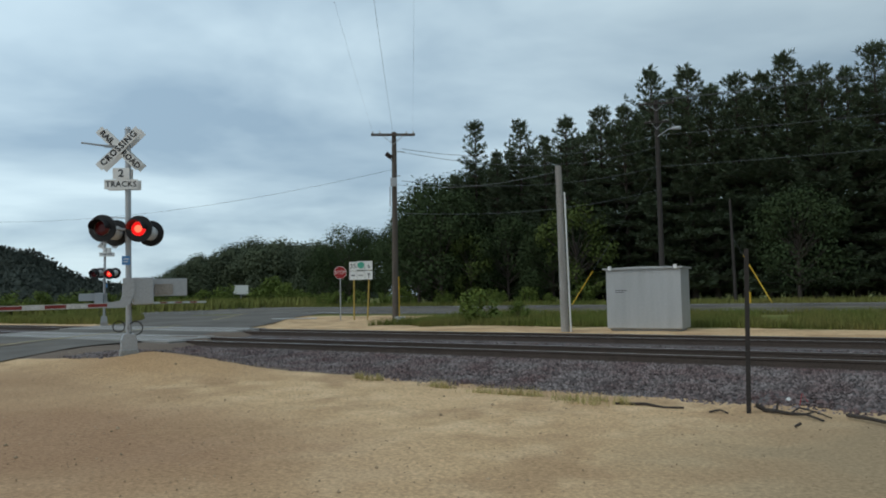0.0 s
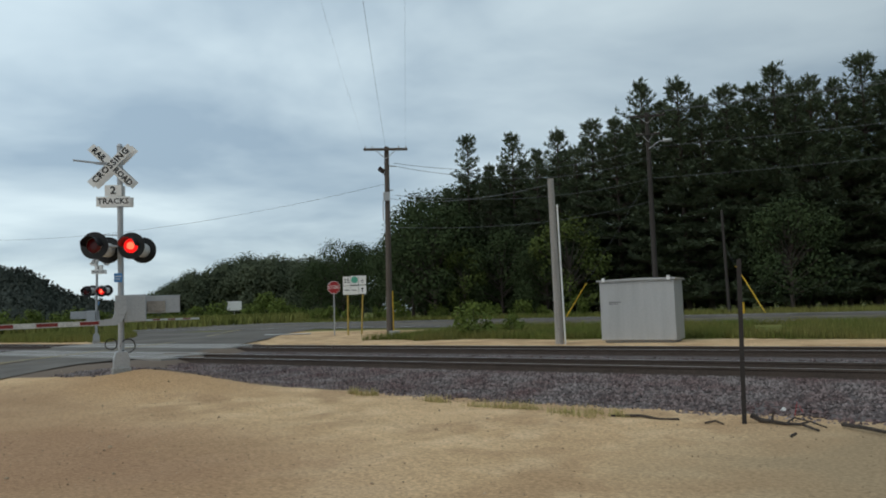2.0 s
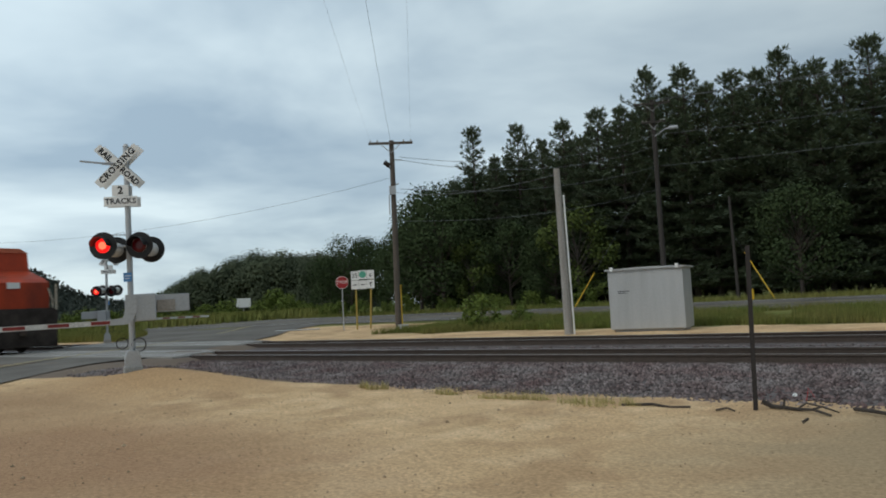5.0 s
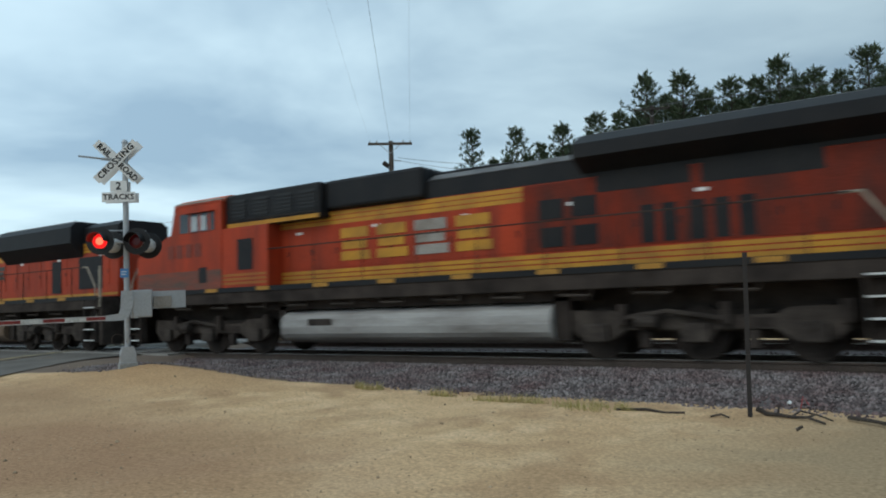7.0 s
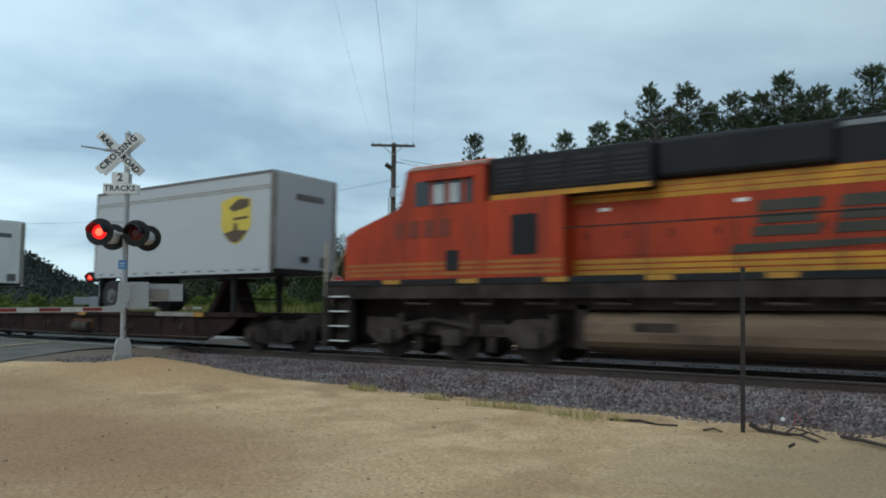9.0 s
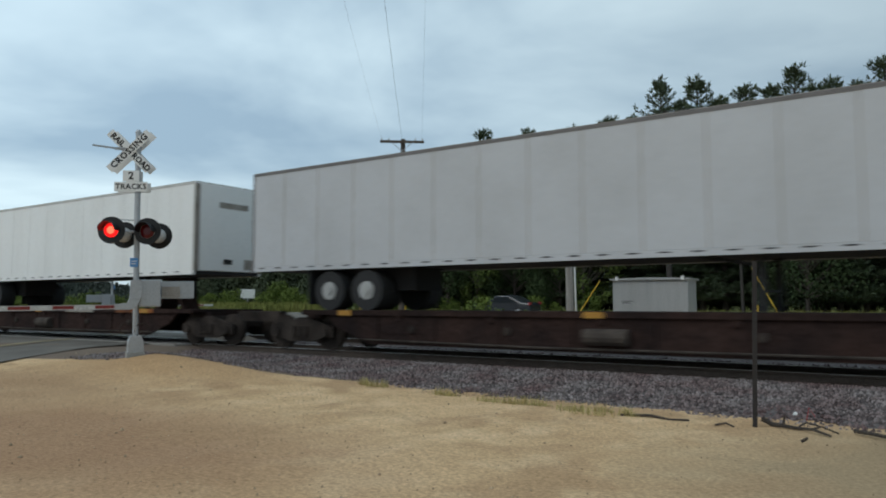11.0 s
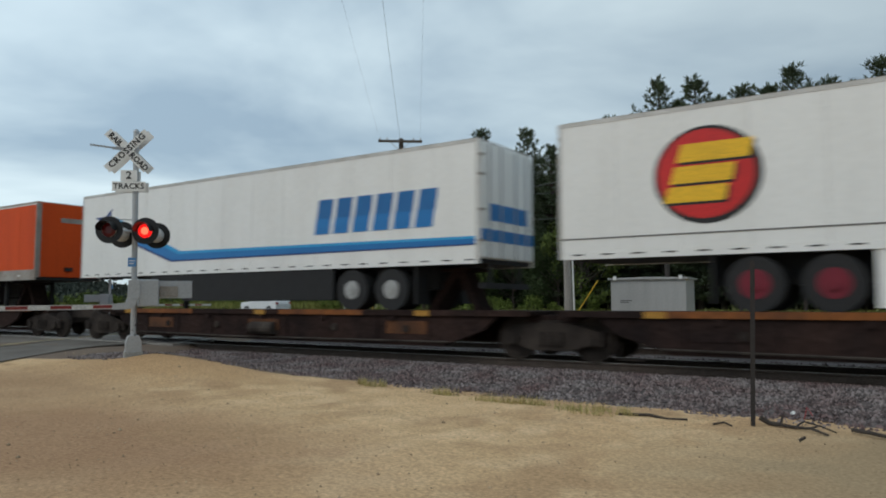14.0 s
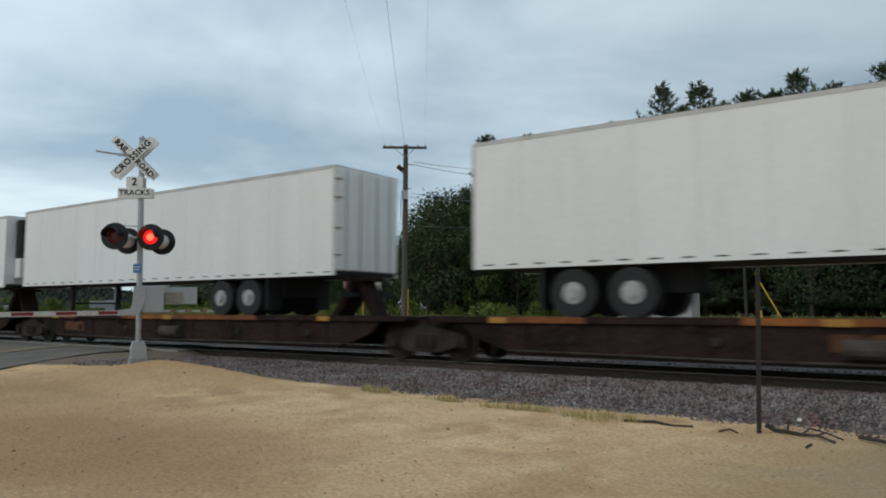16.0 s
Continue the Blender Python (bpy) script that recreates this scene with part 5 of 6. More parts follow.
def loco(kind, label, tank, text_mat, wordy):
    L = 22.6
    t = thing("locomotive", label, "locomotive", "locomotives")
    emd = kind == "emd"
    # frame and ends
    quick("frame", GRIME, t, (0.75, L - 0.75, -1.5, 1.5, 1.42, 1.84), bev=0.02, label="grimy dark side sill")
    quick("walkway_edge", LBLACK, t, (0.8, L - 0.8, -1.525, -1.50, 1.74, 1.87))
    for i in range(9):
        x = 2.6 + i * 2.1
        quick("reflector", REFL, t, (x, x + 0.5, -1.532, -1.524, 1.76, 1.86), label="yellow reflective patch")
    for xa, xb in ((0.62, 0.78), (L - 0.78, L - 0.62)):
        quick("pilot", GRIME, t, (xa, xb, -1.45, 1.45, 0.25, 1.75), bev=0.02)
    for xa, xb in ((-0.02, 0.7), (L - 0.7, L + 0.02)):
        quick("coupler", TRUCKM, t, (xa, xb, -0.16, 0.16, 0.72, 1.02), bev=0.03)
    for xs in (0.95, L - 1.55):
        side_steps(t, xs, xs + 0.6)
    quick("underframe", GRIME, t, (1.2, L - 1.2, -0.62, 0.62, 0.40, 1.42), label="dark underframe equipment")
    for xc in (4.35, L - 4.35):
        loco_truck(t, xc)
    # fuel tank
    bm = bmesh.new()
    pr = [(1.42 * math.copysign(abs(math.cos(q)) ** 0.55, math.cos(q)), 0.76 + 0.46 * math.copysign(abs(math.sin(q)) ** 0.7, math.sin(q))) for q in (k * math.tau / 24 + 0.01 for k in range(24))]
    prism(bm, pr, 7.6, 15.4, "x")
    tk = part("fuel_tank", bm, tank, t)
    each("tank_end", GRIME, tk, (7.35, 7.6, -1.2, 1.2, 0.4, 1.3), (15.4, 15.75, -1.2, 1.2, 0.4, 1.3))
    quick("air_gear", GRIME, t, (6.7, 16.2, -1.2, 1.2, 1.2, 1.45), label="dark pipes under the frame")
    quick("tank_plate", GRIME, tk, (8.6, 9.4, -1.425, -1.415, 0.78, 0.95))
    if kind == "gecyl":
        for xa, xb in ((9.6, 12.3), (12.9, 14.9)):
            bm = bmesh.new(); cyl(bm, (xa, -1.35, 1.15), (xb, -1.35, 1.15), 0.30, 16)
            part("air_tank", bm, TANKPALE, t, "dusty tan air reservoir")
    # hood
    hx0, hx1 = 6.2, (L - 0.95 if not emd else L - 0.5)
    top = 4.30 if kind == "dash9" else (4.42 if emd else 4.52)
    bm = bmesh.new(); box(bm, hx0, hx1, -0.95, 0.95, 1.84, 3.74, bev=0.02)
    hood = part("hood", bm, ORANGE, t, "orange engine hood")
    bm = bmesh.new(); prism(bm, [(-0.95, 3.74), (0.95, 3.74), (0.95, top - 0.16), (0.70, top), (-0.70, top), (-0.95, top - 0.16)], hx0, hx1, "x")
    part("hood_top", bm, LBLACK, t, "black upper hood")
    # added grey strip: skylight on the black hood's sloping edge, put into colour
    bm = bmesh.new(); prism(bm, [(-0.955, top - 0.15), (-0.70, top + 0.004), (-0.70, top + 0.02), (-0.965, top - 0.135)], 12.2, hx1 - (7.6 if emd else 5.8), "x")
    part("roof_edge_plate", bm, LITGREY, t, "sloping roof edge with skylight painted grey")
    bands("lower_stripe", LYELLOW, hood, hx0 + 0.1, hx1 - 0.02, -0.95, 1.90, 1 if emd else 3)
    bands("upper_stripe", LYELLOW, hood, hx0 + 0.1, hx1 - (5.8 if not emd else 7.4), -0.95, 3.39, 3, 0.095, 0.022)
    if emd:
        bands("upper_stripe", LYELLOW, hood, hx1 - 2.6, hx1 - 0.02, -0.95, 3.40)
    x = hx0 + 0.5
    i = 0
    while x < hx1 - 1.2:
        quick("hood_door", ORANGE, hood, (x, x + 0.82, -0.962, -0.948, 2.28, 3.34))
        quick("door_latch", LBLACK, hood, (x + 0.74, x + 0.78, -0.972, -0.960, 2.62, 2.78))
        if i % 3 == 1:
            quick("notice_plate", WHITE, hood, (x + 0.2, x + 0.42, -0.970, -0.961, 3.2, 3.27), label="small white notice")
        x += 0.88
        i += 1
    # vents in the hood side
    if not emd:
        for k in (0, 0.42, 0.95, 1.4, 1.85):
            quick("louvre", LBLACK, hood, (hx1 - 4.4 + k, hx1 - 4.12 + k, -0.975, -0.95, 2.30, 3.05), label="dark vertical vent")
        each("grille", LBLACK, hood, (hx1 - 5.3, hx1 - 3.4, -0.97, -0.95, 3.40, 3.80), (hx1 - 3.2, hx1 - 1.1, -0.97, -0.95, 3.36, 3.80), label="dark radiator grille")
        bm = bmesh.new(); prism(bm, [(-0.94, 3.82), (-1.46, 4.08), (-1.46, 4.36), (-1.05, 4.60), (1.05, 4.60), (1.46, 4.36), (1.46, 4.08), (0.94, 3.82)], hx1 - 5.6, hx1 + 0.02, "x")
        part("radiator_wing", bm, LBLACK, t, "black overhanging radiator housing")
        quick("roof_walk", ALU, t, (hx1 - 5.4, hx1 - 0.3, -0.9, -0.4, 4.60, 4.64))
        if kind in ("dash9", "ge"):
            xg = hx1 - (7.0 if kind == "dash9" else 4.6)
            quick("sooty_panel", SOOTY, hood, (xg, hx1 - 0.02, -0.966, -0.945, 2.26, 3.72), label="sooty dark red radiator compartment side")
        if kind == "dash9":
            for k in (0, 0.75):
                for z in (2.35, 2.95):
                    each("grille", LBLACK, hood, (hx1 - 6.6 + k, hx1 - 6.05 + k, -0.98, -0.95, z, z + 0.42), label="dark square grille")
    else:
        bm = bmesh.new(); prism(bm, [(-0.94, 3.25), (-1.42, 3.75), (-1.42, 4.30), (-1.2, 4.50), (1.2, 4.50), (1.42, 4.30), (1.42, 3.75), (0.94, 3.25)], L - 7.9, L - 2.6, "x")
        part("radiator_wing", bm, LBLACK, t, "black flared radiator housing")
        quick("roof_walk", ALU, t, (L - 7.7, L - 2.8, -1.15, -0.7, 4.50, 4.54))
        each("vent_opening", LBLACK, hood, (hx1 - 2.35, hx1 - 0.9, -0.975, -0.95, 2.15, 3.25), (hx1 - 4.1, hx1 - 3.5, -0.975, -0.95, 2.05, 3.2), label="dark vent opening")
        quick("blower_house", ORANGE, t, (7.7, 9.0, -1.42, 1.42, 1.84, 3.55), bev=0.03, label="orange blower housing")
        each("grille", LBLACK, t, (7.2, 8.6, -1.435, -1.42, 2.75, 3.45), label="dark intake grille")
    # details on the roof
    each("roof_hatch", LBLACK, t, (9.2, 10.6, -0.5, 0.5, top, top + 0.16), (12.0, 14.2, -0.55, 0.55, top, top + 0.12), bev=0.03)
    bm = bmesh.new(); cyl(bm, (11.3, -0.3, top + 0.12), (11.3, 0.3, top + 0.12), 0.09, 10); cyl(bm, (11.3, 0.0, top), (11.3, 0.0, top + 0.14), 0.06, 8)
    part("horn", bm, LBLACK, t)
    for k in range(11):
        x = 3.2 + 1.55 * k
        bm = bmesh.new(); tube(bm, [(x, -1.48, 1.44), (x, -1.40, 1.32), (x + 0.7, -1.40, 1.30), (x + 0.75, -1.46, 1.43)], 0.03, 5)
        part("air_pipe", bm, TRUCKM, t, "dusty bent pipe under the sill")
    # equipment cabinet behind the cab
    bm = bmesh.new(); box(bm, 5.3, 9.0 if not emd else 9.6, -1.32, 1.32, 3.56, 4.50, bev=0.05)
    cabinet = part("equipment_cabinet", bm, LBLACK, t, "black equipment cabinet")
    bm = bmesh.new(); box(bm, 9.0 if not emd else 9.6, 12.1, -1.12, 1.12, 3.76, 4.52, bev=0.08)
    part("inverter_housing", bm, LBLACK, t, "plain black box behind the cabinet")
    quick("cabinet_stripe", LYELLOW, cabinet, (5.4, 8.95, -1.328, -1.318, 3.57, 3.68))
    for k in (5.6, 6.5, 7.4, 8.25):
        quick("louvre_bank", BLACK, cabinet, (k, k + 0.62, -1.335, -1.318, 3.80, 4.34), label="black louvred opening")
        each("louvre", LBLACK, cabinet, *[(k, k + 0.62, -1.350, -1.333, 3.83 + 0.1 * q, 3.87 + 0.1 * q) for q in range(5)])
    rail_line("cabinet_rail", [(5.5, -1.37, 3.74), (8.9, -1.37, 3.74)], t, 0.014, GRIME)
    bm = bmesh.new(); box(bm, 5.3, 7.2 if not emd else 7.7, -1.46, 1.46, 1.84, 3.55, bev=0.03)
    rear = part("cab_rear", bm, ORANGE, t, "orange cabinet behind the cab")
    if emd:
        each("grille", GRILLE, rear, (5.45, 7.1, -1.475, -1.455, 2.85, 3.2), (5.45, 7.1, -1.475, -1.455, 2.05, 2.4), label="grey-green louvred grille")
        each("slat", LBLACK, rear, *[(5.45, 7.1, -1.486, -1.474, z + 0.07 * q, z + 0.07 * q + 0.03) for z in (2.07, 2.87) for q in range(5)])
    else:
        quick("side_door", LBLACK, rear, (6.0, 6.6, -1.475, -1.455, 2.35, 3.2), label="dark side door")
    bands("cab_stripe", LYFADED, rear, 5.35, 7.15, -1.46, 1.95, 1 if emd else 3, 0.07, 0.045)
    # cab and nose
    bm = bmesh.new()
    if emd:
        pts = [(1.35, 1.84), (5.35, 1.84), (5.35, 4.40), (2.75, 4.40), (2.35, 4.20), (2.30, 3.55), (1.42, 3.35), (1.35, 3.2)]
    else:
        pts = [(1.35, 1.84), (5.35, 1.84), (5.35, 4.40), (3.25, 4.40), (3.05, 3.55), (1.75, 3.12), (1.40, 2.95)]
    prism(bm, pts, -1.48, 1.48, "y")
    cab = part("cab", bm, ORANGE, t, "orange cab with sloping nose")
    xf = 2.75 if emd else 3.3
    bm = bmesh.new(); prism(bm, [(-1.50, 4.36), (-1.15, 4.56), (1.15, 4.56), (1.50, 4.36)], xf - 0.1, 5.4, "x")
    part("cab_roof", bm, ROOFFADE, cab, "pale-edged orange roof")
    quick("roof_edge", TRIM, cab, (xf, 5.35, -1.49, -1.2, 4.40, 4.45))
    quick("window_band", GLASS, cab, (xf + 0.2, 5.05, -1.495, -1.478, 3.55, 4.12), label="row of dark cab windows")
    # except on emd, the sky's reflection is put into a pale pane colour
    each("window_pane", GLASS if emd else LITGLASS, cab, (xf + 0.72, xf + 1.0, -1.50, -1.494, 3.58, 4.02), (xf + 1.15, xf + 1.4, -1.50, -1.494, 3.58, 4.02), label="cab window pane")
    for k in (xf + 0.62, xf + 1.06, xf + 1.5):
        quick("window_post", ORANGE, cab, (k, k + 0.08, -1.503, -1.49, 3.53, 4.14))
    quick("sunshade", ORANGE, cab, (xf + 0.5, xf + 1.75, -1.62, -1.48, 4.10, 4.14))
    bands("nose_stripe", LYFADED, cab, 1.42, 5.3, -1.48, 1.95, 1 if emd else 3, 0.07, 0.045)
    each("number_bar", NUMM, cab, *[(2.9 + 0.42 * k, 3.2 + 0.42 * k, -1.490, -1.478, 2.82, 3.22) for k in range(4)], label="dark number character as a bar")
    if kind == "dash9":
        quick("dirt_film", CABDIRT, cab, (1.40, 5.34, -1.488, -1.470, 1.86, 2.42), label="grey road dirt on the lower cab side")
    quick("cab_door", LBLACK, cab, (4.35, 4.7, -1.492, -1.478, 2.05, 2.5), label="small dark panel")
    each("headlight", WHITE, cab, (1.33, 1.40, -0.25, 0.25, 2.7, 2.95))
    # lettering kept as plain blocks
    tx0, tx1, z0, z1 = wordy
    n = 4
    w_ = (tx1 - tx0) / n
    for k in range(n):
        bm = bmesh.new()
        sk = 0.0 if kind == "dash9" else (-0.22 if kind == "gecyl" else 0.22)
        a, b = tx0 + k * w_ + 0.08, tx0 + (k + 1) * w_ - 0.14
        th = 0.17 if kind == "dash9" else 0.13

        def slab(xa, xb, za, zb):
            prism(bm, [(xa + sk * (za - z0), za), (xb + sk * (za - z0), za), (xb + sk * (zb - z0), zb), (xa + sk * (zb - z0), zb)], -0.978, -0.963, "y")
        hb = (z1 - z0) / 3
        slab(a, b, z0, z0 + hb * 0.80)
        slab(a + 0.05, b - 0.1, z0 + hb, z0 + hb * 1.80)
        slab(a, b - 0.05, z0 + hb * 2, z1 - hb * 0.1)
        part("livery_block", bm, text_mat if not (kind == "dash9" and k == 2) else TRIM, hood, "block of worn livery lettering")
    if kind != "dash9":
        bm = bmesh.new(); prism(bm, [(tx0 - 0.3, z0 - 0.30), (tx1 - 0.6, z0 - 0.12), (tx1 - 0.6, z0 - 0.08), (tx0 - 0.25, z0 - 0.14)], -0.978, -0.963, "y")
        part("livery_swoosh", bm, text_mat, hood, "dark swoosh under the lettering")
    # handrails
    for sy in (-1.5, 1.5):
        rail_line("handrail", [(7.2 if not emd else 8.9, sy, 2.85), (L - 1.7, sy, 2.85)], t, 0.017, GRIME)
        x = 8.9
        while x < L - 1.6:
            rail_line("stanchion", [(x, sy, 1.85), (x, sy, 2.86)], t, 0.014, GRIME)
            x += 1.62
    for xa in (0.75, L - 0.75):
        dx = 0.85 if xa < 5 else -0.85
        for sy in (-1.45, 1.45):
            quick("grab_post", RAILGREY, t, (xa - 0.04, xa + 0.04, sy - 0.03, sy + 0.03, 1.5, 2.85), label="pale grab post")
            rail_line("grab_rail", [(xa + dx * 0.2, sy, 1.2), (xa + dx * 0.35, sy, 2.2), (xa + dx * 0.9, sy, 2.85), (xa + dx * 1.3, sy, 2.85)], t, 0.03)
    return t


def keyed(ob, s0, dz=0.0, turn=0.0, dy=0.0):
    MOVING.append((ob, s0, dz, turn, dy))
    return ob


l1 = loco("gecyl", "orange and black diesel locomotive with dusty tan tanks", GRIME, LGREEN, (10.4, 15.6, 2.55, 3.15))
# this one runs the other way round: cab leading
for o in l1.children_recursive:
    o.data.transform(Matrix.Translation((22.6, 0, 0)) @ Matrix.Diagonal((-1, 1, 1, 1)))
    o.data.flip_normals()
keyed(l1, 135.9)
l2 = loco("dash9", "orange and black diesel locomotive with silver fuel tank", TANKSILVER, LYELLOW, (9.3, 14.0, 2.42, 3.28))
keyed(l2, 113.0)
l3 = loco("emd", "orange and black diesel locomotive with flared radiators", TANKTAN, LGREEN, (9.9, 14.6, 2.72, 3.25))
keyed(l3, 90.4)
l4 = loco("ge", "orange and black diesel locomotive leading the trailer cars", TANKTAN, LGREEN, (10.6, 15.9, 2.55, 3.22))
keyed(l4, 67.7)


# ---- trailer-carrying spine cars ----
def car_truck(parent, xc):
    bm = bmesh.new()
    for sy in (-1.08, 0.98):
        prism(bm, [(xc - 1.15, 0.34), (xc - 1.15, 0.62), (xc - 0.45, 0.80), (xc + 0.45, 0.80), (xc + 1.15, 0.62), (xc + 1.15, 0.34), (xc + 0.85, 0.34), (xc + 0.4, 0.22), (xc - 0.4, 0.22), (xc - 0.85, 0.34)], sy, sy + 0.1, "y")
    box(bm, xc - 0.25, xc + 0.25, -1.0, 1.0, 0.5, 0.85)
    tr = part("truck", bm, GRIME, parent, "dark two-axle truck")
    for dx in (-0.88, 0.88):
        for sy in (-0.86, 0.72):
            wheel(tr, xc + dx, sy, 0.46)
        bm = bmesh.new(); cyl(bm, (xc + dx, -1.16, 0.46), (xc + dx, -1.06, 0.46), 0.13, 10)
        part("bearing_cap", bm, GRIME, tr)
    for dx in (-0.22, 0, 0.22):
        bm = bmesh.new(); cyl(bm, (xc + dx, -1.10, 0.34), (xc + dx, -1.10, 0.62), 0.08, 8)
        part("spring", bm, GRIME, tr)


rt = random.Random(42)


def spine_car(x0, x1, first, last, seed, worn):
    """One platform between two truck centres."""
    rt.seed(seed)
    L = x1 - x0
    t = thing("spine_car", "rusty brown low trailer-carrying rail car", "rail car", "spine cars")
    bm = bmesh.new()
    for sy in (-1.30, 1.22):
        prism(bm, [(1.1, 0.98), (L - 1.1, 0.98), (L - 1.5, 0.62), (L - 2.6, 0.24), (2.6, 0.24), (1.5, 0.62)], sy, sy + 0.08, "y")
    part("side_girder", bm, DECKRUST, t, "dark rusty side girder")
    bm = bmesh.new(); box(bm, 0.3, L - 0.3, -1.34, 1.34, 0.96, 1.04)
    part("deck", bm, DECKRUST, t, "rusty deck plate")
    x = 0.35
    while x < L - 0.5:
        w_ = rt.uniform(1.2, 3.4)
        b = min(L - 0.35, x + w_)
        quick("deck_edge", DECKEDGE if rt.random() < worn else (DECKRUST if rt.random() < 0.85 else TRIM), t, (x, b, -1.375, -1.335, 0.93, 1.06), bev=0.006)
        x = b + 0.02
    for k in range(3):
        x = 1.9 + (L - 5) * k / 2 + rt.uniform(-0.3, 0.3)
        quick("reflector", REFL, t, (x, x + 0.42, -1.385, -1.37, 0.925, 1.05), label="yellow reflective patch")
    for k in (2.9, L / 2 - 0.8, L - 4.2):
        quick("side_panel", PANELFADE if rt.random() < 0.35 else DECKRUST, t, (k, k + 1.2, -1.315, -1.298, 0.5, 0.8), label="faded rectangular panel")
    for k in range(8):
        x = 2.8 + (L - 5.8) * k / 7
        quick("rib", DECKRUST, t, (x, x + 0.07, -1.335, -1.30, 0.28, 0.95))
    # hitch that holds a trailer's nose
    bm = bmesh.new()
    prism(bm, [(L - 3.7, 1.04), (L - 3.45, 1.04), (L - 2.75, 1.98), (L - 2.95, 2.0)], -0.35, 0.35, "y")
    prism(bm, [(L - 2.35, 1.04), (L - 2.15, 1.04), (L - 2.65, 1.98), (L - 2.85, 1.98)], -0.3, 0.3, "y")
    box(bm, L - 3.2, L - 2.4, -0.45, 0.45, 1.98, 2.06)
    part("hitch", bm, DECKRUST, t, "rusty folding trailer hitch")
    for k in range(5):
        x = 3.4 + (L - 7.5) * k / 4
        quick("deck_crossbeam", DECKRUST, t, (x, x + 0.16, -1.36, 1.36, 0.80, 0.955))
        bm = bmesh.new(); cyl(bm, (x + 0.5, -1.36, 0.62), (x + 0.5, -1.30, 0.62), 0.09, 10)
        part("tie_down_ring", bm, GRIME, t)
    bm = bmesh.new(); tube(bm, [(2.4, -1.33, 0.34), (L * 0.4, -1.345, 0.30), (L - 2.4, -1.33, 0.34)], 0.025, 5)
    part("brake_pipe", bm, TRUCKM, t)
    bm = bmesh.new(); cyl(bm, (L * 0.5 - 0.6, -1.36, 0.55), (L * 0.5 + 0.3, -1.36, 0.55), 0.17, 12)
    part("brake_reservoir", bm, TRUCKM, t, "dusty brown brake reservoir")
    each("end_platform", DECKRUST, t, (0.05, 0.6, -0.9, 0.9, 0.80, 0.96), (L - 0.6, L - 0.05, -0.9, 0.9, 0.80, 0.96))
    bm = bmesh.new(); tube(bm, [(1.6, -1.33, 0.45), (1.6, -1.36, 0.12), (2.05, -1.36, 0.12), (2.05, -1.33, 0.45)], 0.02, 5)
    part("stirrup_step", bm, GRIME, t)
    car_truck(t, 0.0)
    if last:
        car_truck(t, L)
    for flag_, xa, xb in ((first, L + 0.3, L + 2.1), (False, 0, 0)):
        if flag_:
            quick("coupler", GRIME, t, (xa, xb, -0.15, 0.15, 0.7, 1.0))
    return t


for si, trucks in enumerate(((66.2, 48.9, 30.6, 12.9), (9.0, -8.3, -25.9, -43.6, -60.6, -77.2), (-81.2, -99.2, -117.9, -136.4, -154.4))):
    for k, (hi, lo) in enumerate(zip(trucks, trucks[1:])):
        keyed(spine_car(lo, hi, k == 0, k == 0, si * 10 + k, (0.2, 0.45, 0.6)[si]), lo)


# ---- trailers ----
DK = 1.05


def road_wheel(parent, x, hub, r=0.50):
    for sy, sg in ((-1.26, -1), (0.72, 1)):
        bm = bmesh.new()
        cyl(bm, (x, sy, DK + r), (x, sy + 0.54, DK + r), r, 22)
        w_ = part("wheel", bm, TYRE, parent, "black tyre")
        if sg < 0:
            bm = bmesh.new(); cyl(bm, (x, sy - 0.015, DK + r), (x, sy + 0.01, DK + r), r * (0.54 if hub is HUBR else 0.46), 18); cyl(bm, (x, sy - 0.07, DK + r), (x, sy, DK + r), 0.12, 10)
            part("hub", bm, hub, w_, "painted wheel hub")


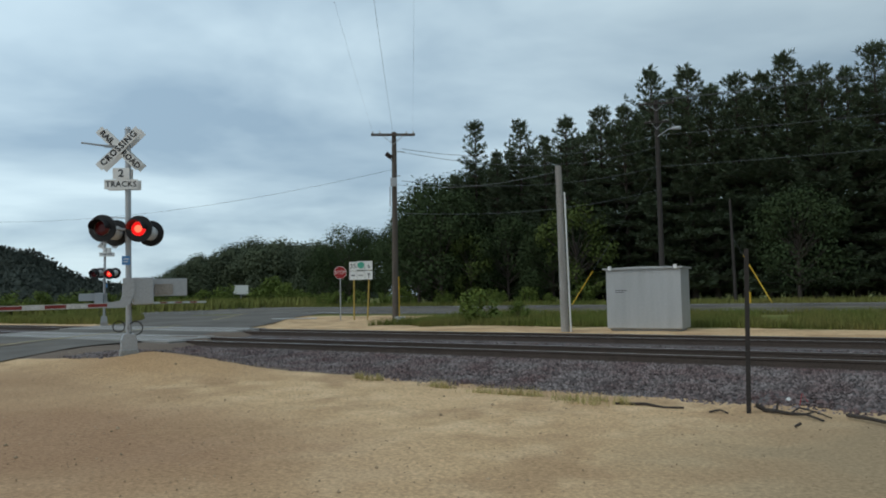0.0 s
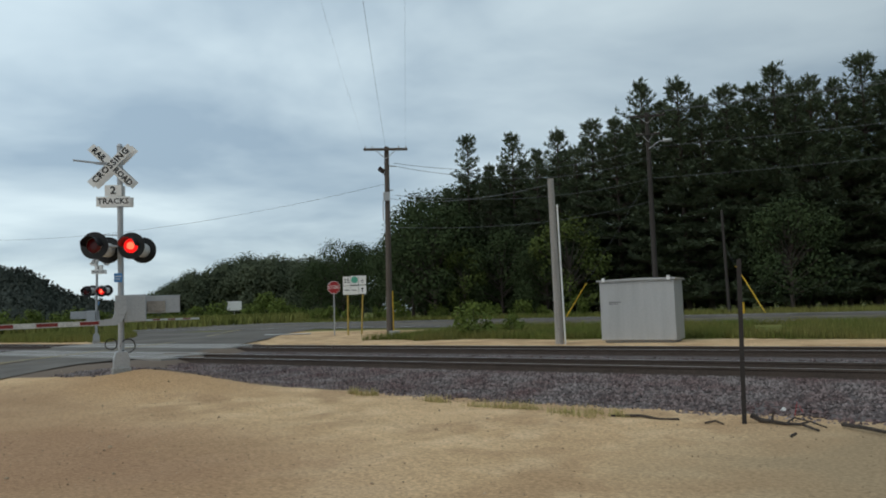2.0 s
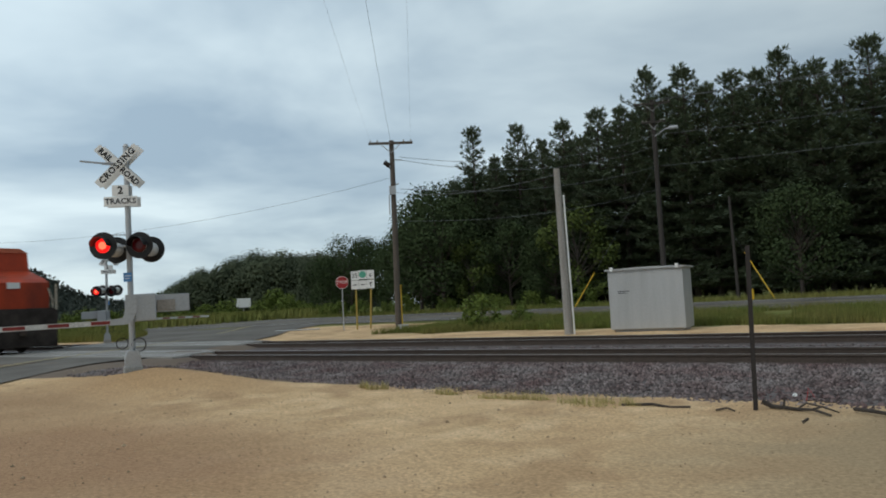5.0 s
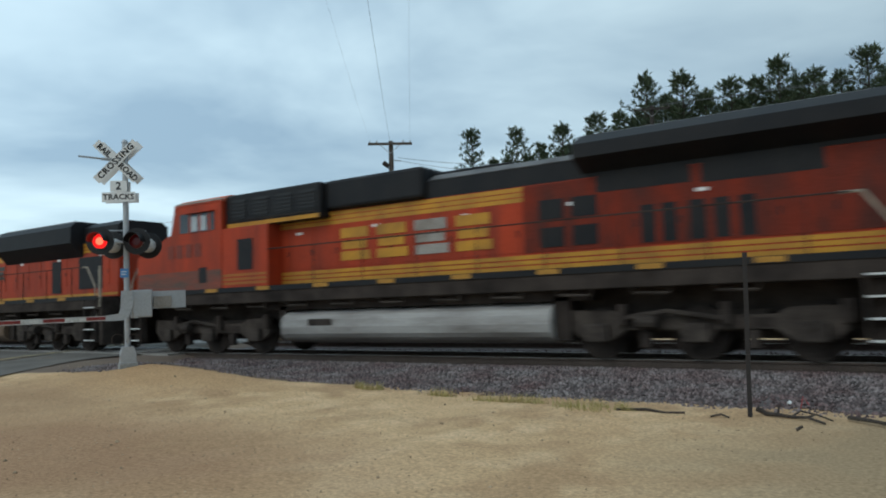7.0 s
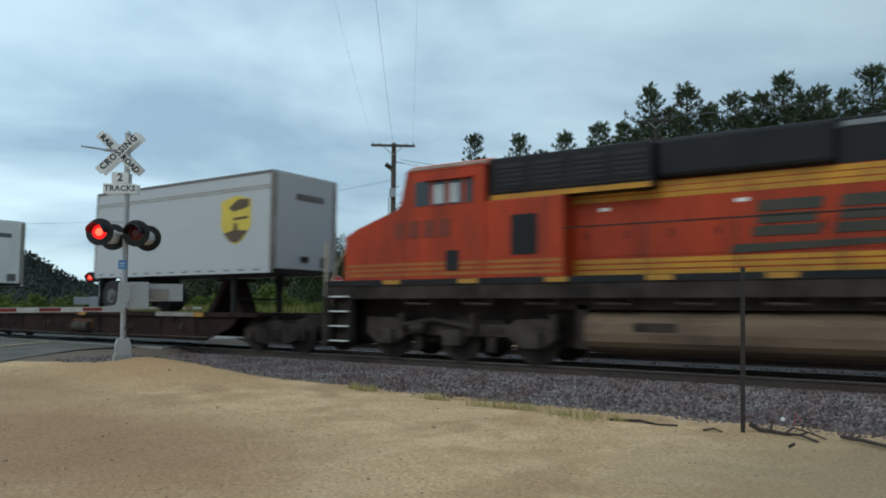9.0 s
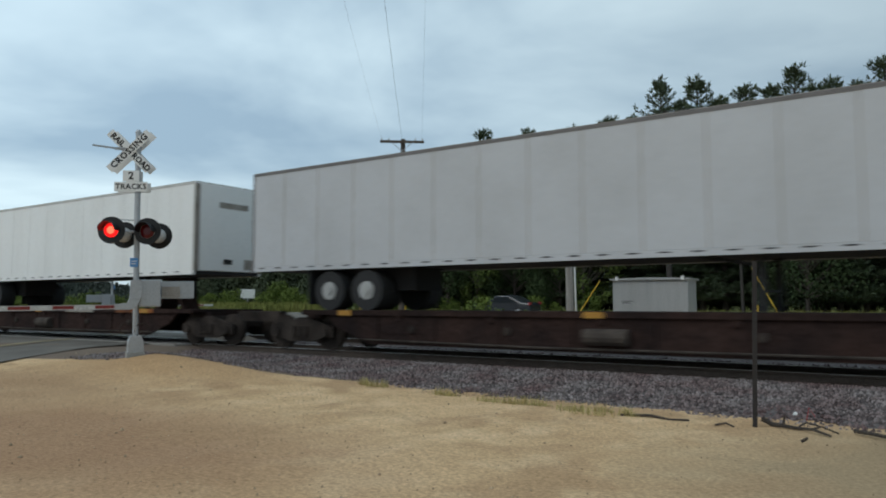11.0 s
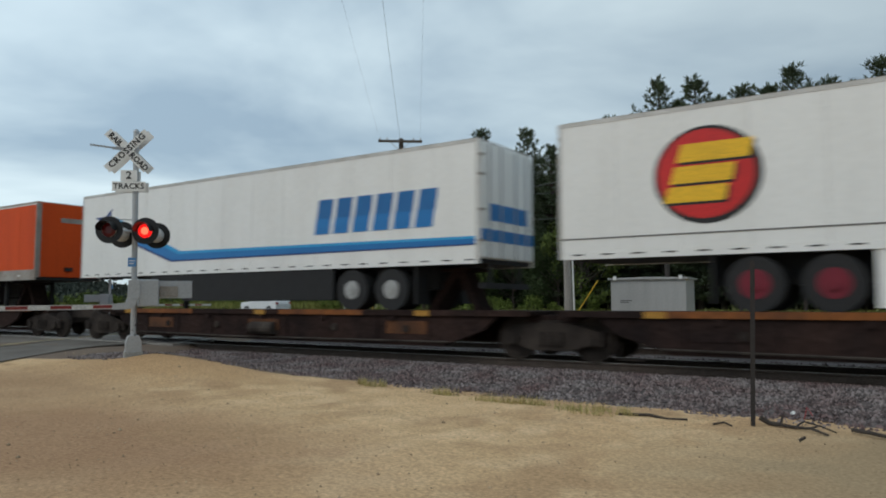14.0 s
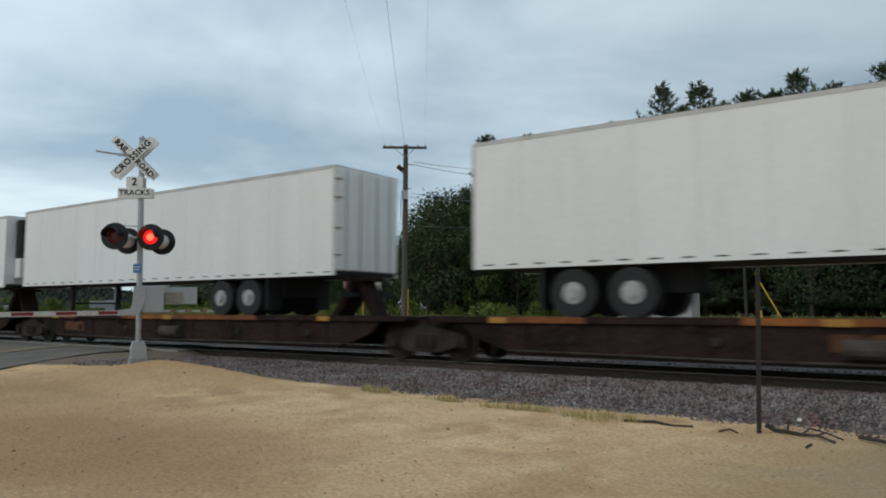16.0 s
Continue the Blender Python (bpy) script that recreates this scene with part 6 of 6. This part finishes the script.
def trailer(L, skin, label, nose="R", hub=HUBW, skirt=None, reefer=False, roof=4.95, floor=2.10, dashes=True, ribs=0, trim=TRIML, band=0.0, axles=(2.4, 3.65), line=False):
    t = thing("semi_trailer", label, "semi-trailer", "semi-trailers")
    bm = bmesh.new(); box(bm, 0, L, -1.295, 1.295, floor + 0.12, roof - 0.03, bev=0.025)
    body = part("body", bm, skin, t)
    each("top_rail", trim, t, (0.0, L, -1.303, -1.288, roof - 0.10, roof - 0.02), (0.0, L, 1.288, 1.303, roof - 0.10, roof - 0.02))
    quick("roof", TRIM, t, (0.03, L - 0.03, -1.27, 1.27, roof - 0.032, roof))
    each("bottom_rail", skin if band == 0 else trim, t, (0, L, -1.302, -1.25, floor, floor + 0.13 + band), (0, L, 1.25, 1.302, floor, floor + 0.13 + band))
    quick("floor_frame", TDARK, t, (0.05, L - 0.05, -1.24, 1.24, floor + 0.02, floor + 0.12))
    if dashes:
        for k in range(int(L / 0.62)):
            quick("lashing_slot", TDARK, t, (0.3 + 0.62 * k, 0.52 + 0.62 * k, -1.307, -1.30, floor + 0.075, floor + 0.105))
    else:
        for k in range(int(L / 1.6)):
            quick("marker_light", WHITE, t, (0.5 + 1.6 * k, 0.66 + 1.6 * k, -1.31, -1.30, floor + 0.14, floor + 0.2))
    if L > 12:
        for k in range(1, 13):
            x = L * k / 13
            quick("panel_seam", TORANGE if skin is TORANGE else (TRIM if skin is TGREY else SEAM), body, (x - 0.012, x + 0.012, -1.299, -1.293, floor + 0.14, roof - 0.1))
    for k in range(ribs):
        x = 0.12 + (L - 0.24) * k / (ribs - 1)
        quick("side_post", skin, body, (x - 0.035, x + 0.035, -1.325, -1.293, floor + 0.2, roof - 0.12))
    if line:
        quick("side_moulding", TRIMD, body, (0.06, L - 0.06, -1.305, -1.294, floor + 0.40, floor + 0.43))
    xs = 0.0 if nose == "R" else L      # rear end
    d = 1 if nose == "R" else -1
    # corner posts
    for x in (0.0, L - 0.06):
        quick("corner_post", trim, t, (x, x + 0.06, -1.304, -1.292, floor, roof - 0.1))
    # end faces
    xr = L if nose == "R" else 0.0
    if nose == "R":
        if reefer:
            quick("cooling_unit", TDARK, t, (L, L + 0.42, -0.95, 0.95, floor + 1.15, roof - 0.15), bev=0.05, label="black refrigeration unit")
            quick("cooling_base", WHITE, t, (L, L + 0.45, -0.98, 0.98, floor + 0.35, floor + 1.15), bev=0.05, label="white lower cooling casing")
        else:
            each("nose_plate", TRIMD if L < 12 else TRIM, t, (L, L + 0.012, -0.39, 0.73, roof - 0.74, roof - 0.56), (L, L + 0.02, 0.62, 0.98, floor + 0.2, floor + 0.52))
            each("nose_post", TRIM, t, (L - 0.02, L + 0.006, -1.30, -1.12, floor + 0.1, roof - 0.06), (L - 0.02, L + 0.006, 1.12, 1.30, floor + 0.1, roof - 0.06), label="rounded grey corner cap")
            each("glad_hand_box", TDARK, t, (L, L + 0.05, -0.2, 0.1, floor + 0.35, floor + 0.5))
    else:
        for y0, y1 in ((-1.26, -0.02), (0.02, 1.26)):
            quick("rear_door", skin, t, (L, L + 0.03, y0, y1, floor + 0.15, roof - 0.12), bev=0.008)
        bm = bmesh.new()
        for y in (-0.35, -0.9, 0.35, 0.9):
            cyl(bm, (L + 0.05, y, floor + 0.12), (L + 0.05, y, roof - 0.1), 0.017, 6)
        part("lock_rod", bm, ALU, t)
        for z in (floor + 0.5, floor + 1.2, floor + 2.0, roof - 0.4):
            quick("hinge", TRIM, t, (L - 0.01, L + 0.05, -1.31, -1.1, z, z + 0.05))
        each("bumper", TDARK, t, (L - 0.1, L, -1.1, 1.1, floor - 0.55, floor - 0.42), (L - 0.1, L - 0.04, -0.75, -0.65, floor - 0.45, floor), (L - 0.1, L - 0.04, 0.65, 0.75, floor - 0.45, floor))
    # running gear
    ax = axles if L > 12 else (1.0,)
    for a in ax:
        road_wheel(t, xs + d * a, hub)
    lo, hi = sorted((xs + d * max(0.4, ax[0] - 0.9), xs + d * (ax[-1] + 1.0)))
    quick("bogie_frame", TDARK, t, (lo, hi, -0.6, 0.6, floor - 0.55, floor + 0.03))
    lo2, hi2 = sorted((xs + d * (ax[0] - 0.75), xs + d * (ax[0] - 0.7)))
    each("mudflap", TDARK, t, (lo2, hi2, -1.25, -0.7, DK + 0.15, floor), (lo2, hi2, 0.7, 1.25, DK + 0.15, floor))
    lx = xr - d * (2.9 if L > 12 else 1.9)
    each("landing_leg", TDARK, t, (lx - 0.06, lx + 0.06, -0.95, -0.83, DK, floor + 0.05), (lx - 0.07, lx + 0.07, 0.80, 0.95, DK, floor + 0.05))
    bm = bmesh.new(); tube(bm, [(lx, -0.87, floor - 0.2), (lx - d * 1.0, -0.87, floor)], 0.03); tube(bm, [(lx, -0.85, DK + 0.4), (lx, 0.85, DK + 0.4)], 0.03)
    part("leg_brace", bm, TDARK, t)
    if skirt:
        a, b = sorted((xs + d * (ax[-1] + 0.62), xr - d * 4.2))
        bm = bmesh.new()
        if skirt is TGREY:
            pts = [(a, floor + 0.02), (a, DK + 0.10), (b, DK + 0.10), (b + 0.15, floor + 0.02)]
        elif nose == "R":
            pts = [(a, floor + 0.02), (a, DK + 0.08), (b - 2.4, DK + 0.12), (b, floor - 0.45), (b + 0.2, floor + 0.02)]
        else:
            pts = [(b, floor + 0.02), (b, DK + 0.25), (a + 1.5, DK + 0.25), (a, floor - 0.28), (a - 0.2, floor + 0.02)]
        prism(bm, pts, -1.27, -1.24, "y")
        prism(bm, pts, 1.24, 1.27, "y")
        part("side_skirt", bm, skirt, t, "flat aerodynamic side skirt")
    return t


def on_side(name, material, parent, pts, proud=0.0, label=""):
    bm = bmesh.new(); prism(bm, pts, -1.304 - proud, -1.294, "y")
    return part(name, bm, material, parent, label)


def ellipse(cx, cz, rx, rz, n=32):
    return [(cx + rx * math.cos(i * 6.2832 / n), cz + rz * math.sin(i * 6.2832 / n)) for i in range(n)]


def disc_livery(t, cx, cz):
    """Red disc with a black rim and a yellow block mark."""
    on_side("emblem_rim", BLACK, t, ellipse(cx + 0.03, cz - 0.02, 0.98, 0.92), 0, "black rim of the emblem")
    on_side("emblem_disc", LOGORED, t, ellipse(cx, cz, 0.88, 0.84), 0.004, "red round emblem")
    for za, zb, xe in ((-0.52, -0.22, 0.46), (-0.16, 0.16, 0.52), (0.24, 0.58, 0.74)):
        for nm, ma, ox, oz, pr in (("emblem_shadow", BLACK, 0.04, -0.05, 0.007), ("emblem_bar", LOGOYEL, 0.0, 0.0, 0.011)):
            on_side(nm, ma, t, [(cx - 0.60 + 0.32 * za + ox, cz + za + oz), (cx + xe + 0.2 * za + ox, cz + za + oz), (cx + xe + 0.2 * zb + ox, cz + zb + oz), (cx - 0.60 + 0.32 * zb + ox, cz + zb + oz)], pr,
                    "slanted yellow bar" if ma is LOGOYEL else "")


def blue_livery(t, L, flip=False, blocks=(1.4, 3.9)):
    def X(x):
        return L - x if flip else x
    z0 = 2.52
    start = 0.1 if flip else 4.4
    lo = [(start, z0), (11.1, z0 - 0.02), (14.5, z0 + 1.04)]
    hi = [(14.2, z0 + 1.58), (10.65, z0 + 0.29), (start, z0 + 0.2)]
    on_side("blue_band", LOGOBLUE, t, [(X(x), z) for x, z in lo + hi], 0.002, "bright blue rising band")
    on_side("band_highlight", LOGOCYAN, t, [(X(x), z) for x, z in [(start, z0 + 0.14), (10.74, z0 + 0.205), (14.27, z0 + 1.46)] + hi], 0.005, "cyan upper edge of the band")
    on_side("band_shade", LOGODARK, t, [(X(x), z) for x, z in lo + [(14.46, z0 + 1.11), (11.06, z0 + 0.025), (start, z0 + 0.03)]], 0.005, "navy lower edge of the band")
    if not flip:
        on_side("band_stub", LOGOBLUE, t, [(0.1, z0), (1.65, z0), (1.7, z0 + 0.2), (0.1, z0 + 0.2)], 0.002)
        for k in range(10):
            on_side("small_print", PRINT, t, [(1.85 + 0.25 * k, z0), (2.0 + 0.25 * k, z0), (2.03 + 0.25 * k, z0 + 0.19), (1.88 + 0.25 * k, z0 + 0.19)], 0.002, "pale unreadable character as a bar")
    hd = [(14.1, z0 + 1.36), (14.75, z0 + 1.0), (14.72, z0 + 1.30), (15.3, z0 + 1.62), (14.75, z0 + 1.62), (14.35, z0 + 1.86), (14.45, z0 + 1.56)]
    on_side("navy_figure", LOGODARK, t, [(X(x), z) for x, z in hd], 0.006, "navy star-like figure")


def block_letters(t, x0, x1, z0, z1, n, material):
    w_ = (x1 - x0) / n
    for k in range(n):
        a, b, sk = x0 + k * w_ + 0.03, x0 + (k + 1) * w_ - 0.06, 0.16
        bm = bmesh.new()

        def slab(xa, xb, za, zb):
            prism(bm, [(xa + sk * (za - z0), za), (xb + sk * (za - z0), za), (xb + sk * (zb - z0), zb), (xa + sk * (zb - z0), zb)], -1.31, -1.294, "y")
        zm = z0 + 0.45 * (z1 - z0)
        slab(a + 0.02, b - 0.04, zm, z1)
        part("livery_block", bm, material, t, "block of blue livery lettering")
        bm = bmesh.new()
        slab(a, b - 0.06, z0, zm)
        part("livery_block_foot", bm, LOGOBLUE, t, "lighter blue foot of the lettering block")


def shield(t, cx, cz):
    on_side("shield", LOGOGOLD, t, [(cx - 0.62, cz + 0.55), (cx, cz + 0.68), (cx + 0.62, cz + 0.55), (cx + 0.62, cz - 0.2), (cx + 0.35, cz - 0.55), (cx, cz - 0.72), (cx - 0.35, cz - 0.55), (cx - 0.62, cz - 0.2)], 0.002, "golden shield emblem")
    on_side("shield_top", LOGOBROWN, t, [(cx - 0.1, cz + 0.22), (cx + 0.55, cz + 0.34), (cx + 0.55, cz + 0.55), (cx + 0.1, cz + 0.58), (cx - 0.3, cz + 0.35)], 0.005, "brown field of the emblem")
    on_side("shield_base", LOGOBROWN, t, [(cx - 0.5, cz - 0.38), (cx - 0.1, cz - 0.30), (cx - 0.05, cz - 0.1), (cx + 0.05, cz - 0.1), (cx + 0.1, cz - 0.30), (cx + 0.52, cz - 0.34), (cx + 0.2, cz - 0.6), (cx, cz - 0.67), (cx - 0.25, cz - 0.6)], 0.005)
    on_side("shield_bars", LOGOBROWN, t, [(cx - 0.1, cz - 0.02), (cx + 0.5, cz + 0.0), (cx + 0.5, cz + 0.08), (cx - 0.1, cz + 0.05)], 0.005)


pup = trailer(8.4, TUPS, "pale grey short trailer with a golden shield emblem", roof=4.99, floor=2.15, trim=TRIMD, hub=TRIMD)
shield(pup, 6.95, 3.68)
quick("side_moulding", TRIM, pup, (0.05, 8.35, -1.306, -1.296, 4.55, 4.58), (0.05, 8.35, -1.306, -1.296, 4.48, 4.5))
keyed(pup, 57.87)
keyed(trailer(8.6, TWHITE2, "dirty white short trailer with ribbed sides", ribs=19, roof=4.90, floor=2.07, trim=TRIMD, hub=TRIMD), 39.4)
gt = keyed(trailer(16.1, TGREY, "dull grey long trailer with dark top rail", roof=4.88, trim=TRIMD, axles=(2.9, 4.15)), 11.2)
keyed(trailer(16.1, TWHITE, "plain white long trailer"), -7.5)
e1 = trailer(16.15, TWHITE, "white long trailer with a red disc emblem and side skirts", hub=HUBR, skirt=TWHITE, axles=(3.75, 5.0), line=True)
disc_livery(e1, 2.95, 3.62); keyed(e1, -25.5)
m1 = trailer(16.15, TWHITE, "white refrigerated trailer with a rising blue band", reefer=True, skirt=TDARK, axles=(3.65, 4.9))
blue_livery(m1, 16.15); block_letters(m1, 0.9, 4.1, 2.92, 3.82, 6, LOGOLETTER); keyed(m1, -42.95)
e2 = trailer(16.15, TWHITE, "white long trailer with a red disc emblem and side skirts", hub=HUBR, skirt=TWHITE, axles=(3.75, 5.0), line=True)
disc_livery(e2, 2.95, 3.62); keyed(e2, -60.25)
each("small_print", TRIMD, e2, (5.88, 6.78, -1.276, -1.268, 1.76, 1.80), (5.88, 6.78, -1.276, -1.268, 1.68, 1.72), (5.88, 6.78, -1.276, -1.268, 1.60, 1.63), (7.55, 9.0, -1.276, -1.268, 1.74, 1.80), (7.55, 8.9, -1.276, -1.268, 1.60, 1.63))
bm = bmesh.new(); prism(bm, ellipse(7.12, 1.70, 0.17, 0.17, 18), -1.276, -1.268, "y"); part("small_emblem", bm, LOGORED, e2)
m2 = trailer(16.15, TWHITE, "white refrigerated trailer with a blue band and rear doors", nose="L", skirt=TDARK, axles=(2.5, 3.75))
blue_livery(m2, 16.15, True); block_letters(m2, 11.1, 15.0, 3.0, 3.9, 6, LOGOLETTER)
quick("rear_band", LOGOBLUE, m2, (16.18, 16.186, -1.25, 1.25, 2.62, 2.9), (16.18, 16.186, -0.9, 1.0, 3.1, 3.5)); keyed(m2, -78.35)
orr = trailer(16.15, TORANGE, "orange long trailer with a bare metal lower band", hub=TRIMD, skirt=TGREY, dashes=False, band=0.26, trim=TRIM, roof=5.06, axles=(3.15, 4.4))
quick("top_band", SEAM, orr, (0.0, 16.15, -1.306, -1.292, 4.93, 4.97)); keyed(orr, -97.65)
keyed(trailer(16.15, TWHITE, "plain white long trailer", roof=4.98), -116.4)
keyed(trailer(16.15, TWHITE, "plain white long trailer with closed rear doors", nose="L", roof=4.99, axles=(3.3, 4.5)), -136.75)
keyed(trailer(16.0, TWHITE, "white refrigerated trailer with a black cooling unit", reefer=True), -154.2)


# ---- cars on the highway ----
def car(label, paint, L, H, suv):
    t = thing("car", label, "car", "highway cars")
    bm = bmesh.new()
    b = 0.62 * H
    if suv:
        side = [(0.0, 0.35), (0.02, 0.80), (0.15, b - 0.06), (1.15, b), (1.85, H - 0.05), (2.3, H), (3.9, H - 0.04), (L - 0.12, b + 0.05), (L, b - 0.2), (L - 0.02, 0.35)]
    else:
        side = [(0.0, 0.30), (0.02, 0.65), (0.2, b - 0.08), (1.2, b), (2.0, H - 0.03), (2.5, H), (3.1, H - 0.04), (4.0, b + 0.08), (L - 0.05, b), (L, 0.6), (L - 0.02, 0.30)]
    prism(bm, side, -0.9, 0.9, "y")
    bmesh.ops.bevel(bm, geom=[e for e in bm.edges if abs(e.verts[0].co.y - e.verts[1].co.y) < 0.01], offset=0.09, segments=2, affect="EDGES", profile=0.5)
    body = part("body", bm, paint, t)
    bm = bmesh.new()
    if suv:
        prism(bm, [(1.35, b + 0.04), (1.95, H - 0.12), (3.75, H - 0.12), (L - 0.35, b + 0.06)], -0.905, 0.905, "y")
    else:
        prism(bm, [(1.4, b + 0.03), (2.1, H - 0.09), (3.05, H - 0.09), (3.75, b + 0.07)], -0.905, 0.905, "y")
    part("windows", bm, GLASS, t, "dark side windows")
    for x in (0.85, L - 0.9):
        for sy in (-0.92, 0.72):
            bm = bmesh.new(); cyl(bm, (x, sy, 0.34), (x, sy + 0.2, 0.34), 0.34, 20)
            w_ = part("wheel", bm, TYRE, t, "black tyre")
            bm = bmesh.new(); cyl(bm, (x, sy - 0.01, 0.34), (x, sy + 0.21, 0.34), 0.2, 14)
            part("rim", bm, ALU, w_)
    each("headlight", LITGLASS, t, (0.03, 0.25, -0.86, -0.5, 0.68, 0.8), (0.03, 0.25, 0.5, 0.86, 0.68, 0.8))
    each("tail_light", RED, t, (L - 0.14, L + 0.01, -0.88, -0.65, 0.8, 0.98), (L - 0.14, L + 0.01, 0.65, 0.88, 0.8, 0.98))
    return t


suv = car("white sport utility vehicle driving on the highway", SUVW, 4.6, 1.68, True)
dark_car = car("dark sedan driving on the highway", CARD, 4.7, 1.45, False)


def motions():
    ts = [float(q) for q in range(17)]
    for ob, s0, dz, turn, dy in MOVING:
        walk(ob, [(t, pose(s0 + V * (t - 12), YT + dy, ZR + dz, 0, 0, turn)) for t in ts])
    yc = 44.6
    slope = math.degrees(math.atan2(0.28, 11.0))
    walk(suv, [(t, pose(-7.4 - 26.0 * (t - 12.3), yc, hwy_z(0, yc) + 0.02, slope, 0, 0)) for t in ts])
    walk(dark_car, [(t, pose(-7.3 - 25.0 * (t - 10.2), yc, hwy_z(0, yc) + 0.02, slope, 0, 0)) for t in ts])
    period, phase, share = 0.954, 0.11, 0.55
    for lens, side in DISCS:
        at0 = lens.location.copy()
        a = 0.0 if side == "R" else 180.0
        rows = [(0.0, pose(*at0, 0, 0, a))]
        for k in range(40):
            at = (phase + (k // 2) * period + (k % 2) * share * period) * FPS
            f0 = int(at) - 1
            for m in range(f0 + 1, f0 + 3):
                if m % 15 == 0:
                    f0 = m - 3 if m >= at else m
                    break
            if f0 + 3 > 15.97 * FPS:
                break
            f0 = max(f0, 1)
            rows += [((f0 + j) / FPS, pose(*at0, 0, 0, a + 60 * j)) for j in range(4)]
            a += 180
        rows.append((16.0, pose(*at0, 0, 0, a)))
        walk(lens, rows)


motions()
